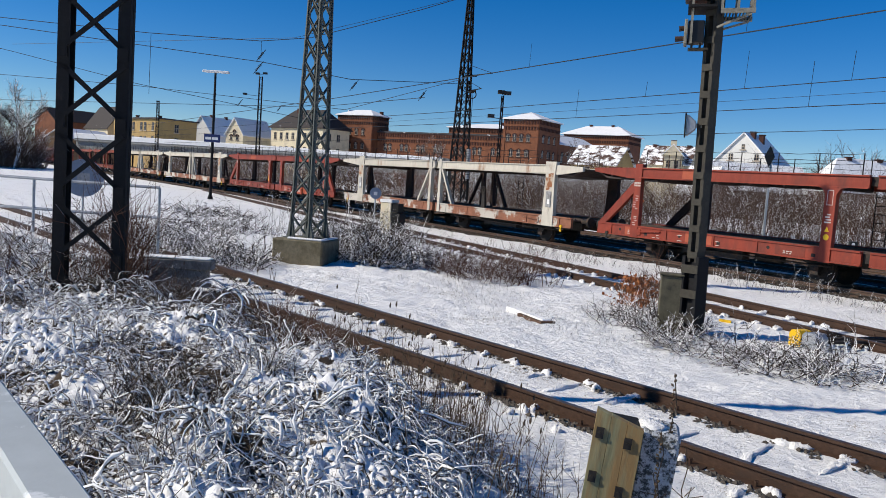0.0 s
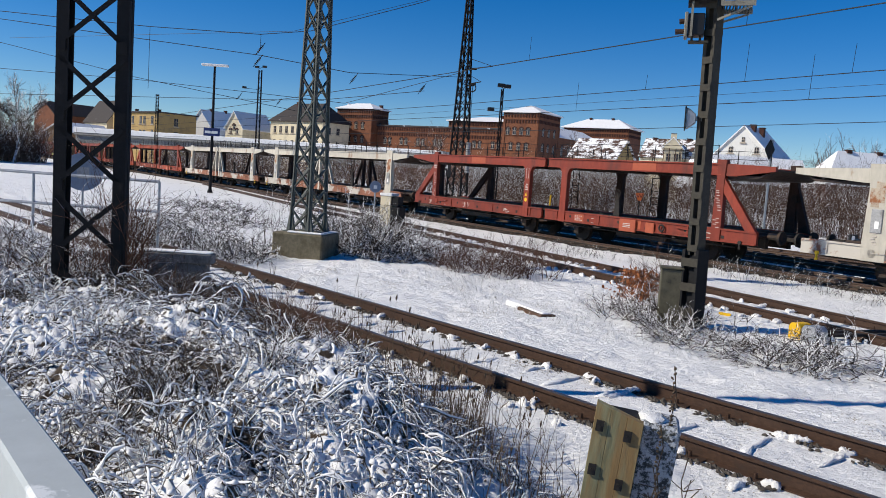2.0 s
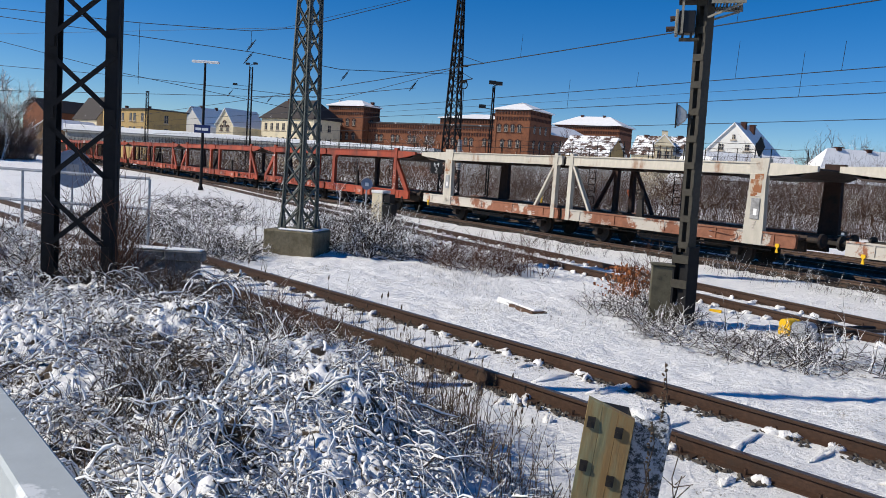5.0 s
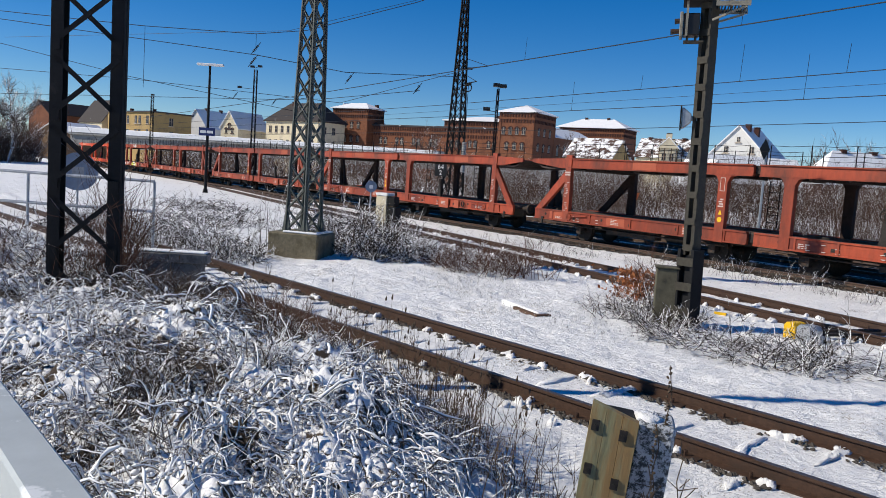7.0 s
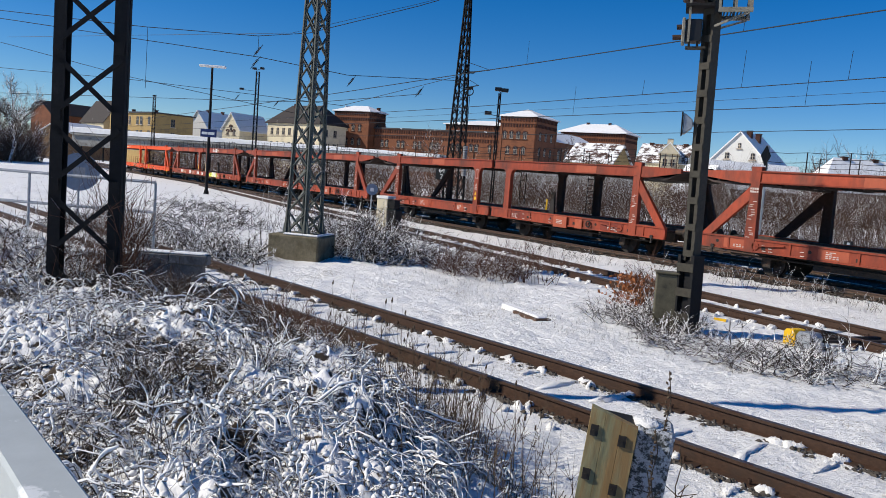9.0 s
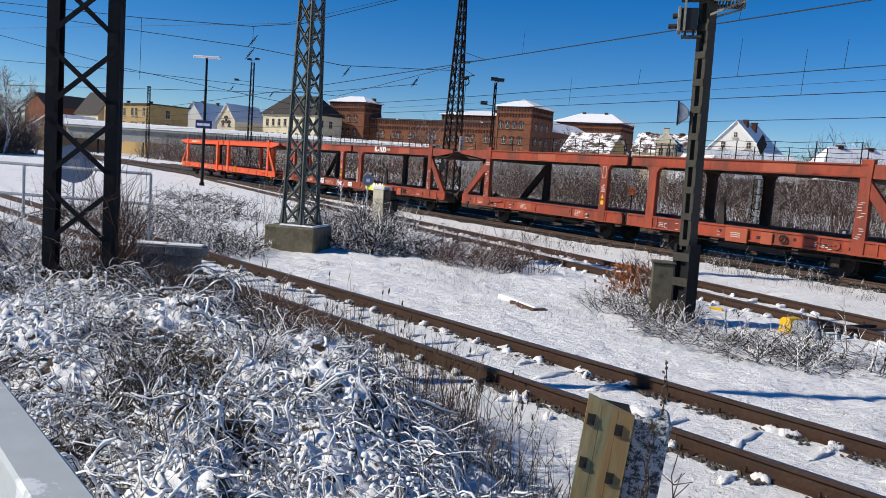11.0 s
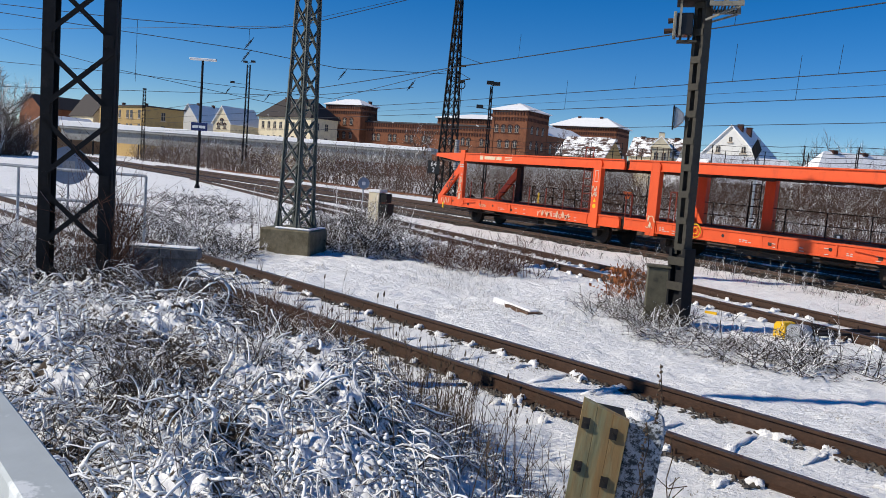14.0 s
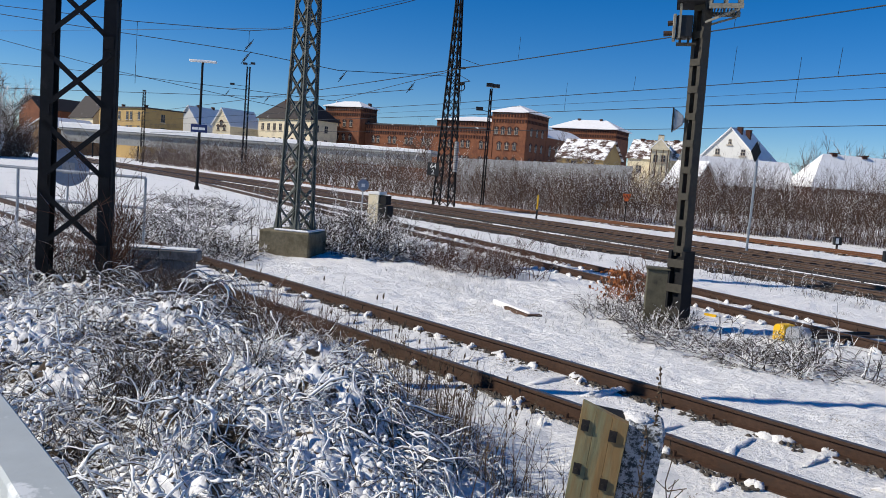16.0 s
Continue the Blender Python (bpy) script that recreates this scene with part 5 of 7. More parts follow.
def slim_mast(s_or_x, y, h, w, label, lamps, turn=0):
    t = lattice("floodlight_mast", pose(s_or_x, y, -0.1, 0, 0, turn), label, "mast", w, w * 0.7, h, int(h / 0.7), 0.10, 0.055, M_DARKSTEEL)
    for dx, z in lamps:
        bm = bmesh.new()
        rod(bm, (0, 0, z), (dx, 0, z + 0.1), 0.03, 5)
        quad_box(bm, dx - 0.28, dx + 0.28, -0.25, 0.2, z + 0.05, z + 0.33)
        part("floodlight", bm, M_BLACK, t)
    return t


slim_mast(3.45, 65.9, 9.7, 0.2, "slim steel mast with small floodlights", ((-0.15, 9.8), (0.4, 9.75), (-0.85, 7.8)))
slim_mast(-28.9, 114, 15.4, 0.55, "slim lattice mast with a floodlight bracket", ((-0.5, 15.6), (0.6, 15.7), (-2.2, 12.6)))
slim_mast(-57.4, 150, 13.3, 0.55, "slim dark steel mast beyond the platform", ((0.0, 13.3),))

# platform lamp with name board
p = Vector((-17.03, 54.7, 0))
t = thing("platform_lamp", pose(p.x, p.y, -0.15, 0, 0, 0), "slim grey lamp post with a long white lamp head", "lamp post")
bm = bmesh.new()
rod(bm, (0, 0, 0), (0.0, 0, 8.75), 0.11, 10, 0.075)
rod(bm, (0, 0, 0), (0, 0, 0.25), 0.2, 10, 0.14)
part("pole", bm, M_DARKSTEEL, t)
bm = bmesh.new()
quad_box(bm, -0.9, 0.95, -0.14, 0.14, 8.72, 8.88)
soften(bm, 0.04)
part("lamp_head", bm, M_WHITEMARK, t, "long white lamp housing")
M_SIGNBLUE = surface("blue_sign_enamel", (0.015, 0.03, 0.12), 0.4, 6, 0.1)
bm = bmesh.new()
quad_box(bm, -0.56, 0.56, -0.16, -0.12, 3.95, 4.5)
nb = part("name_board", bm, M_SIGNBLUE, t, "blue board with an unreadable white name")
for x0, x1 in ((-0.46, -0.06), (-0.01, 0.42)):
    bm = bmesh.new()
    quad_box(bm, x0, x1, -0.172, -0.162, 4.12, 4.30)
    part("name_bar", bm, M_WHITEMARK, nb)

# signal mast
t = thing("signal_mast", pose(4.46, 14.14, 0, 0, -1.05, -16), "olive steel signal mast of two channels with batten plates", "signal")
bm = bmesh.new()
quad_box(bm, -0.085, 0.085, -0.07, 0.07, -0.2, 1.15)
soften(bm, 0.01)
part("base_casing", bm, M_DARKSTEEL, t).matrix_local = pose(0, 0, 0, 0, 0, -36)
for x in (-0.10, 0.10):
    bm = bmesh.new()
    quad_box(bm, x - 0.012, x + 0.012, -0.10, 0.10, 1.15, 6.3)
    quad_box(bm, x - 0.012 if x < 0 else x - 0.055, x + 0.055 if x < 0 else x + 0.012, -0.11, -0.10, 1.15, 6.3)
    quad_box(bm, x - 0.012 if x < 0 else x - 0.055, x + 0.055 if x < 0 else x + 0.012, 0.10, 0.11, 1.15, 6.3)
    part("channel", bm, M_OLIVE, t).matrix_local = pose(0, 0, 0, 0, 0, -36)
for k in range(11):
    for y in (-0.118, 0.118):
        bm = bmesh.new()
        quad_box(bm, -0.105, 0.105, y - 0.006, y + 0.006, 1.22 + k * 0.475, 1.34 + k * 0.475)
        part("batten_plate", bm, M_OLIVE, t).matrix_local = pose(0, 0, 0, 0, 0, -36)
bm = bmesh.new()
for x in (-0.14, 0.14):
    quad_box(bm, x - 0.03, x + 0.03, -0.16, 0.16, -0.3, 1.25)
quad_box(bm, -0.11, 0.11, 0.0, 0.15, -0.3, 1.2)
part("base_frame", bm, M_DARKSTEEL, t).matrix_local = pose(0, 0, 0, 0, 0, -36)
for k in range(3):
    bm = bmesh.new()
    quad_box(bm, -0.17, 0.17, -0.175, -0.162, 0.05 + k * 0.45, 0.2 + k * 0.45)
    part("batten_plate", bm, M_OLIVE, t).matrix_local = pose(0, 0, 0, 0, 0, -36)
M_PALEOLIVE = surface("pale_weathered_olive_paint", (0.22, 0.205, 0.165), 0.65, 12, 0.25, 0, (0.12, 0.10, 0.07), 5)
bm = bmesh.new()
quad_box(bm, -0.44, -0.16, -0.20, 0.1, 5.02, 5.40)
soften(bm, 0.015)
head = part("signal_head", bm, M_BLACK, t, "black signal lamp housing")
bm = bmesh.new()
quad_box(bm, -0.50, -0.443, -0.22, 0.12, 4.99, 5.42)
soften(bm, 0.012)
part("face_plate", bm, M_PALEOLIVE, head, "pale weathered front plate")
bm = bmesh.new()
quad_box(bm, -0.40, -0.36, -0.235, -0.203, 5.0, 5.75)
part("hanger", bm, M_PALEOLIVE, head)
for z, ln in ((5.11, 0.15), (5.29, 0.09)):
    bm = bmesh.new()
    rod(bm, (-0.50, -0.05, z), (-0.50 - ln, -0.05, z - 0.01), 0.045, 10, 0.05)
    part("lens_hood", bm, M_RAIL, head, "rusty lens hood")
bm = bmesh.new()
quad_box(bm, -0.42, -0.08, -0.18, 0.02, 4.90, 4.93)
for x in (-0.36, -0.22):
    quad_box(bm, x - 0.02, x + 0.02, -0.15, 0.0, 4.932, 5.018)
part("head_bracket", bm, M_OLIVE, t)
# service cage at the top
bm = bmesh.new()
quad_box(bm, -0.46, 0.02, -0.36, 0.32, 5.60, 5.64)
part("platform", bm, M_DARKSTEEL, t)
for k in range(9):
    bm = bmesh.new()
    quad_box(bm, 0.12 + 0.055 * k, 0.14 + 0.055 * k, -0.36, 0.32, 5.50, 5.54)
    part("platform_bar", bm, M_OLIVE, t)
for y in (-0.37, 0.33):
    bm = bmesh.new()
    quad_box(bm, 0.08, 0.64, y - 0.02, y + 0.02, 5.48, 5.56)
    part("platform_beam", bm, M_PALEOLIVE, t)
    for x in (0.10, 0.36, 0.61):
        bm = bmesh.new()
        quad_box(bm, x - 0.022, x + 0.022, y - 0.018, y + 0.018, 5.561, 6.5)
        part("cage_post", bm, M_PALEOLIVE, t)
    for z in (5.98, 6.46):
        bm = bmesh.new()
        quad_box(bm, 0.10, 0.61, y - 0.036, y - 0.019, z, z + 0.035)
        part("cage_rail", bm, M_PALEOLIVE, t)
    bm = bmesh.new()
    bar(bm, (0.04, y * 0.5, 5.28), (0.58, y, 5.475), 0.035, 0.035)
    part("strut", bm, M_PALEOLIVE, t)
bm = bmesh.new()
quad_box(bm, -0.52, -0.08, -0.25, 0.2, 5.76, 6.3)
soften(bm, 0.02)
part("upper_head", bm, M_BLACK, t, "upper signal box")
# horn loudspeaker
bm = bmesh.new()
slab(bm, [(-0.345, 3.40), (-0.345, 3.78), (-0.30, 3.76), (-0.18, 3.66), (-0.18, 3.52), (-0.30, 3.42)], -0.10, 0.14)
soften(bm, 0.012)
horn = part("loudspeaker", bm, M_GALV, t, "pale grey horn loudspeaker on a side bracket")
bm = bmesh.new()
quad_box(bm, -0.375, -0.347, -0.13, 0.17, 3.38, 3.80)
soften(bm, 0.01)
part("horn_mouth", bm, M_DARKSTEEL, horn)
bm = bmesh.new()
quad_box(bm, -0.178, -0.08, 0.0, 0.05, 3.55, 3.63)
part("horn_bracket", bm, M_GALV, horn)
bm = bmesh.new()
quad_box(bm, -0.40, -0.02, -0.15, 0.13, -0.2, 0.86)
quad_box(bm, -0.43, 0.01, -0.18, 0.16, 0.86, 0.90)
soften(bm, 0.015)
solo("cable_cabinet", bm, surface("faded_olive_sheet", (0.10, 0.09, 0.058), 0.7, 12, 0.3, 0, (0.04, 0.035, 0.025), 3), pose(4.30, 14.3, 0, 0, 0, -12), "olive-grey cable cabinet beside the signal mast", "cabinet")

# switch drive
t = thing("switch_drive", yard_pose(-7.6, 12.9, 0, -6), "yellow switch drive with a white box and dark rods", "switch")
for nm, x0, x1, mat in (("drive_cover", -0.36, -0.12, M_YELLOW), ("drive_box", -0.10, 0.20, M_GALV)):
    bm = bmesh.new()
    slab(bm, [(x0, -0.25), (x1, -0.25), (x1, 0.06), (x1 - 0.05, 0.12), (x0 + 0.05, 0.12), (x0, 0.06)], -0.16, 0.16)
    soften(bm, 0.012)
    part(nm, bm, mat, t)
bm = bmesh.new()
bar(bm, (-0.1, 0.17, -0.02), (-0.1, 2.2, -0.08), 0.08, 0.05)
bar(bm, (0.2, 0.17, -0.02), (0.2, 2.2, -0.08), 0.08, 0.05)
part("throw_rod", bm, M_UNDER, t)
v, f = lump(random.Random(2), 0.3, 0.12, 0.05)
ob = new("snow_cap", raw_mesh("snow_cap", v, f, M_SNOWCAP, True))
ob.parent, ob.matrix_local = t, pose(0.0, 0.35, -0.12)
bm = bmesh.new()
quad_box(bm, -0.12, 0.12, -0.025, 0.025, -0.17, -0.12)
solo("yellow_marker", bm, M_YELLOW, yard_pose(-9.9, 13.6, 0, 20), "yellow marker bar lying by the rail", "marker")

# snow-covered duct lid
bm = bmesh.new()
quad_box(bm, -0.1, 0.78, -0.17, 0.14, -0.25, -0.115)
t = solo("duct_cover", bm, M_TIMBER, pose(1.56, 14.75, 0, 0, 0, -66), "dark plank duct cover under snow", "cover")
bm = bmesh.new()
quad_box(bm, -0.72, 0.70, -0.10, 0.11, -0.25, -0.085)
soften(bm, 0.02)
part("snow_layer", bm, M_SNOWCAP, t)

# cabinet and disc sign by the branch
t = thing("relay_cabinet", pose(-2.55, 33.4, 0, 0, 0, -25), "weathered beige relay cabinet with a dark side box", "cabinet")
for nm, b_, mat in (("body", (-0.45, 0.05, -0.3, 0.3, -0.2, 1.2), M_CREAM), ("lid", (-0.48, 0.1, -0.33, 0.33, 1.2, 1.32), M_WHITEMARK), ("side_box", (0.06, 0.5, -0.28, 0.25, -0.2, 0.75), M_DARKSTEEL), ("upper_box", (0.055, 0.4, -0.25, 0.2, 0.8, 1.18), M_DARKSTEEL)):
    bm = bmesh.new()
    quad_box(bm, *b_)
    soften(bm, 0.015)
    part(nm, bm, mat, t)
M_DISC = surface("dull_blue_grey_sheet", (0.19, 0.23, 0.30), 0.5, 8, 0.15)


def disc_sign(x, y, z, r, base, label, turn):
    t = thing("disc_sign", pose(x, y, 0, 0, 0, turn), label, "sign")
    bm = bmesh.new()
    rod(bm, (0, -0.02, z), (0, 0.0, z), r, 32)
    part("disc", bm, M_DISC, t)
    bm = bmesh.new()
    rod(bm, (0, 0.03, base), (0, 0.03, z + r * 0.4), 0.03, 8)
    part("post", bm, M_GALV, t)
    bm = bmesh.new()
    quad_box(bm, -r * 0.3, r * 0.3, -0.035, -0.022, z - r * 0.35, z + r * 0.25)
    part("symbol", bm, M_WHITEMARK if r < 0.4 else M_GREYCONC, t)


disc_sign(-3.25, 32.5, 1.57, 0.24, -0.2, "small blue-grey disc sign on a thin post", 10)
disc_sign(-11.4, 24.0, 1.6, 0.58, -0.2, "large dull disc sign seen from behind", 25)

# small signs along the far tracks
t = thing("diamond_sign", yard_pose(-21.0, 30.9, 0, 50), "black diamond sign on a pale pole", "sign")
bm = bmesh.new()
rod(bm, (0, 0, -0.2), (0, 0, 4.75), 0.055, 8)
part("pole", bm, M_GALV, t)
bm = bmesh.new()
slab(bm, [(-0.1, 3.85), (0.12, 4.33), (-0.1, 4.8), (-0.32, 4.33)], -0.08, -0.06)
part("board", bm, M_BLACK, t)
t = thing("warning_sign", yard_pose(-37.6, 41.0, 0, 40), "orange whistle board lettered W on a thin post", "sign")
bm = bmesh.new()
rod(bm, (0, 0, -0.2), (0, 0, 1.4), 0.04, 6)
part("post", bm, M_DARKSTEEL, t)
M_SIGNORANGE = surface("orange_sign_enamel", (0.50, 0.11, 0.025), 0.5, 6, 0.2)
bm = bmesh.new()
slab(bm, [(-0.11, 1.40), (0.11, 1.40), (0.29, 1.90), (-0.29, 1.90)], -0.06, -0.04)
bd = part("board", bm, M_SIGNORANGE, t)
ob = new("letter", letters("W", 0.42, M_BLACK))
ob.parent, ob.matrix_local = bd, pose(0, -0.07, 1.68, 90, 0, 0)
t = thing("marker_post", yard_pose(-37.2, 32.6), "short black and yellow marker post", "post")
bm = bmesh.new()
rod(bm, (0, 0, 0.55), (0, 0, 1.45), 0.05, 8)
part("upper_band", bm, M_YELLOW, t)
bm = bmesh.new()
rod(bm, (0, 0, -0.2), (0, 0, 0.55), 0.06, 8)
part("lower_band", bm, M_BLACK, t)
for s, n, sc in ((-16.2, 33.6, 1.0), (-23.2, 42.3, 0.9)):
    t = thing("dwarf_signal", yard_pose(s, n, 0, 60), "small dwarf signal with a white panel", "signal")
    bm = bmesh.new()
    quad_box(bm, -0.22, 0.22, -0.1, 0.1, 0.1, 0.55)
    soften(bm, 0.02)
    part("head", bm, M_BLACK, t)
    bm = bmesh.new()
    quad_box(bm, -0.15, 0.02, -0.115, -0.102, 0.18, 0.47)
    part("panel", bm, M_WHITEMARK, t)
    bm = bmesh.new()
    rod(bm, (0, 0, -0.2), (0, 0, 0.1), 0.06, 6)
    part("foot", bm, M_UNDER, t)

# concrete platform end and railing on the bank
M_WALLCONC = surface("dark_grey_concrete", (0.15, 0.15, 0.15), 0.9, 14, 0.3, 0, (0.06, 0.058, 0.055), 3.0, (0.5, 0.66), 0.5)
t = thing("concrete_wall", pose(-4.22, 12.0, 0, 0, 0, 3), "grey concrete end wall with capping slabs under snow", "wall")
for nm, b_, mat in (("panel", (-0.5, 0.02, -0.08, 0.1, -0.4, 0.66), M_WALLCONC), ("panel", (0.03, 0.5, -0.08, 0.1, -0.4, 0.66), M_WALLCONC), ("capping", (-0.62, -0.02, -0.12, 0.16, 0.66, 0.80), M_WALLCONC), ("capping", (-0.01, 0.57, -0.12, 0.16, 0.66, 0.81), M_WALLCONC), ("kerb", (-5.6, -0.65, -0.1, 0.2, 0.2, 0.74), M_WALLCONC), ("ledge", (0.3, 0.75, -0.3, -0.1, -0.4, 0.36), M_WALLCONC), ("snow_strip", (-0.6, 0.54, -0.1, 0.15, 0.812, 0.84), M_SNOWCAP), ("snow_strip", (-5.6, -0.66, -0.08, 0.18, 0.743, 0.78), M_SNOWCAP), ("snow_strip", (0.31, 0.74, -0.3, -0.12, 0.363, 0.40), M_SNOWCAP)):
    bm = bmesh.new()
    quad_box(bm, *b_)
    soften(bm, 0.012)
    part(nm, bm, mat, t)
t = thing("railing", pose(0, 0, 0), "pale galvanised tube railing on the bank", "railing")
for x, y, z in ((-5.27, 14.0, 1.80), (-7.54, 14.0, 1.80), (-9.8, 14.0, 1.80)):
    bm = bmesh.new()
    rod(bm, (x, y, 0.4), (x, y, z), 0.026, 8)
    part("post", bm, M_GALV, t)
for z in (1.81, 1.27):
    bm = bmesh.new()
    rod(bm, (-5.27, 14.0, z), (-9.9, 14.0, z + 0.02), 0.026, 8)
    part("tube", bm, M_GALV, t)

# timber stump beside the siding
M_STUMPWOOD = surface("mossy_weathered_timber", (0.25, 0.24, 0.13), 0.85, 14, 0.5, 0, (0.27, 0.17, 0.07), 5.5, (0.45, 0.6), 0.6, 0.01, stretch=(1, 1, 0.12))
t = thing("timber_stump", pose(1.03, 4.6, 0.35, 2, 5, -12), "mossy weathered timber stump, frosted on its shaded side", "post")
for k, (x0, x1, mat) in enumerate(((-0.14, -0.0525, M_STUMPWOOD), (-0.052, 0.045, M_STUMPWOOD), (0.0455, 0.14, M_STUMPWOOD))):
    bm = bmesh.new()
    slab(bm, [(x0, -0.4), (x1, -0.4), (x1, 0.69 - 0.28 * (x1 + 0.14)), (x0, 0.69 - 0.28 * (x0 + 0.14))], -0.13, -0.07)
    soften(bm, 0.002)
    part("board", bm, mat, t)
bm = bmesh.new()
quad_box(bm, -0.13, 0.13, -0.068, 0.20, -0.4, 0.59)
soften(bm, 0.02)
part("core", bm, M_DARKSTEEL, t)
for x, z in ((-0.105, 0.55), (0.06, 0.52), (-0.105, 0.28), (0.06, 0.22)):
    bm = bmesh.new()
    quad_box(bm, x - 0.02, x + 0.025, -0.142, -0.128, z - 0.03, z + 0.035)
    rod(bm, (x, -0.15, z), (x, -0.14, z), 0.011, 6)
    part("bolt_plate", bm, M_UNDER, t)
bm = bmesh.new()
quad_box(bm, 0.131, 0.36, -0.06, 0.22, -0.4, 0.60)
soften(bm, 0.02)
M_FROST = snow_mat("hoar_frost", tint=(0.55, 0.57, 0.60), grain=60, dirt=(0.06, 0.065, 0.065), dirt_at=(0.47, 0.55), dirt_scale=25, relief=1.0, depth=0.02)
part("frosted_side", bm, M_FROST, t, "side thick with hoar frost")
v, f = lump(random.Random(9), 0.10, 0.11, 0.03)
ob = new("snow_cap", raw_mesh("snow_cap", v, f, M_SNOWCAP, True))
ob.parent, ob.matrix_local = t, pose(0.2, 0.08, 0.595)

# painted guard rail beside the camera
M_GUARD = surface("grey_white_painted_steel", (0.42, 0.45, 0.45), 0.5, 12, 0.08, 0, (0.66, 0.68, 0.68), 9, (0.56, 0.62), 0.3, 0.004)
t = thing("guard_rail", pose(-0.48, 1.09, 0, 0, 0, math.degrees(math.atan2(-0.77, 0.638))), "grey-white painted steel guard rail with frost on top", "railing")
bm = bmesh.new()
quad_box(bm, -1.9, 1.6, -0.082, 0.0, 1.68, 1.80)
soften(bm, 0.006)
part("rail", bm, M_GUARD, t)
for x in (-1.8, -0.3, 1.2):
    bm = bmesh.new()
    quad_box(bm, x - 0.03, x + 0.03, -0.07, -0.015, 0.3, 1.679)
    part("post", bm, M_GUARD, t)

# ---------- overhead wires ----------


def wire(points, r, label, sag=0.0):
    bm = bmesh.new()
    for a, b in zip(points, points[1:]):
        a, b = Vector(a), Vector(b)
        k = 6 if sag else 1
        ps = [a.lerp(b, i / k) - Vector((0, 0, sag * 4 * (i / k) * (1 - i / k))) for i in range(k + 1)]
        for p, q in zip(ps, ps[1:]):
            rod(bm, p, q, r, 5)
    return solo("overhead_wire", bm, M_WIRE, Matrix(), label, "wire", "overhead wires")


W_MAIN = "dark overhead line wire strung above the tracks"
wire([yard(-95, 21, 6.2), yard(-45.6, 21, 6.84), yard(-25.2, 21, 7.27), yard(-11, 21, 7.56), yard(20, 21, 8.1)], 0.020, W_MAIN)
wire([yard(-120, 23.1, 5.7), yard(-35.2, 23.1, 5.92), yard(-19.5, 23.1, 6.07), yard(-11.9, 23.1, 6.15), yard(20, 23.1, 6.4)], 0.014, W_MAIN)
wire([yard(-120, 23.1, 5.2), yard(-33.6, 23.1, 5.3), yard(-17.9, 23.1, 5.38), yard(-11.8, 23.1, 5.41), yard(20, 23.1, 5.5)], 0.013, W_MAIN)
wire([yard(-120, 29.3, 4.9), yard(-27.7, 29.3, 5.16), yard(-14.8, 29.3, 5.3), yard(20, 29.3, 5.6)], 0.014, W_MAIN)
wire([yard(-60, 29.3, 6.4), yard(-26.7, 29.3, 6.58), yard(-15.0, 29.3, 6.67), yard(20, 29.3, 6.9)], 0.008, W_MAIN)
wire([(-40, 40, 9.5), (-22.66, 40.0, 8.88), (-15.89, 40.0, 8.64), (-10.24, 40.0, 8.62), (-7.72, 40.0, 8.95), (-2.32, 40.0, 10.68), (4, 40, 13)], 0.018, W_MAIN)
wire([(-45, 45, 10.6), (-25.48, 45.0, 9.24), (-18.65, 45.0, 8.75), (-11.46, 45.0, 8.25), (-6.31, 45.0, 7.62), (0.6, 58, 9.4)], 0.02, W_MAIN)
wire([(-60, 60, 14.2), (-33.93, 60.0, 9.69), (-24.75, 60.0, 7.99), (-12, 62, 6.3)], 0.02, W_MAIN)
wire([(-60, 70, 9.2), (-39.54, 70.0, 8.88), (-28.86, 70.0, 8.74), (-17.64, 70.0, 8.25), (-10.16, 70.0, 7.9), (0.3, 58.5, 9.9)], 0.022, W_MAIN)
wire([(-40, 62, 6.0), (-13.39, 60.0, 7.03), (-10.02, 60.0, 7.3), (-2.3, 50, 7.4)], 0.02, W_MAIN)
wire([(-40, 70, 11.6), (-11.77, 55.0, 11.36), (-3.4, 55.0, 13.91), (3, 55, 16)], 0.014, W_MAIN)
wire([(-28.9, 114, 13.4), (-10.24, 40.0, 6.9)], 0.012, W_MAIN)
for s, n, z0, z1 in ((-25.2, 23.1, 5.34, 6.55), (-21.4, 23.1, 6.05, 6.6), (-17.0, 23.1, 6.1, 7.35), (-15.6, 21, 7.47, 8.4), (-14.6, 23.1, 5.4, 6.8), (-13.3, 23.1, 6.15, 7.0), (-30.5, 23.1, 5.3, 6.4), (-26.0, 21, 7.25, 8.2)):
    bm = bmesh.new()
    rod(bm, yard(s, n, z0), yard(s + 0.05, n, z1), 0.008, 4)
    solo("dropper", bm, M_WIRE, Matrix(), "thin dropper hanging on the overhead line", "wire", "droppers")
for x, y, z in ((-10.2, 40.0, 7.9), (-6.1, 45, 7.3), (-2.2, 45, 7.0), (-16.0, 70, 7.6), (-10.3, 40.0, 7.3), (-19.5, 70, 7.9)):
    t = thing("insulator", pose(x, y, z, 0, -55, 20), "dark ribbed line insulator", "insulator", "insulators")
    bm = bmesh.new()
    for k in range(5):
        rod(bm, (-0.2 + 0.09 * k, 0, 0), (-0.16 + 0.09 * k, 0, 0), 0.08, 8, 0.04)
    rod(bm, (-0.4, 0, 0), (0.4, 0, 0), 0.018, 5)
    part("body", bm, M_BLACK, t)
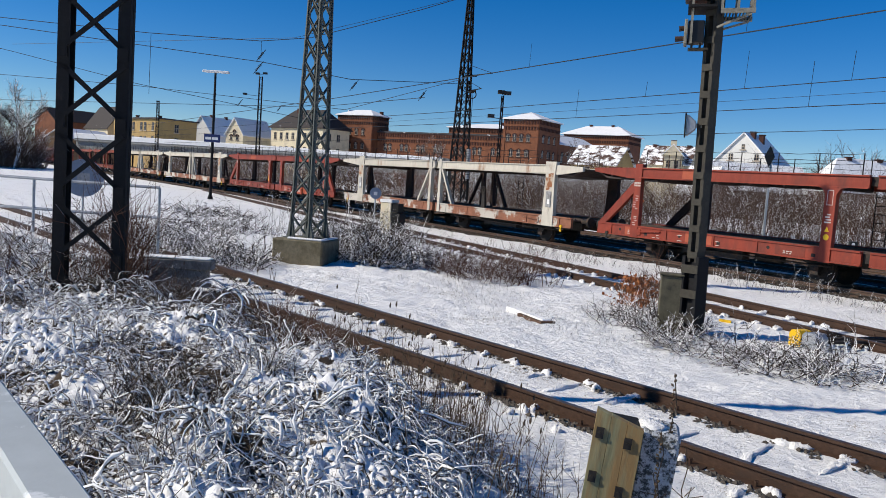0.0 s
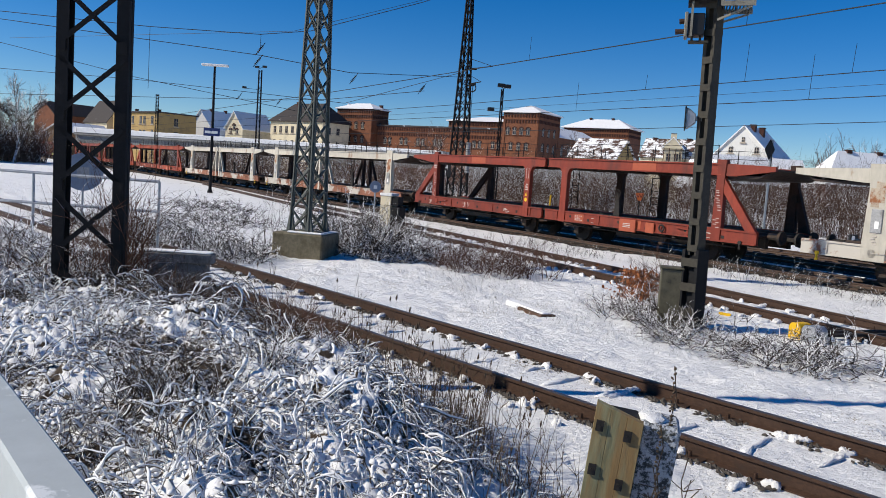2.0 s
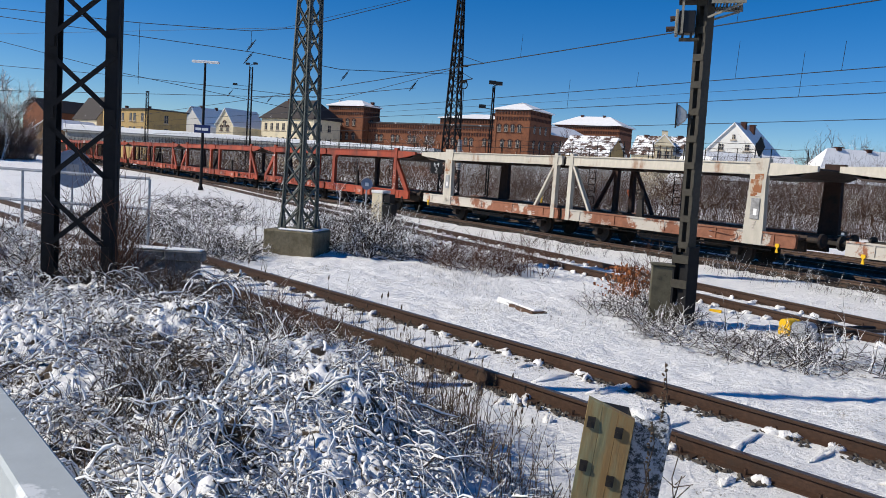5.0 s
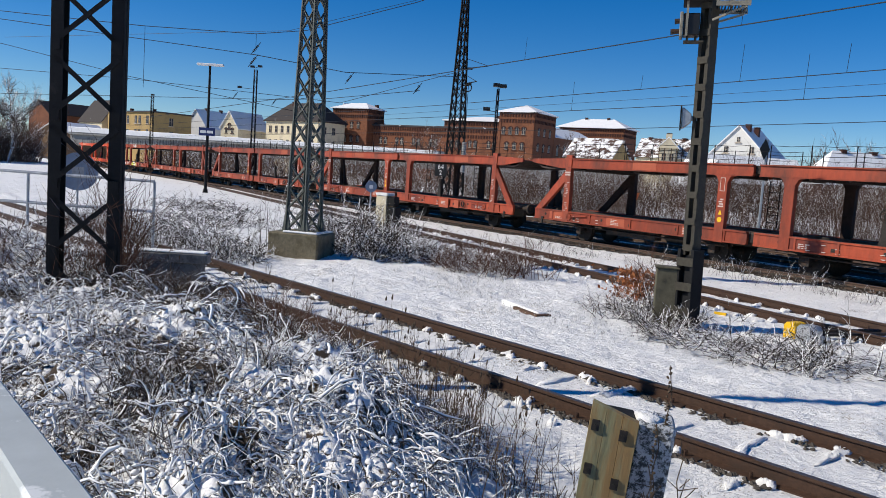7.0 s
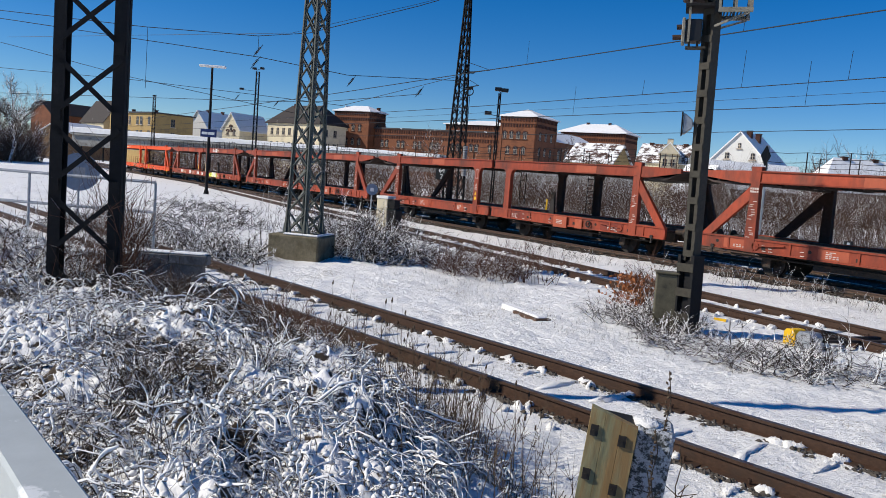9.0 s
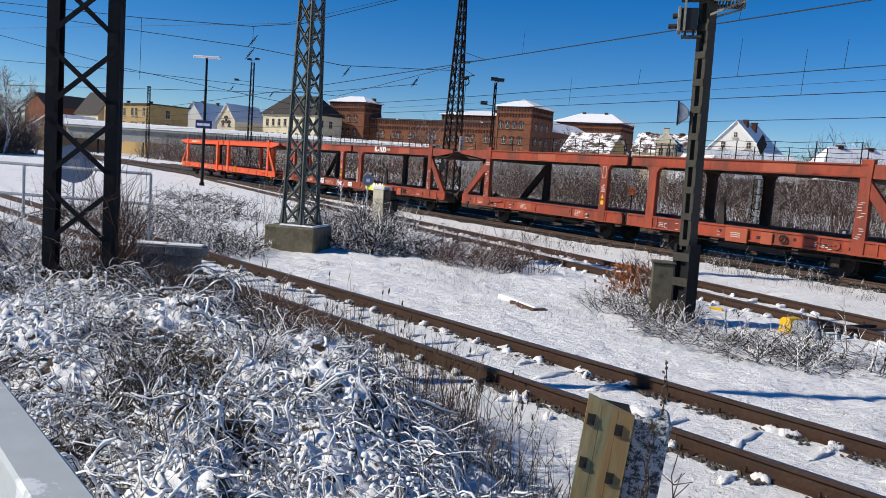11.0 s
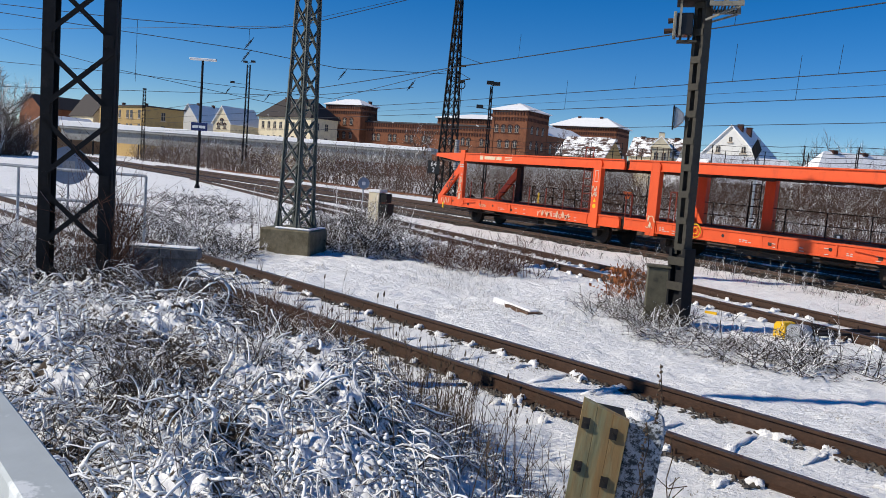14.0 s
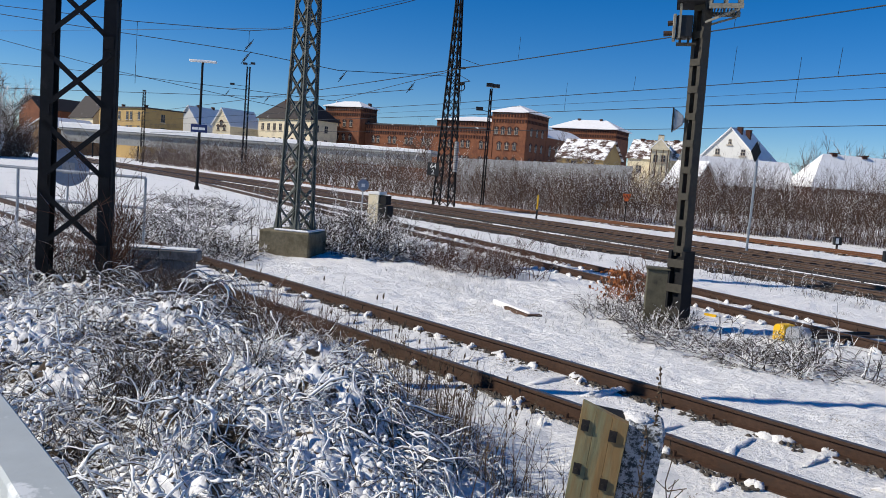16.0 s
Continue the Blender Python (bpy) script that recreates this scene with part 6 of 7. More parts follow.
# drop wires to the masts' insulators
for x, y, z0, z1 in ((-10.2, 40, 7.9, 8.62), (-15.8, 40, 5.6, 8.64), (-19.3, 45, 6.2, 8.7)):
    bm = bmesh.new()
    rod(bm, (x, y, z0), (x, y, z1), 0.012, 4)
    solo("dropper", bm, M_WIRE, Matrix(), "thin dropper hanging on the overhead line", "wire", "droppers")

# ---------- plants under frost ----------
M_TWIG = frosted("frosted_twigs", (0.036, 0.026, 0.020), 0.34, 0.45)
M_TWIGSNOW = frosted("snow_laden_twigs", (0.036, 0.027, 0.021), 0.255, 0.335)
M_TWIGRED = frosted("frosted_reddish_twigs", (0.075, 0.036, 0.023), 0.56, 0.70)
M_HEDGE = frosted("frosted_hedge_twigs", (0.085, 0.055, 0.042), 0.495, 0.56, 30.0)
M_BRAMBLE = frosted("bramble_stems", (0.055, 0.038, 0.025), 0.62, 0.80)
M_TREEFROST = frosted("frosted_tree_twigs", (0.07, 0.053, 0.043), 0.25, 0.40, 5.0)
M_STALK = surface("dry_brown_stalk", (0.075, 0.05, 0.03), 0.8, 20, 0.4)
M_LEAFDRY = surface("dry_orange_brown_leaf", (0.32, 0.11, 0.035), 0.8, 30, 0.4)
M_DARKGRASS = frosted("dead_grass_and_shade", (0.05, 0.036, 0.025), 0.64, 0.72, 22.0, (0.80, 0.80, 0.80), 0.5)
M_LITTER = frosted("snow_over_dead_grass", (0.06, 0.045, 0.032), 0.55, 0.60, 13.0, (0.84, 0.84, 0.84), 0.3)


class Tubes:
    """Collects thin tubes into one mesh."""

    def __init__(self):
        self.v, self.f = [], []

    def add(self, pts, radii, sides=3):
        base = len(self.v)
        k = len(pts)
        for i, (p, r) in enumerate(zip(pts, radii)):
            d = (pts[min(i + 1, k - 1)] - pts[max(i - 1, 0)])
            if d.length < 1e-6:
                d = Vector((0, 0, 1))
            d.normalize()
            ref = Vector((0, 0, 1)) if abs(d.z) < 0.8 else Vector((1, 0, 0))
            a = d.cross(ref).normalized()
            b = a.cross(d)
            for j in range(sides):
                t = 2 * math.pi * j / sides + 0.5
                q = p + a * (r * math.cos(t)) + b * (r * math.sin(t))
                self.v.append((q.x, q.y, q.z))
        for i in range(k - 1):
            for j in range(sides):
                a0, a1 = base + i * sides + j, base + i * sides + (j + 1) % sides
                self.f.append((a0, a1, a1 + sides, a0 + sides))

    def mesh(self, name, material, smooth=False):
        return raw_mesh(name, self.v, self.f, material, smooth)


def grow(tubes, rng, p, d, length, r, seg, droop, jitter, sides=3):
    """One stem; returns its points."""
    pts, rad = [p.copy()], [r]
    d = d.normalized()
    for i in range(seg):
        d = (d + Vector((rng.gauss(0, jitter), rng.gauss(0, jitter), rng.gauss(0, jitter) - droop))).normalized()
        p = p + d * (length / seg)
        pts.append(p.copy())
        rad.append(r * (1 - 0.75 * (i + 1) / seg))
    tubes.add(pts, rad, sides)
    return pts


def shrub_stems(tubes, rng, base, height, spread, r, twigs=5, droop=0.05, lean=Vector((0, 0, 0))):
    d = Vector((rng.gauss(0, spread), rng.gauss(0, spread), 1)) + lean
    pts = grow(tubes, rng, base, d, height * rng.uniform(0.6, 1.15), r, 4, droop * rng.random(), 0.13)
    for _ in range(twigs):
        i = rng.randint(1, 3)
        q = pts[i].lerp(pts[i + 1], rng.random())
        dd = (pts[i + 1] - pts[i]).normalized() + Vector((rng.gauss(0, 0.7), rng.gauss(0, 0.7), rng.gauss(0.15, 0.4)))
        grow(tubes, rng, q, dd, height * rng.uniform(0.18, 0.45), r * 0.6, 2, droop * 0.6, 0.2)


def shrub(name, s, n, rs, rn, height, stems, material, label, seed, r=0.008, spread=0.5, twigs=5, droop=0.12, category="bush", z=None):
    rng = random.Random(seed)
    tb = Tubes()
    for _ in range(stems):
        a, q = rng.random() * 6.283, math.sqrt(rng.random())
        ds, dn = rs * q * math.cos(a), rn * q * math.sin(a)
        c = yard(s + ds, n + dn, (ground_z(s + ds, n + dn) if z is None else z) - 0.03)
        shrub_stems(tb, rng, c, height * (1.1 - 0.5 * q), spread, r, twigs, droop)
    return tagged(new(name, tb.mesh(name, material)), label, category)


FR = "low frosted bramble thicket with snow on its arching stems"
shrub("bramble_bush", -21.8, 6.3, 3.2, 1.7, 1.15, 430, M_TWIGSNOW, FR, 1, 0.016, 1.2, 6, 0.35)
shrub("bramble_bush", -18.9, 6.2, 1.2, 1.0, 0.85, 170, M_TWIGSNOW, FR, 21, 0.013, 0.7, 6, 0.35)
shrub("bramble_bush", -26.5, 5.0, 2.4, 2.0, 1.3, 220, M_TWIGSNOW, FR, 22, 0.014, 0.75, 6, 0.35)
shrub("bramble_bush", -30.0, 9.2, 3.2, 2.0, 1.0, 250, M_TWIGSNOW, FR, 24, 0.016, 1.2, 6, 0.35)
shrub("bramble_bush", -38.0, 11.5, 4.0, 2.4, 0.9, 250, M_TWIGSNOW, FR, 25, 0.018, 1.2, 5, 0.35)
shrub("bare_bush", -20.3, 11.2, 2.4, 1.7, 1.5, 460, M_TWIG, "bare grey bush with frosted twigs behind the mast", 2, 0.013, 1.2, 7, 0.3)
shrub("bare_bush", -25.0, 13.0, 2.4, 1.5, 1.7, 260, M_TWIG, "tall loose bare bush beside the relay cabinet", 3, 0.014, 0.8, 7, 0.22)
shrub("bare_bush", -21.0, 8.4, 0.8, 0.6, 2.3, 24, M_TWIG, "thin upright frosted saplings by the mast block", 4, 0.009, 0.15, 7, 0.02)
shrub("bare_bush", -16.6, 12.3, 1.7, 1.2, 1.15, 320, M_TWIGRED, "brownish bare bush in the snow between the tracks", 5, 0.009, 0.85, 7, 0.18)
shrub("bare_bush", -15.0, 12.9, 0.7, 0.6, 1.35, 26, M_TWIGRED, "tall thin bare shrub between the tracks", 6, 0.008, 0.25, 8, 0.04)
shrub("bare_bush", -9.9, 11.4, 1.2, 0.9, 0.8, 200, M_TWIG, "bare bush at the foot of the signal mast", 7, 0.008, 0.9, 6, 0.2)
shrub("bare_bush", -10.6, 12.4, 0.7, 0.4, 1.35, 22, M_TWIGRED, "tall bare shrub against the signal mast", 8, 0.008, 0.2, 8, 0.03)
shrub("snowy_brushwood", -7.6, 10.7, 1.9, 0.75, 0.75, 420, M_TWIG, "flattened brushwood dusted with snow", 9, 0.009, 1.7, 7, 0.3)
shrub("snowy_brushwood", -6.4, 11.6, 1.3, 0.6, 0.8, 150, M_TWIG, "loose dark brushwood near the switch drive", 10, 0.009, 1.4, 6, 0.25)
shrub("dry_weeds", -13.4, 20.0, 2.6, 0.7, 0.9, 80, M_TWIG, "dry frosted weeds beside the main track", 11, 0.005, 0.22, 5, 0.03)
shrub("dry_weeds", -9.0, 19.6, 2.6, 0.7, 0.5, 110, M_TWIG, "short frosted weeds beside the main track", 12, 0.005, 0.35, 4, 0.08)
shrub("dry_weeds", -20.5, 18.9, 3.2, 0.6, 0.5, 120, M_TWIG, "sparse frosted weeds between the tracks", 13, 0.005, 0.3, 4, 0.05)
shrub("dry_weeds", -10.5, 9.6, 3.0, 0.9, 0.16, 420, M_TWIG, "grass tips standing out of the snow", 14, 0.003, 0.5, 2, 0.1)
shrub("dry_weeds", -14.6, 10.3, 2.2, 1.2, 0.22, 380, M_TWIG, "frosted grass tips beside the duct cover", 15, 0.003, 0.5, 2, 0.1)
shrub("climbing_shrub", -9.35, 1.95, 0.28, 0.22, 1.7, 42, M_TWIGRED, "leafless reddish shrub growing up the gantry mast", 16, 0.006, 0.12, 9, 0.02)
shrub("bare_bush", -10.6, 1.6, 1.3, 1.3, 1.3, 75, M_TWIGRED, "loose bare bush around the gantry mast", 17, 0.006, 0.5, 7, 0.08)
shrub("bramble_bush", -11.2, 0.9, 1.9, 1.0, 1.15, 90, M_TWIGSNOW, FR, 23, 0.010, 0.9, 7, 0.25)
shrub("bare_bush", -11.3, 2.8, 0.9, 0.4, 0.85, 110, M_TWIGRED, "dark bare stems in front of the concrete wall", 18, 0.006, 0.3, 6, 0.06)

shrub("bare_thicket", -9.6, 3.0, 1.5, 0.75, 0.75, 360, M_TWIGRED, "dense dark leafless stems on the shaded bank", 19, 0.005, 0.35, 7, 0.06)
shrub("bare_thicket", -7.6, 3.1, 1.5, 0.6, 0.6, 260, M_TWIGRED, "dark leafless stems thinning out beside the siding", 20, 0.004, 0.35, 6, 0.06)
TUFT = "loose tuft of tall bare stems standing out of the snow"
for s, n, rs, h, count, seed in ((-4.75, 1.1, 0.24, 0.55, 60, 71), (-3.8, 1.0, 0.18, 0.42, 40, 72), (-5.3, 2.1, 0.25, 0.5, 50, 74)):
    shrub("grass_tuft", s, n, rs, rs, h, count, M_TWIG, TUFT, seed, 0.005, 0.5, 4, 0.2, "grass", ground_z(s, n) + 0.12)
# orange-brown leaves still on one bush
rng = random.Random(31)
V, F = [], []
for _ in range(560):
    c = yard(-11.5 + rng.gauss(0, 0.25), 12.7 + rng.gauss(0, 0.22), rng.uniform(-0.1, 0.55))
    a, b = Vector((rng.gauss(0, 1), rng.gauss(0, 1), rng.gauss(0, 1))).normalized(), Vector((rng.gauss(0, 1), rng.gauss(0, 1), rng.gauss(0, 1))).normalized()
    k, r = len(V), rng.uniform(0.035, 0.075)
    V += [tuple(c + a * r), tuple(c + b * r * 0.5), tuple(c - a * r), tuple(c - b * r * 0.5 + Vector((0, 0, 0.01)))]
    F.append((k, k + 1, k + 2, k + 3))
t = thing("leafy_shrub", Matrix(), "small shrub holding dry orange-brown leaves", "bush")
tb = Tubes()
for _ in range(26):
    shrub_stems(tb, rng, yard(-11.6 + rng.gauss(0, 0.15), 13.1 + rng.gauss(0, 0.12), -0.2), 1.0, 0.25, 0.007, 5, 0.05)
part("stem", tb.mesh("stem", M_TWIGRED), None, t)
tagged(part("leaves", raw_mesh("leaves", V, F, M_LEAFDRY), None, t), kind="stuff")

# ---------- the overgrown bank ----------


def bank_edge(s):
    return siding_n(s) - 2.0 - 1.5 * smooth(-6.5, -3.0, s) - 0.6 * (1 - smooth(-9.0, -5.5, s)) + 0.22 * math.sin(s * 1.3) + 0.15 * math.sin(s * 3.1 + 1)




def mound(s, n):
    """Uneven snow over the growth of the bank."""
    k = smooth(0.0, 1.8, bank_edge(s) - n)
    return k * (0.02 + 0.42 * abs(noise.noise((s * 0.75, n * 0.75, 21))) + 0.035 * noise.noise((s * 14, n * 14, 2)) + 0.09 * noise.noise((s * 3.3, n * 3.3, 4)) + 0.05 * noise.noise((s * 8, n * 8, 9)))


def ridge(s, n):
    """Two humps along the bank that fall off steeply towards the siding."""
    out = 0.0
    for n0, slope, s0, s1, high, back in ((1.06, -0.166, -6.6, -2.6, 0.13, 1.1), (2.25, -0.12, -10.5, -6.2, 0.08, 0.8)):
        c = n0 + slope * (s - (-3.28 if n0 < 2 else -7.0)) + 0.16 * noise.noise((s * 1.3, 5, n0)) + 0.07 * noise.noise((s * 4.0, 8, n0))
        k = smooth(s0, s0 + 0.9, s) * (1 - smooth(s1 - 0.7, s1, s)) * (1 + 0.4 * noise.noise((s * 1.1, 2, n0)))
        out += high * k * smooth(c - back, c, n) * (1 - smooth(c, c + 0.24, n))
    return out


rng = random.Random(77)
stems, ridges = Tubes(), Tubes()
M_RIDGE = frosted("snow_on_stems", (0.07, 0.05, 0.034), 0.10, 0.26, 30.0, (0.84, 0.838, 0.83))
FALL = (SN * 0.75 + SU * 0.55)


def arch(s, n, d, length, r, load, droop, seg=6):
    """A stem that arches over, with a broken ridge of snow along it."""
    low = ground_z(s, n) + ridge(s, n) + 0.02
    p = yard(s, n, low - 0.03 + 0.6 * mound(s, n))
    d = d.normalized()
    pts = [p.copy()]
    for i in range(seg):
        d = (d + Vector((rng.gauss(0, 0.27), rng.gauss(0, 0.27), rng.gauss(0, 0.2) - droop))).normalized()
        p = p + d * (length / seg)
        if p.z < low - 0.25:
            break
        pts.append(p.copy())
    if len(pts) < 3:
        return
    k = len(pts)
    if not load or rng.random() < 0.5:
        stems.add(pts, [r * (1 - 0.6 * i / k) for i in range(k)], 3)
    if load:
        i0 = rng.randint(0, max(0, k - 4))
        run = pts[i0:]
        ridges.add([q + Vector((0, 0, r + load * 0.3)) for q in run], [load * rng.choice((0.3, 0.6, 0.9, 1.2, 1.6)) for _ in run[:-1]] + [load * 0.3], 4)
        for _ in range(rng.randint(0, 2)):
            i = rng.randint(1, k - 2)
            q, a = pts[i] + Vector((0, 0, r + load * 0.6)), (pts[i + 1] - pts[i - 1]).normalized()
            big = load * rng.uniform(1.2, 2.4)
            ridges.add([q - a * big * 1.6, q - a * big * 0.7, q + a * big * 0.5, q + a * big * 1.5], [big * 0.25, big * rng.uniform(0.7, 1.0), big * rng.uniform(0.6, 1.0), big * 0.2], 4)
    if rng.random() < 0.5:
        i = rng.randint(1, k - 2)
        dd = (pts[i + 1] - pts[i]).normalized() + Vector((rng.gauss(0, 0.7), rng.gauss(0, 0.7), rng.gauss(0.15, 0.5)))
        tp = grow(stems, rng, pts[i], dd, length * rng.uniform(0.2, 0.5), r * 0.6, 3, 0.08, 0.25)
        if load and rng.random() < 0.6:
            ridges.add([q + Vector((0, 0, r)) for q in tp], [load * rng.uniform(0.3, 0.8) for _ in tp], 4)


def crest(s):
    """Where the top of the bank begins to fall off."""
    return siding_n(s) - 2.9 - 1.2 * smooth(-6.5, -3.0, s) - 1.1 * (1 - smooth(-9.0, -5.5, s)) - 1.5 * smooth(-8.0, -4.5, s)


def beads(pts, load, sides=6):
    """Snow that sits in fat, uneven clots along a strand."""
    k, out, v = len(pts), [], 0.8
    for i in range(k):
        v = 0.45 * v + 0.55 * rng.choice((0.45, 0.7, 0.9, 1.0, 1.2, 1.75))
        out.append(load * v * (0.5 if i == 0 else 0.35 if i == k - 1 else 1.0))
    ridges.add([q + Vector((0, 0, load * 0.5)) for q in pts], out, sides)


def clot(q, big, ax):
    """A rounded lump of snow caught on the twigs."""
    ridges.add([q - ax * big * 1.05, q - ax * big * 0.75, q, q + ax * big * 0.7, q + ax * big * 1.05],
               [big * 0.15, big * 0.7, big * rng.uniform(0.9, 1.1), big * rng.uniform(0.6, 0.85), big * 0.15], 7)


def tussock(s, n, radius, high, count, load, bare):
    """Long grass and twigs that have collapsed outwards under thick snow."""
    base = ground_z(s, n) + 0.5 * mound(s, n) + ridge(s, n)
    c = yard(s, n, 0)
    sides = 6 if s > -8 else 5
    comb = rng.random() * 6.283
    for _ in range(count):
        a = comb + rng.gauss(0, 1.1) if rng.random() < 0.55 else rng.random() * 6.283
        d = Vector((math.cos(a), math.sin(a), 0)) + FALL * rng.uniform(-0.1, 0.6)
        d = d / max(d.length, 0.3)
        side = Vector((-d.y, d.x, 0)) * rng.gauss(0, 0.7)
        reach, top = radius * rng.uniform(0.22, 0.72), high * rng.uniform(0.25, 1.05)
        p = c + Vector((math.cos(a + 1), math.sin(a + 1), 0)) * radius * 0.85 * math.sqrt(rng.random())
        w, ph = rng.uniform(0.0, 0.025), rng.random() * 6.283
        pts = []
        if rng.random() < 0.4:
            lift = rng.uniform(0.55, 0.9)
            for i in range(7):
                u = i / 6
                q = p + d * reach * u + side * reach * u * u + Vector((math.sin(6 * u + ph), math.cos(5 * u + ph), 0)) * w
                q.z = base + top * (lift + 0.95 * u - 1.75 * u * u) + rng.gauss(0, 0.006)
                pts.append(q)
        else:
            q = p.copy()
            q.z = base + top * rng.uniform(0.5, 1.0)
            v = d * rng.uniform(0.5, 1.0) + Vector((0, 0, rng.gauss(0.05, 0.5)))
            ln_ = rng.uniform(0.05, 0.26)
            for i in range(7):
                pts.append(q.copy())
                v = (v + Vector((rng.gauss(0, 0.30), rng.gauss(0, 0.30), rng.gauss(-0.10, 0.25)))).normalized()
                q = q + v * ln_ / 6
                q.z = max(q.z, base + 0.01)
        snowy = rng.random() < 0.80 - 0.70 * bare
        if snowy:
            fat = load * rng.choice((0.3, 0.4, 0.45, 0.55, 0.65, 0.75, 0.9, 1.1, 1.5))
            beads(pts, fat, sides)
            if rng.random() < 0.35:
                i = rng.randint(2, 5)
                clot(pts[i] + Vector((0, 0, fat * 0.6)), fat * rng.uniform(1.2, 1.8), d)
            if rng.random() < 0.5:
                i = rng.randint(1, 4)
                side_d = Vector((rng.gauss(0, 1), rng.gauss(0, 1), rng.uniform(-0.5, 0.5))).normalized()
                ln_ = rng.uniform(0.03, 0.08)
                beads([pts[i], pts[i] + side_d * ln_ * 0.5, pts[i] + side_d * ln_ - Vector((0, 0, 0.012))], fat * 0.7, 5)
        if not snowy or rng.random() < 0.25:
            r = rng.uniform(0.0015, 0.0032)
            stems.add([q - Vector((0, 0, 0.012)) for q in pts[::2]], [r] * 4, 3)
    for _ in range(count // 3):
        p = c + Vector((rng.gauss(0, 0.35), rng.gauss(0, 0.35), 0)) * radius
        p.z = base
        grow(stems, rng, p, Vector((rng.gauss(0, 0.45), rng.gauss(0, 0.45), 1)), high * rng.uniform(0.7, 1.7), rng.uniform(0.0015, 0.003), 4, 0.05, 0.2)
    for _ in range(int(count / 6 * (1 - bare))):
        a, u = rng.random() * 6.283, rng.random()
        q = c + Vector((math.cos(a), math.sin(a), 0)) * radius * 0.9 * u
        q.z = base + high * (0.95 - 0.7 * u * u) * rng.uniform(0.75, 1.0)
        clot(q, load * rng.uniform(1.3, 2.6), Vector((math.cos(a), math.sin(a), -0.6 * u)).normalized())


# growth bare of snow, at some spots dark in place of shade: (s, n, radius)
BARE_AND_SHADED = ((-6.0, 1.45, 0.55), (-9.9, 2.0, 1.0), (-8.3, 2.3, 1.0), (-4.6, 1.2, 0.42), (-5.3, 1.5, 0.45), (-3.9, 1.45, 0.28), (-4.0, 0.72, 0.26), (-5.6, 0.55, 0.35), (-6.9, 2.7, 0.6), (-5.2, 2.9, 0.3), (-8.9, 0.6, 0.4))


def bareness(s, n):
    return max(1 - smooth(0.5, 1.1, math.hypot(s - a, n - b) / c) for a, b, c in BARE_AND_SHADED)


placed, tries = [], 0
while tries < 9000 and len(placed) < 400:
    tries += 1
    s, n = rng.uniform(-15.0, -2.7), rng.uniform(-0.1, 4.6)
    e = bank_edge(s)
    if n > e - 0.1 or (s > -3.6 and n > 1.9) or n < -0.05 * s - 0.3:
        continue
    steep = s < -5.6 and n > crest(s) - 0.1
    radius = rng.uniform(0.22, 0.50) * (1.25 if s < -8 else 1.0) * (0.55 + 0.45 * smooth(0.0, 1.2, e - n))
    if steep:
        radius *= 0.5
    if any((s - a) ** 2 + (n - b) ** 2 < (0.42 * (radius + c)) ** 2 for a, b, c, _, _ in placed) or noise.noise((s * 0.9, n * 0.9, 31)) < -0.30:
        continue
    if steep and rng.random() < 0.85:
        continue
    fine = smooth(0.0, 1.3, e - n)
    high, bare = radius * rng.uniform(0.45, 0.85), bareness(s, n)
    placed.append((s, n, radius, high, bare))
    tussock(s, n, radius, high, int((44 + 130 * radius) * (1 + 0.5 * bare)), (0.0052 + 0.0030 * fine) * rng.uniform(0.75, 1.2) * (0.6 if steep else 1.0) * (1 - 0.10 * smooth(-6.0, -4.4, s)), bare)
# lumpy snow bedded over the collapsed grass
STEP = 0.03
gs, gn = [-16 + STEP * i for i in range(450)], [-0.9 + STEP * i for i in range(190)]
dome = {}
for a, b, c, high, bare in placed:
    c *= 1.05
    for i in range(int((a - c + 16) / STEP), int((a + c + 16) / STEP) + 1):
        for j in range(int((b - c + 0.9) / STEP), int((b + c + 0.9) / STEP) + 1):
            q = ((-16 + i * STEP - a) ** 2 + (-0.9 + j * STEP - b) ** 2) / (c * c)
            if q < 1:
                dome[i, j] = max(dome.get((i, j), 0.0), high * (1 - q) ** 0.8 * (0.92 - 0.75 * bare))
V, F, idx = [], [], {}
for i, s in enumerate(gs):
    for j, n in enumerate(gn):
        e = bank_edge(s) - n
        if e > 0 and (s < -3.0 or n < 2.0) and n > -0.05 * s - 0.75:
            h = dome.get((i, j), 0.0)
            k = smooth(0.0, 0.8, e) * (0.35 + 0.65 * min(1.0, h / 0.12))
            puff = 0.07 * abs(noise.noise((s * 5.5, n * 5.5, 41))) + 0.085 * abs(noise.noise((s * 11, n * 11, 43))) + 0.05 * noise.noise((s * 16, n * 16, 47)) - 0.045
            idx[i, j] = len(V)
            V.append(tuple(yard(s + 0.03 * noise.noise((s * 9, n * 9, 3)), n + 0.03 * noise.noise((s * 9, n * 9, 7)), ground_z(s, n) + 0.005 + 0.6 * mound(s, n) + ridge(s, n) + (0.66 - 0.22 * smooth(-5.4, -4.4, s)) * h + k * puff)))
for i in range(len(gs) - 1):
    for j in range(len(gn) - 1):
        q = [(i, j), (i + 1, j), (i + 1, j + 1), (i, j + 1)]
        if all(k in idx for k in q):
            F.append([idx[k] for k in q])
me = raw_mesh("bank_snow", V, F, M_LITTER, True)
me.materials.append(M_DARKGRASS)
at = list(idx)
for poly in me.polygons:
    i, j = at[poly.vertices[0]]
    # dark grass on the bare spots, also painting shade that lies on snow
    poly.material_index = 1 if bareness(gs[i], gn[j]) + 0.5 * noise.noise((gs[i] * 5, gn[j] * 5, 61)) > 0.42 else 0
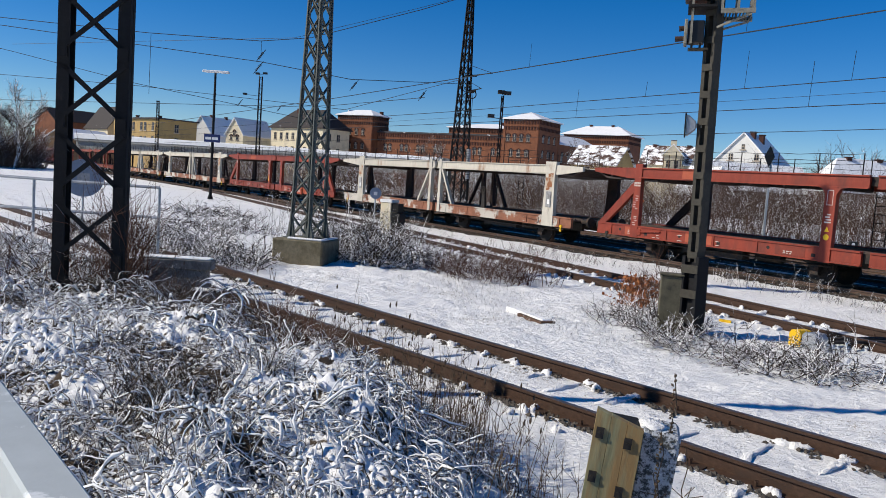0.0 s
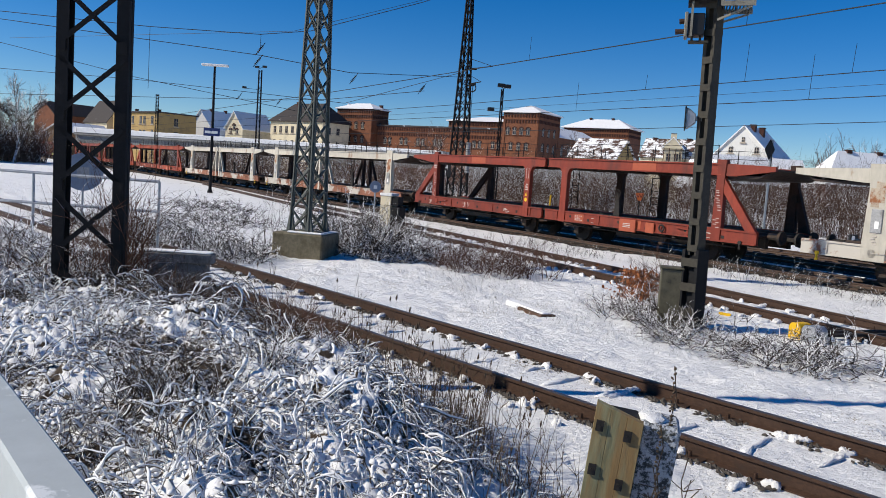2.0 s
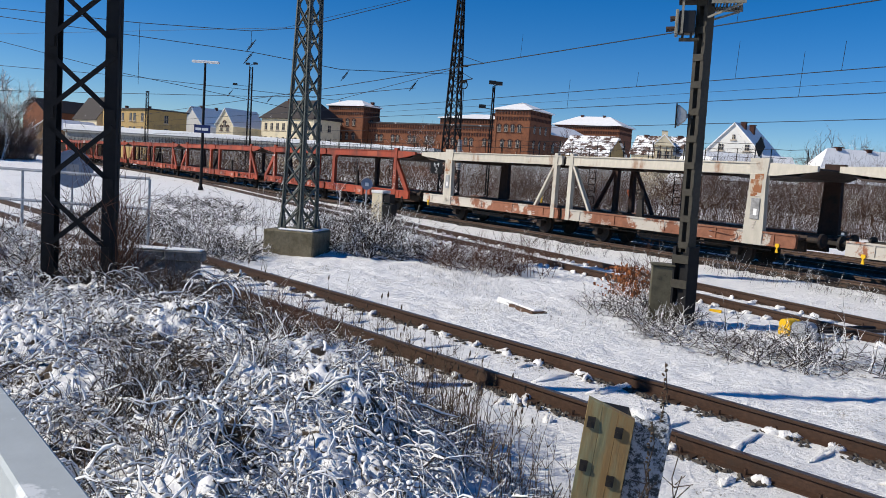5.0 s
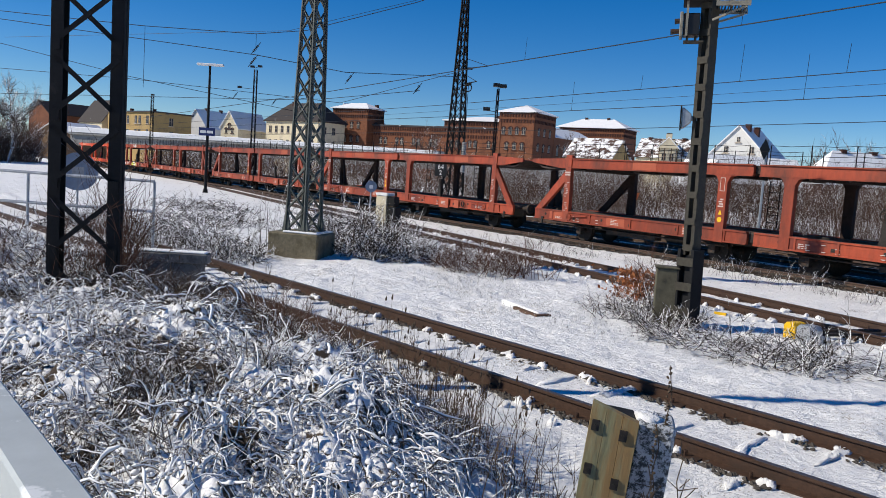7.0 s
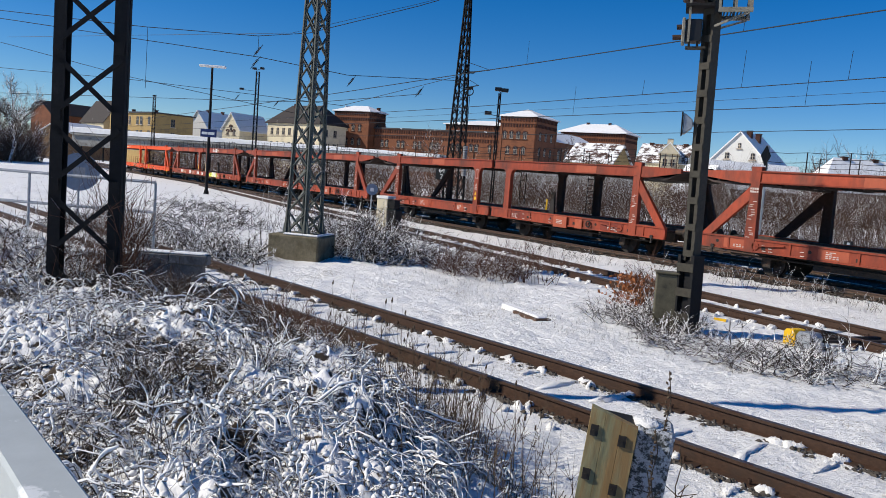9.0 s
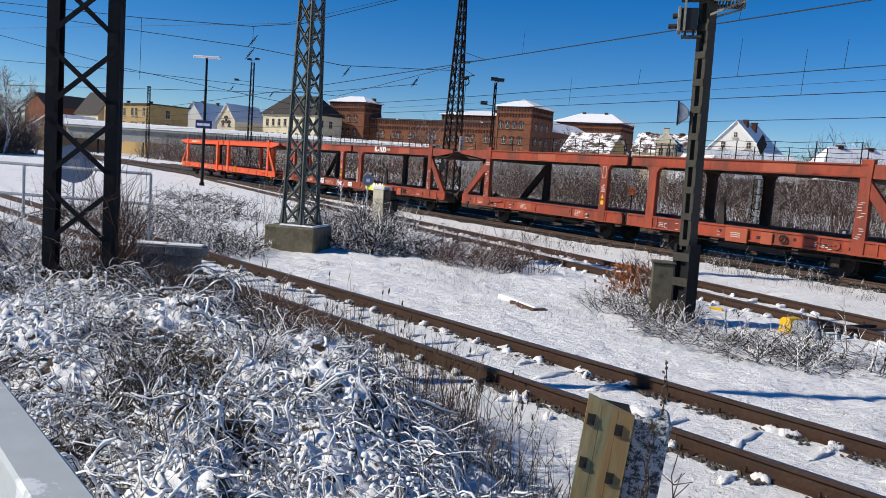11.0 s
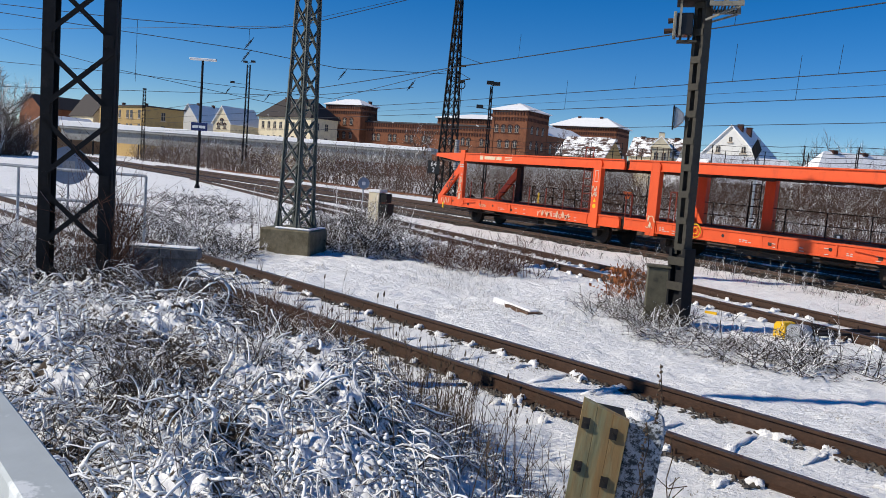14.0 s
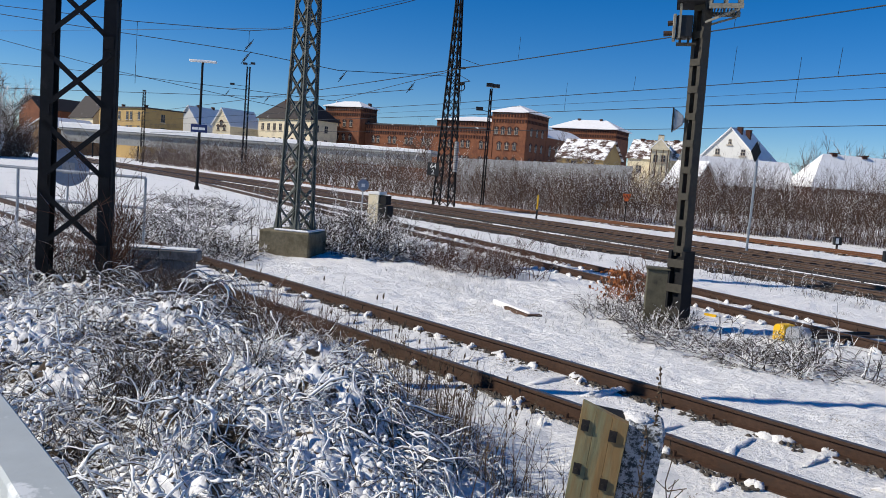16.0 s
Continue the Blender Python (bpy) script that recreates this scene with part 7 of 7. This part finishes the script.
tagged(new("bank_snow", me), "lumpy snow over dead grass on the bank", "snow", kind="stuff")

# long canes bowed down by snow
for _ in range(30):
    s = rng.uniform(-9.5, -3.8)
    n = rng.uniform(0.5, crest(s) + 0.5)
    arch(s, n, FALL * rng.uniform(0.2, 1.0) + Vector((rng.gauss(0, 0.6), rng.gauss(0, 0.6), 0.8)), rng.uniform(0.5, 0.95), 0.005, rng.uniform(0.008, 0.011), rng.uniform(0.24, 0.4), 10)
made = 0
while made < 1700:
    s, n = rng.uniform(-15.0, -2.6), rng.uniform(0.0, 5.0)
    e = bank_edge(s)
    if n > e or (s > -3.5 and n > 2.3):
        continue
    made += 1
    steep = s < -5.6 and n > crest(s)
    d = Vector((rng.gauss(0, 0.9), rng.gauss(0, 0.9), 0.4 + 0.6 * rng.random()))
    arch(s, n, d, rng.uniform(0.10, 0.36), rng.uniform(0.002, 0.005), 0 if rng.random() < (0.75 if steep else 0.35) else rng.uniform(0.003, 0.007), rng.uniform(0.08, 0.4))
tagged(new("bank_brambles", stems.mesh("bank_brambles", M_BRAMBLE)), "tangle of bent bramble and grass stems on the bank", "brambles", kind="stuff")
tagged(new("bramble_snow", ridges.mesh("bramble_snow", M_RIDGE, True)), "soft snow lying along the bent stems", "snow", kind="stuff")

# dry stalks that stand up out of the bank
rng = random.Random(13)
stalks = Tubes()
for _ in range(560):
    s = rng.gauss(-5.6, 1.5) if rng.random() < 0.65 else rng.gauss(-10.5, 1.2)
    n = bank_edge(s) - abs(rng.gauss(0.2, 0.5))
    if s > -3.2:
        continue
    p = yard(s, n, ground_z(s, n) - 0.02)
    pts = grow(stalks, rng, p, Vector((rng.gauss(0, 0.12), rng.gauss(0, 0.12), 1)), rng.uniform(0.3, 0.95), rng.uniform(0.0025, 0.005), 5, 0.0, 0.05)
    for _ in range(rng.randint(0, 4)):
        i = rng.randint(2, 4)
        grow(stalks, rng, pts[i], Vector((rng.gauss(0, 0.5), rng.gauss(0, 0.5), 0.8)), 0.14, 0.003, 2, 0, 0.1)
    if rng.random() < 0.15:
        e = pts[-1]
        stalks.add([e, e + Vector((0, 0, 0.02)), e + Vector((0.004, 0, 0.05))], [0.004, 0.009, 0.003], 5)
tagged(new("dry_stalks", stalks.mesh("dry_stalks", M_STALK)), "thin dark dry stalks standing above the snow", "stalks", kind="stuff")

# a tall seed spike and thin stalks beside the stump
spike = Tubes()
for x, y, z0, z1, head in ((1.37, 4.50, 0.0, 1.28, True), (1.30, 4.42, 0.0, 0.95, True), (1.44, 4.40, 0.0, 0.88, False), (1.26, 4.36, 0.0, 0.72, False), (0.72, 4.3, 0.1, 0.62, False), (0.80, 4.28, 0.1, 0.5, False)):
    pts = [Vector((x + 0.015 * math.sin(3 * k), y, z0 - 0.15 + (z1 - z0 + 0.15) * k / 8)) for k in range(9)]
    spike.add(pts, [0.0045 - 0.0002 * k for k in range(9)], 4)
    for k in range(26 if head else 10):
        q = pts[4].lerp(pts[8], rng.random() if not head else k / 26) if head else pts[3].lerp(pts[7], rng.random())
        d = Vector((rng.gauss(0, 1), rng.gauss(0, 1), 0.8)).normalized()
        ln_ = 0.022 if head else rng.uniform(0.05, 0.16)
        spike.add([q, q + d * ln_ * 0.6, q + d * ln_], [0.004, 0.009 if head else 0.0025, 0.003], 4)
tagged(new("seed_spikes", spike.mesh("seed_spikes", M_STALK)), "tall dry seed spikes beside the timber stump", "stalks", kind="stuff")

# ---------- thicket behind the tracks, and trees ----------


def thicket(name, s0, s1, count, material, label, seed, n0=42.5, depth=10.0, height=3.7, r=0.0115):
    rng = random.Random(seed)
    tb = Tubes()
    for _ in range(count):
        s = rng.uniform(s0, s1)
        back = 8.0 * smooth(-45, -22, s)  # the edge of the growth draws away from the tracks
        n = n0 + back + depth * rng.random() ** 1.6 + 0.8 * noise.noise((s * 0.2, 0, 2))
        h = height * (1 + 0.012 * back) * (0.55 + 0.45 * smooth(n0 + back, n0 + back + 2.5, n)) * (1 + 0.22 * noise.noise((s * 0.15, n * 0.2, 5))) * (1 + 0.22 * smooth(-55, -25, s))
        shrub_stems(tb, rng, yard(s, n, -0.2), h, 0.2, r * rng.uniform(0.6, 1.3), 9 if s > -60 else 5, 0.04)
    tagged(new(name, tb.mesh(name, material)), label, "thicket", kind="stuff")


thicket("thicket", -60, 6, 6200, M_HEDGE, "dense leafless thicket dusted with frost behind the tracks", 41)
thicket("thicket_far", -175, -60, 2600, M_HEDGE, "leafless thicket along the far curve of the line", 42, 39.0, 12.0, 4.3, 0.028)
thicket("thicket_reddish", -75, -8, 620, M_TWIGRED, "reddish bare shrubs within the thicket", 43, 41.6, 5.0, 3.0, 0.012)
thicket("thicket_low", -60, 10, 700, M_HEDGE, "low frosted growth at the thicket's edge", 44, 41.2, 2.0, 1.3, 0.010)


def bare_tree(x, y, z, height, seed, r, label, material, levels=4, spread=0.55):
    rng = random.Random(seed)
    trunk, crown = Tubes(), Tubes()

    def branch(p, d, ln_, rad, level):
        tb = trunk if level == 0 else crown
        pts = grow(tb, rng, p, d, ln_, rad, 4, -0.02, 0.12, 6 if level == 0 else 3)
        if level >= levels:
            return
        for _ in range(6 if level else 8):
            i = rng.randint(1 if level else 2, 3)
            q = pts[i].lerp(pts[i + 1], rng.random())
            dd = (pts[i + 1] - pts[i]).normalized() + Vector((rng.gauss(0, spread), rng.gauss(0, spread), rng.gauss(0.12, 0.3)))
            branch(q, dd, ln_ * rng.uniform(0.42, 0.66), rad * 0.5, level + 1)
    branch(Vector((0, 0, 0)), Vector((0, 0, 1)), height * 0.6, r, 0)
    t = thing("bare_tree", pose(x, y, z), label, "tree", "bare trees")
    part("trunk", trunk.mesh("trunk", material), None, t)
    part("crown", crown.mesh("crown", material), None, t)


bare_tree(-61, 108, -0.2, 11.5, 1, 0.2, "bushy bare tree with frosted twigs at the yard's edge", M_TREEFROST)
bare_tree(-58, 103, -0.2, 8, 2, 0.16, "low bare tree with frosted twigs", M_TREEFROST)
bare_tree(-68, 112, -0.2, 11.0, 12, 0.2, "bare tree with dense twigs", M_TREEFROST)
shrub("frosted_bush", -123, 3.0, 4.5, 4.5, 8.5, 620, M_TREEFROST, "tall dense bush white with frost at the yard's edge", 52, 0.042, 0.25, 9, 0.04, z=-0.2)
shrub("bare_bush", -133, 8.5, 9.0, 7.0, 7.5, 800, M_HEDGE, "dark bare bushes at the edge of the yard", 51, 0.042, 0.35, 7, 0.05, z=-0.2)
for i, (x, y, h) in enumerate(((50.5, 112, 9.5), (59, 122, 12.5), (63.5, 118, 11.0), (67, 116, 12.0), (72, 120, 12.0), (-3.0, 150, 11.5), (-6.0, 156, 10.5), (24, 160, 12.5), (31, 165, 12.0), (66, 132, 13.0), (21.3, 126, 8.5), (24.2, 128, 7.5), (19.6, 134, 9.0))):
    bare_tree(x, y, -0.2, h, 60 + i, 0.13, "bare winter tree among the houses", M_HEDGE, 3, 0.5)


# ---------- what moves ----------
def motions():
    for w, s0 in moving:
        walk(w, [(t, yard_pose(s0 + SPEED * t, TRACK_N)) for t in (0.0, 4.0, 8.0, 12.0, 16.0)])


motions()
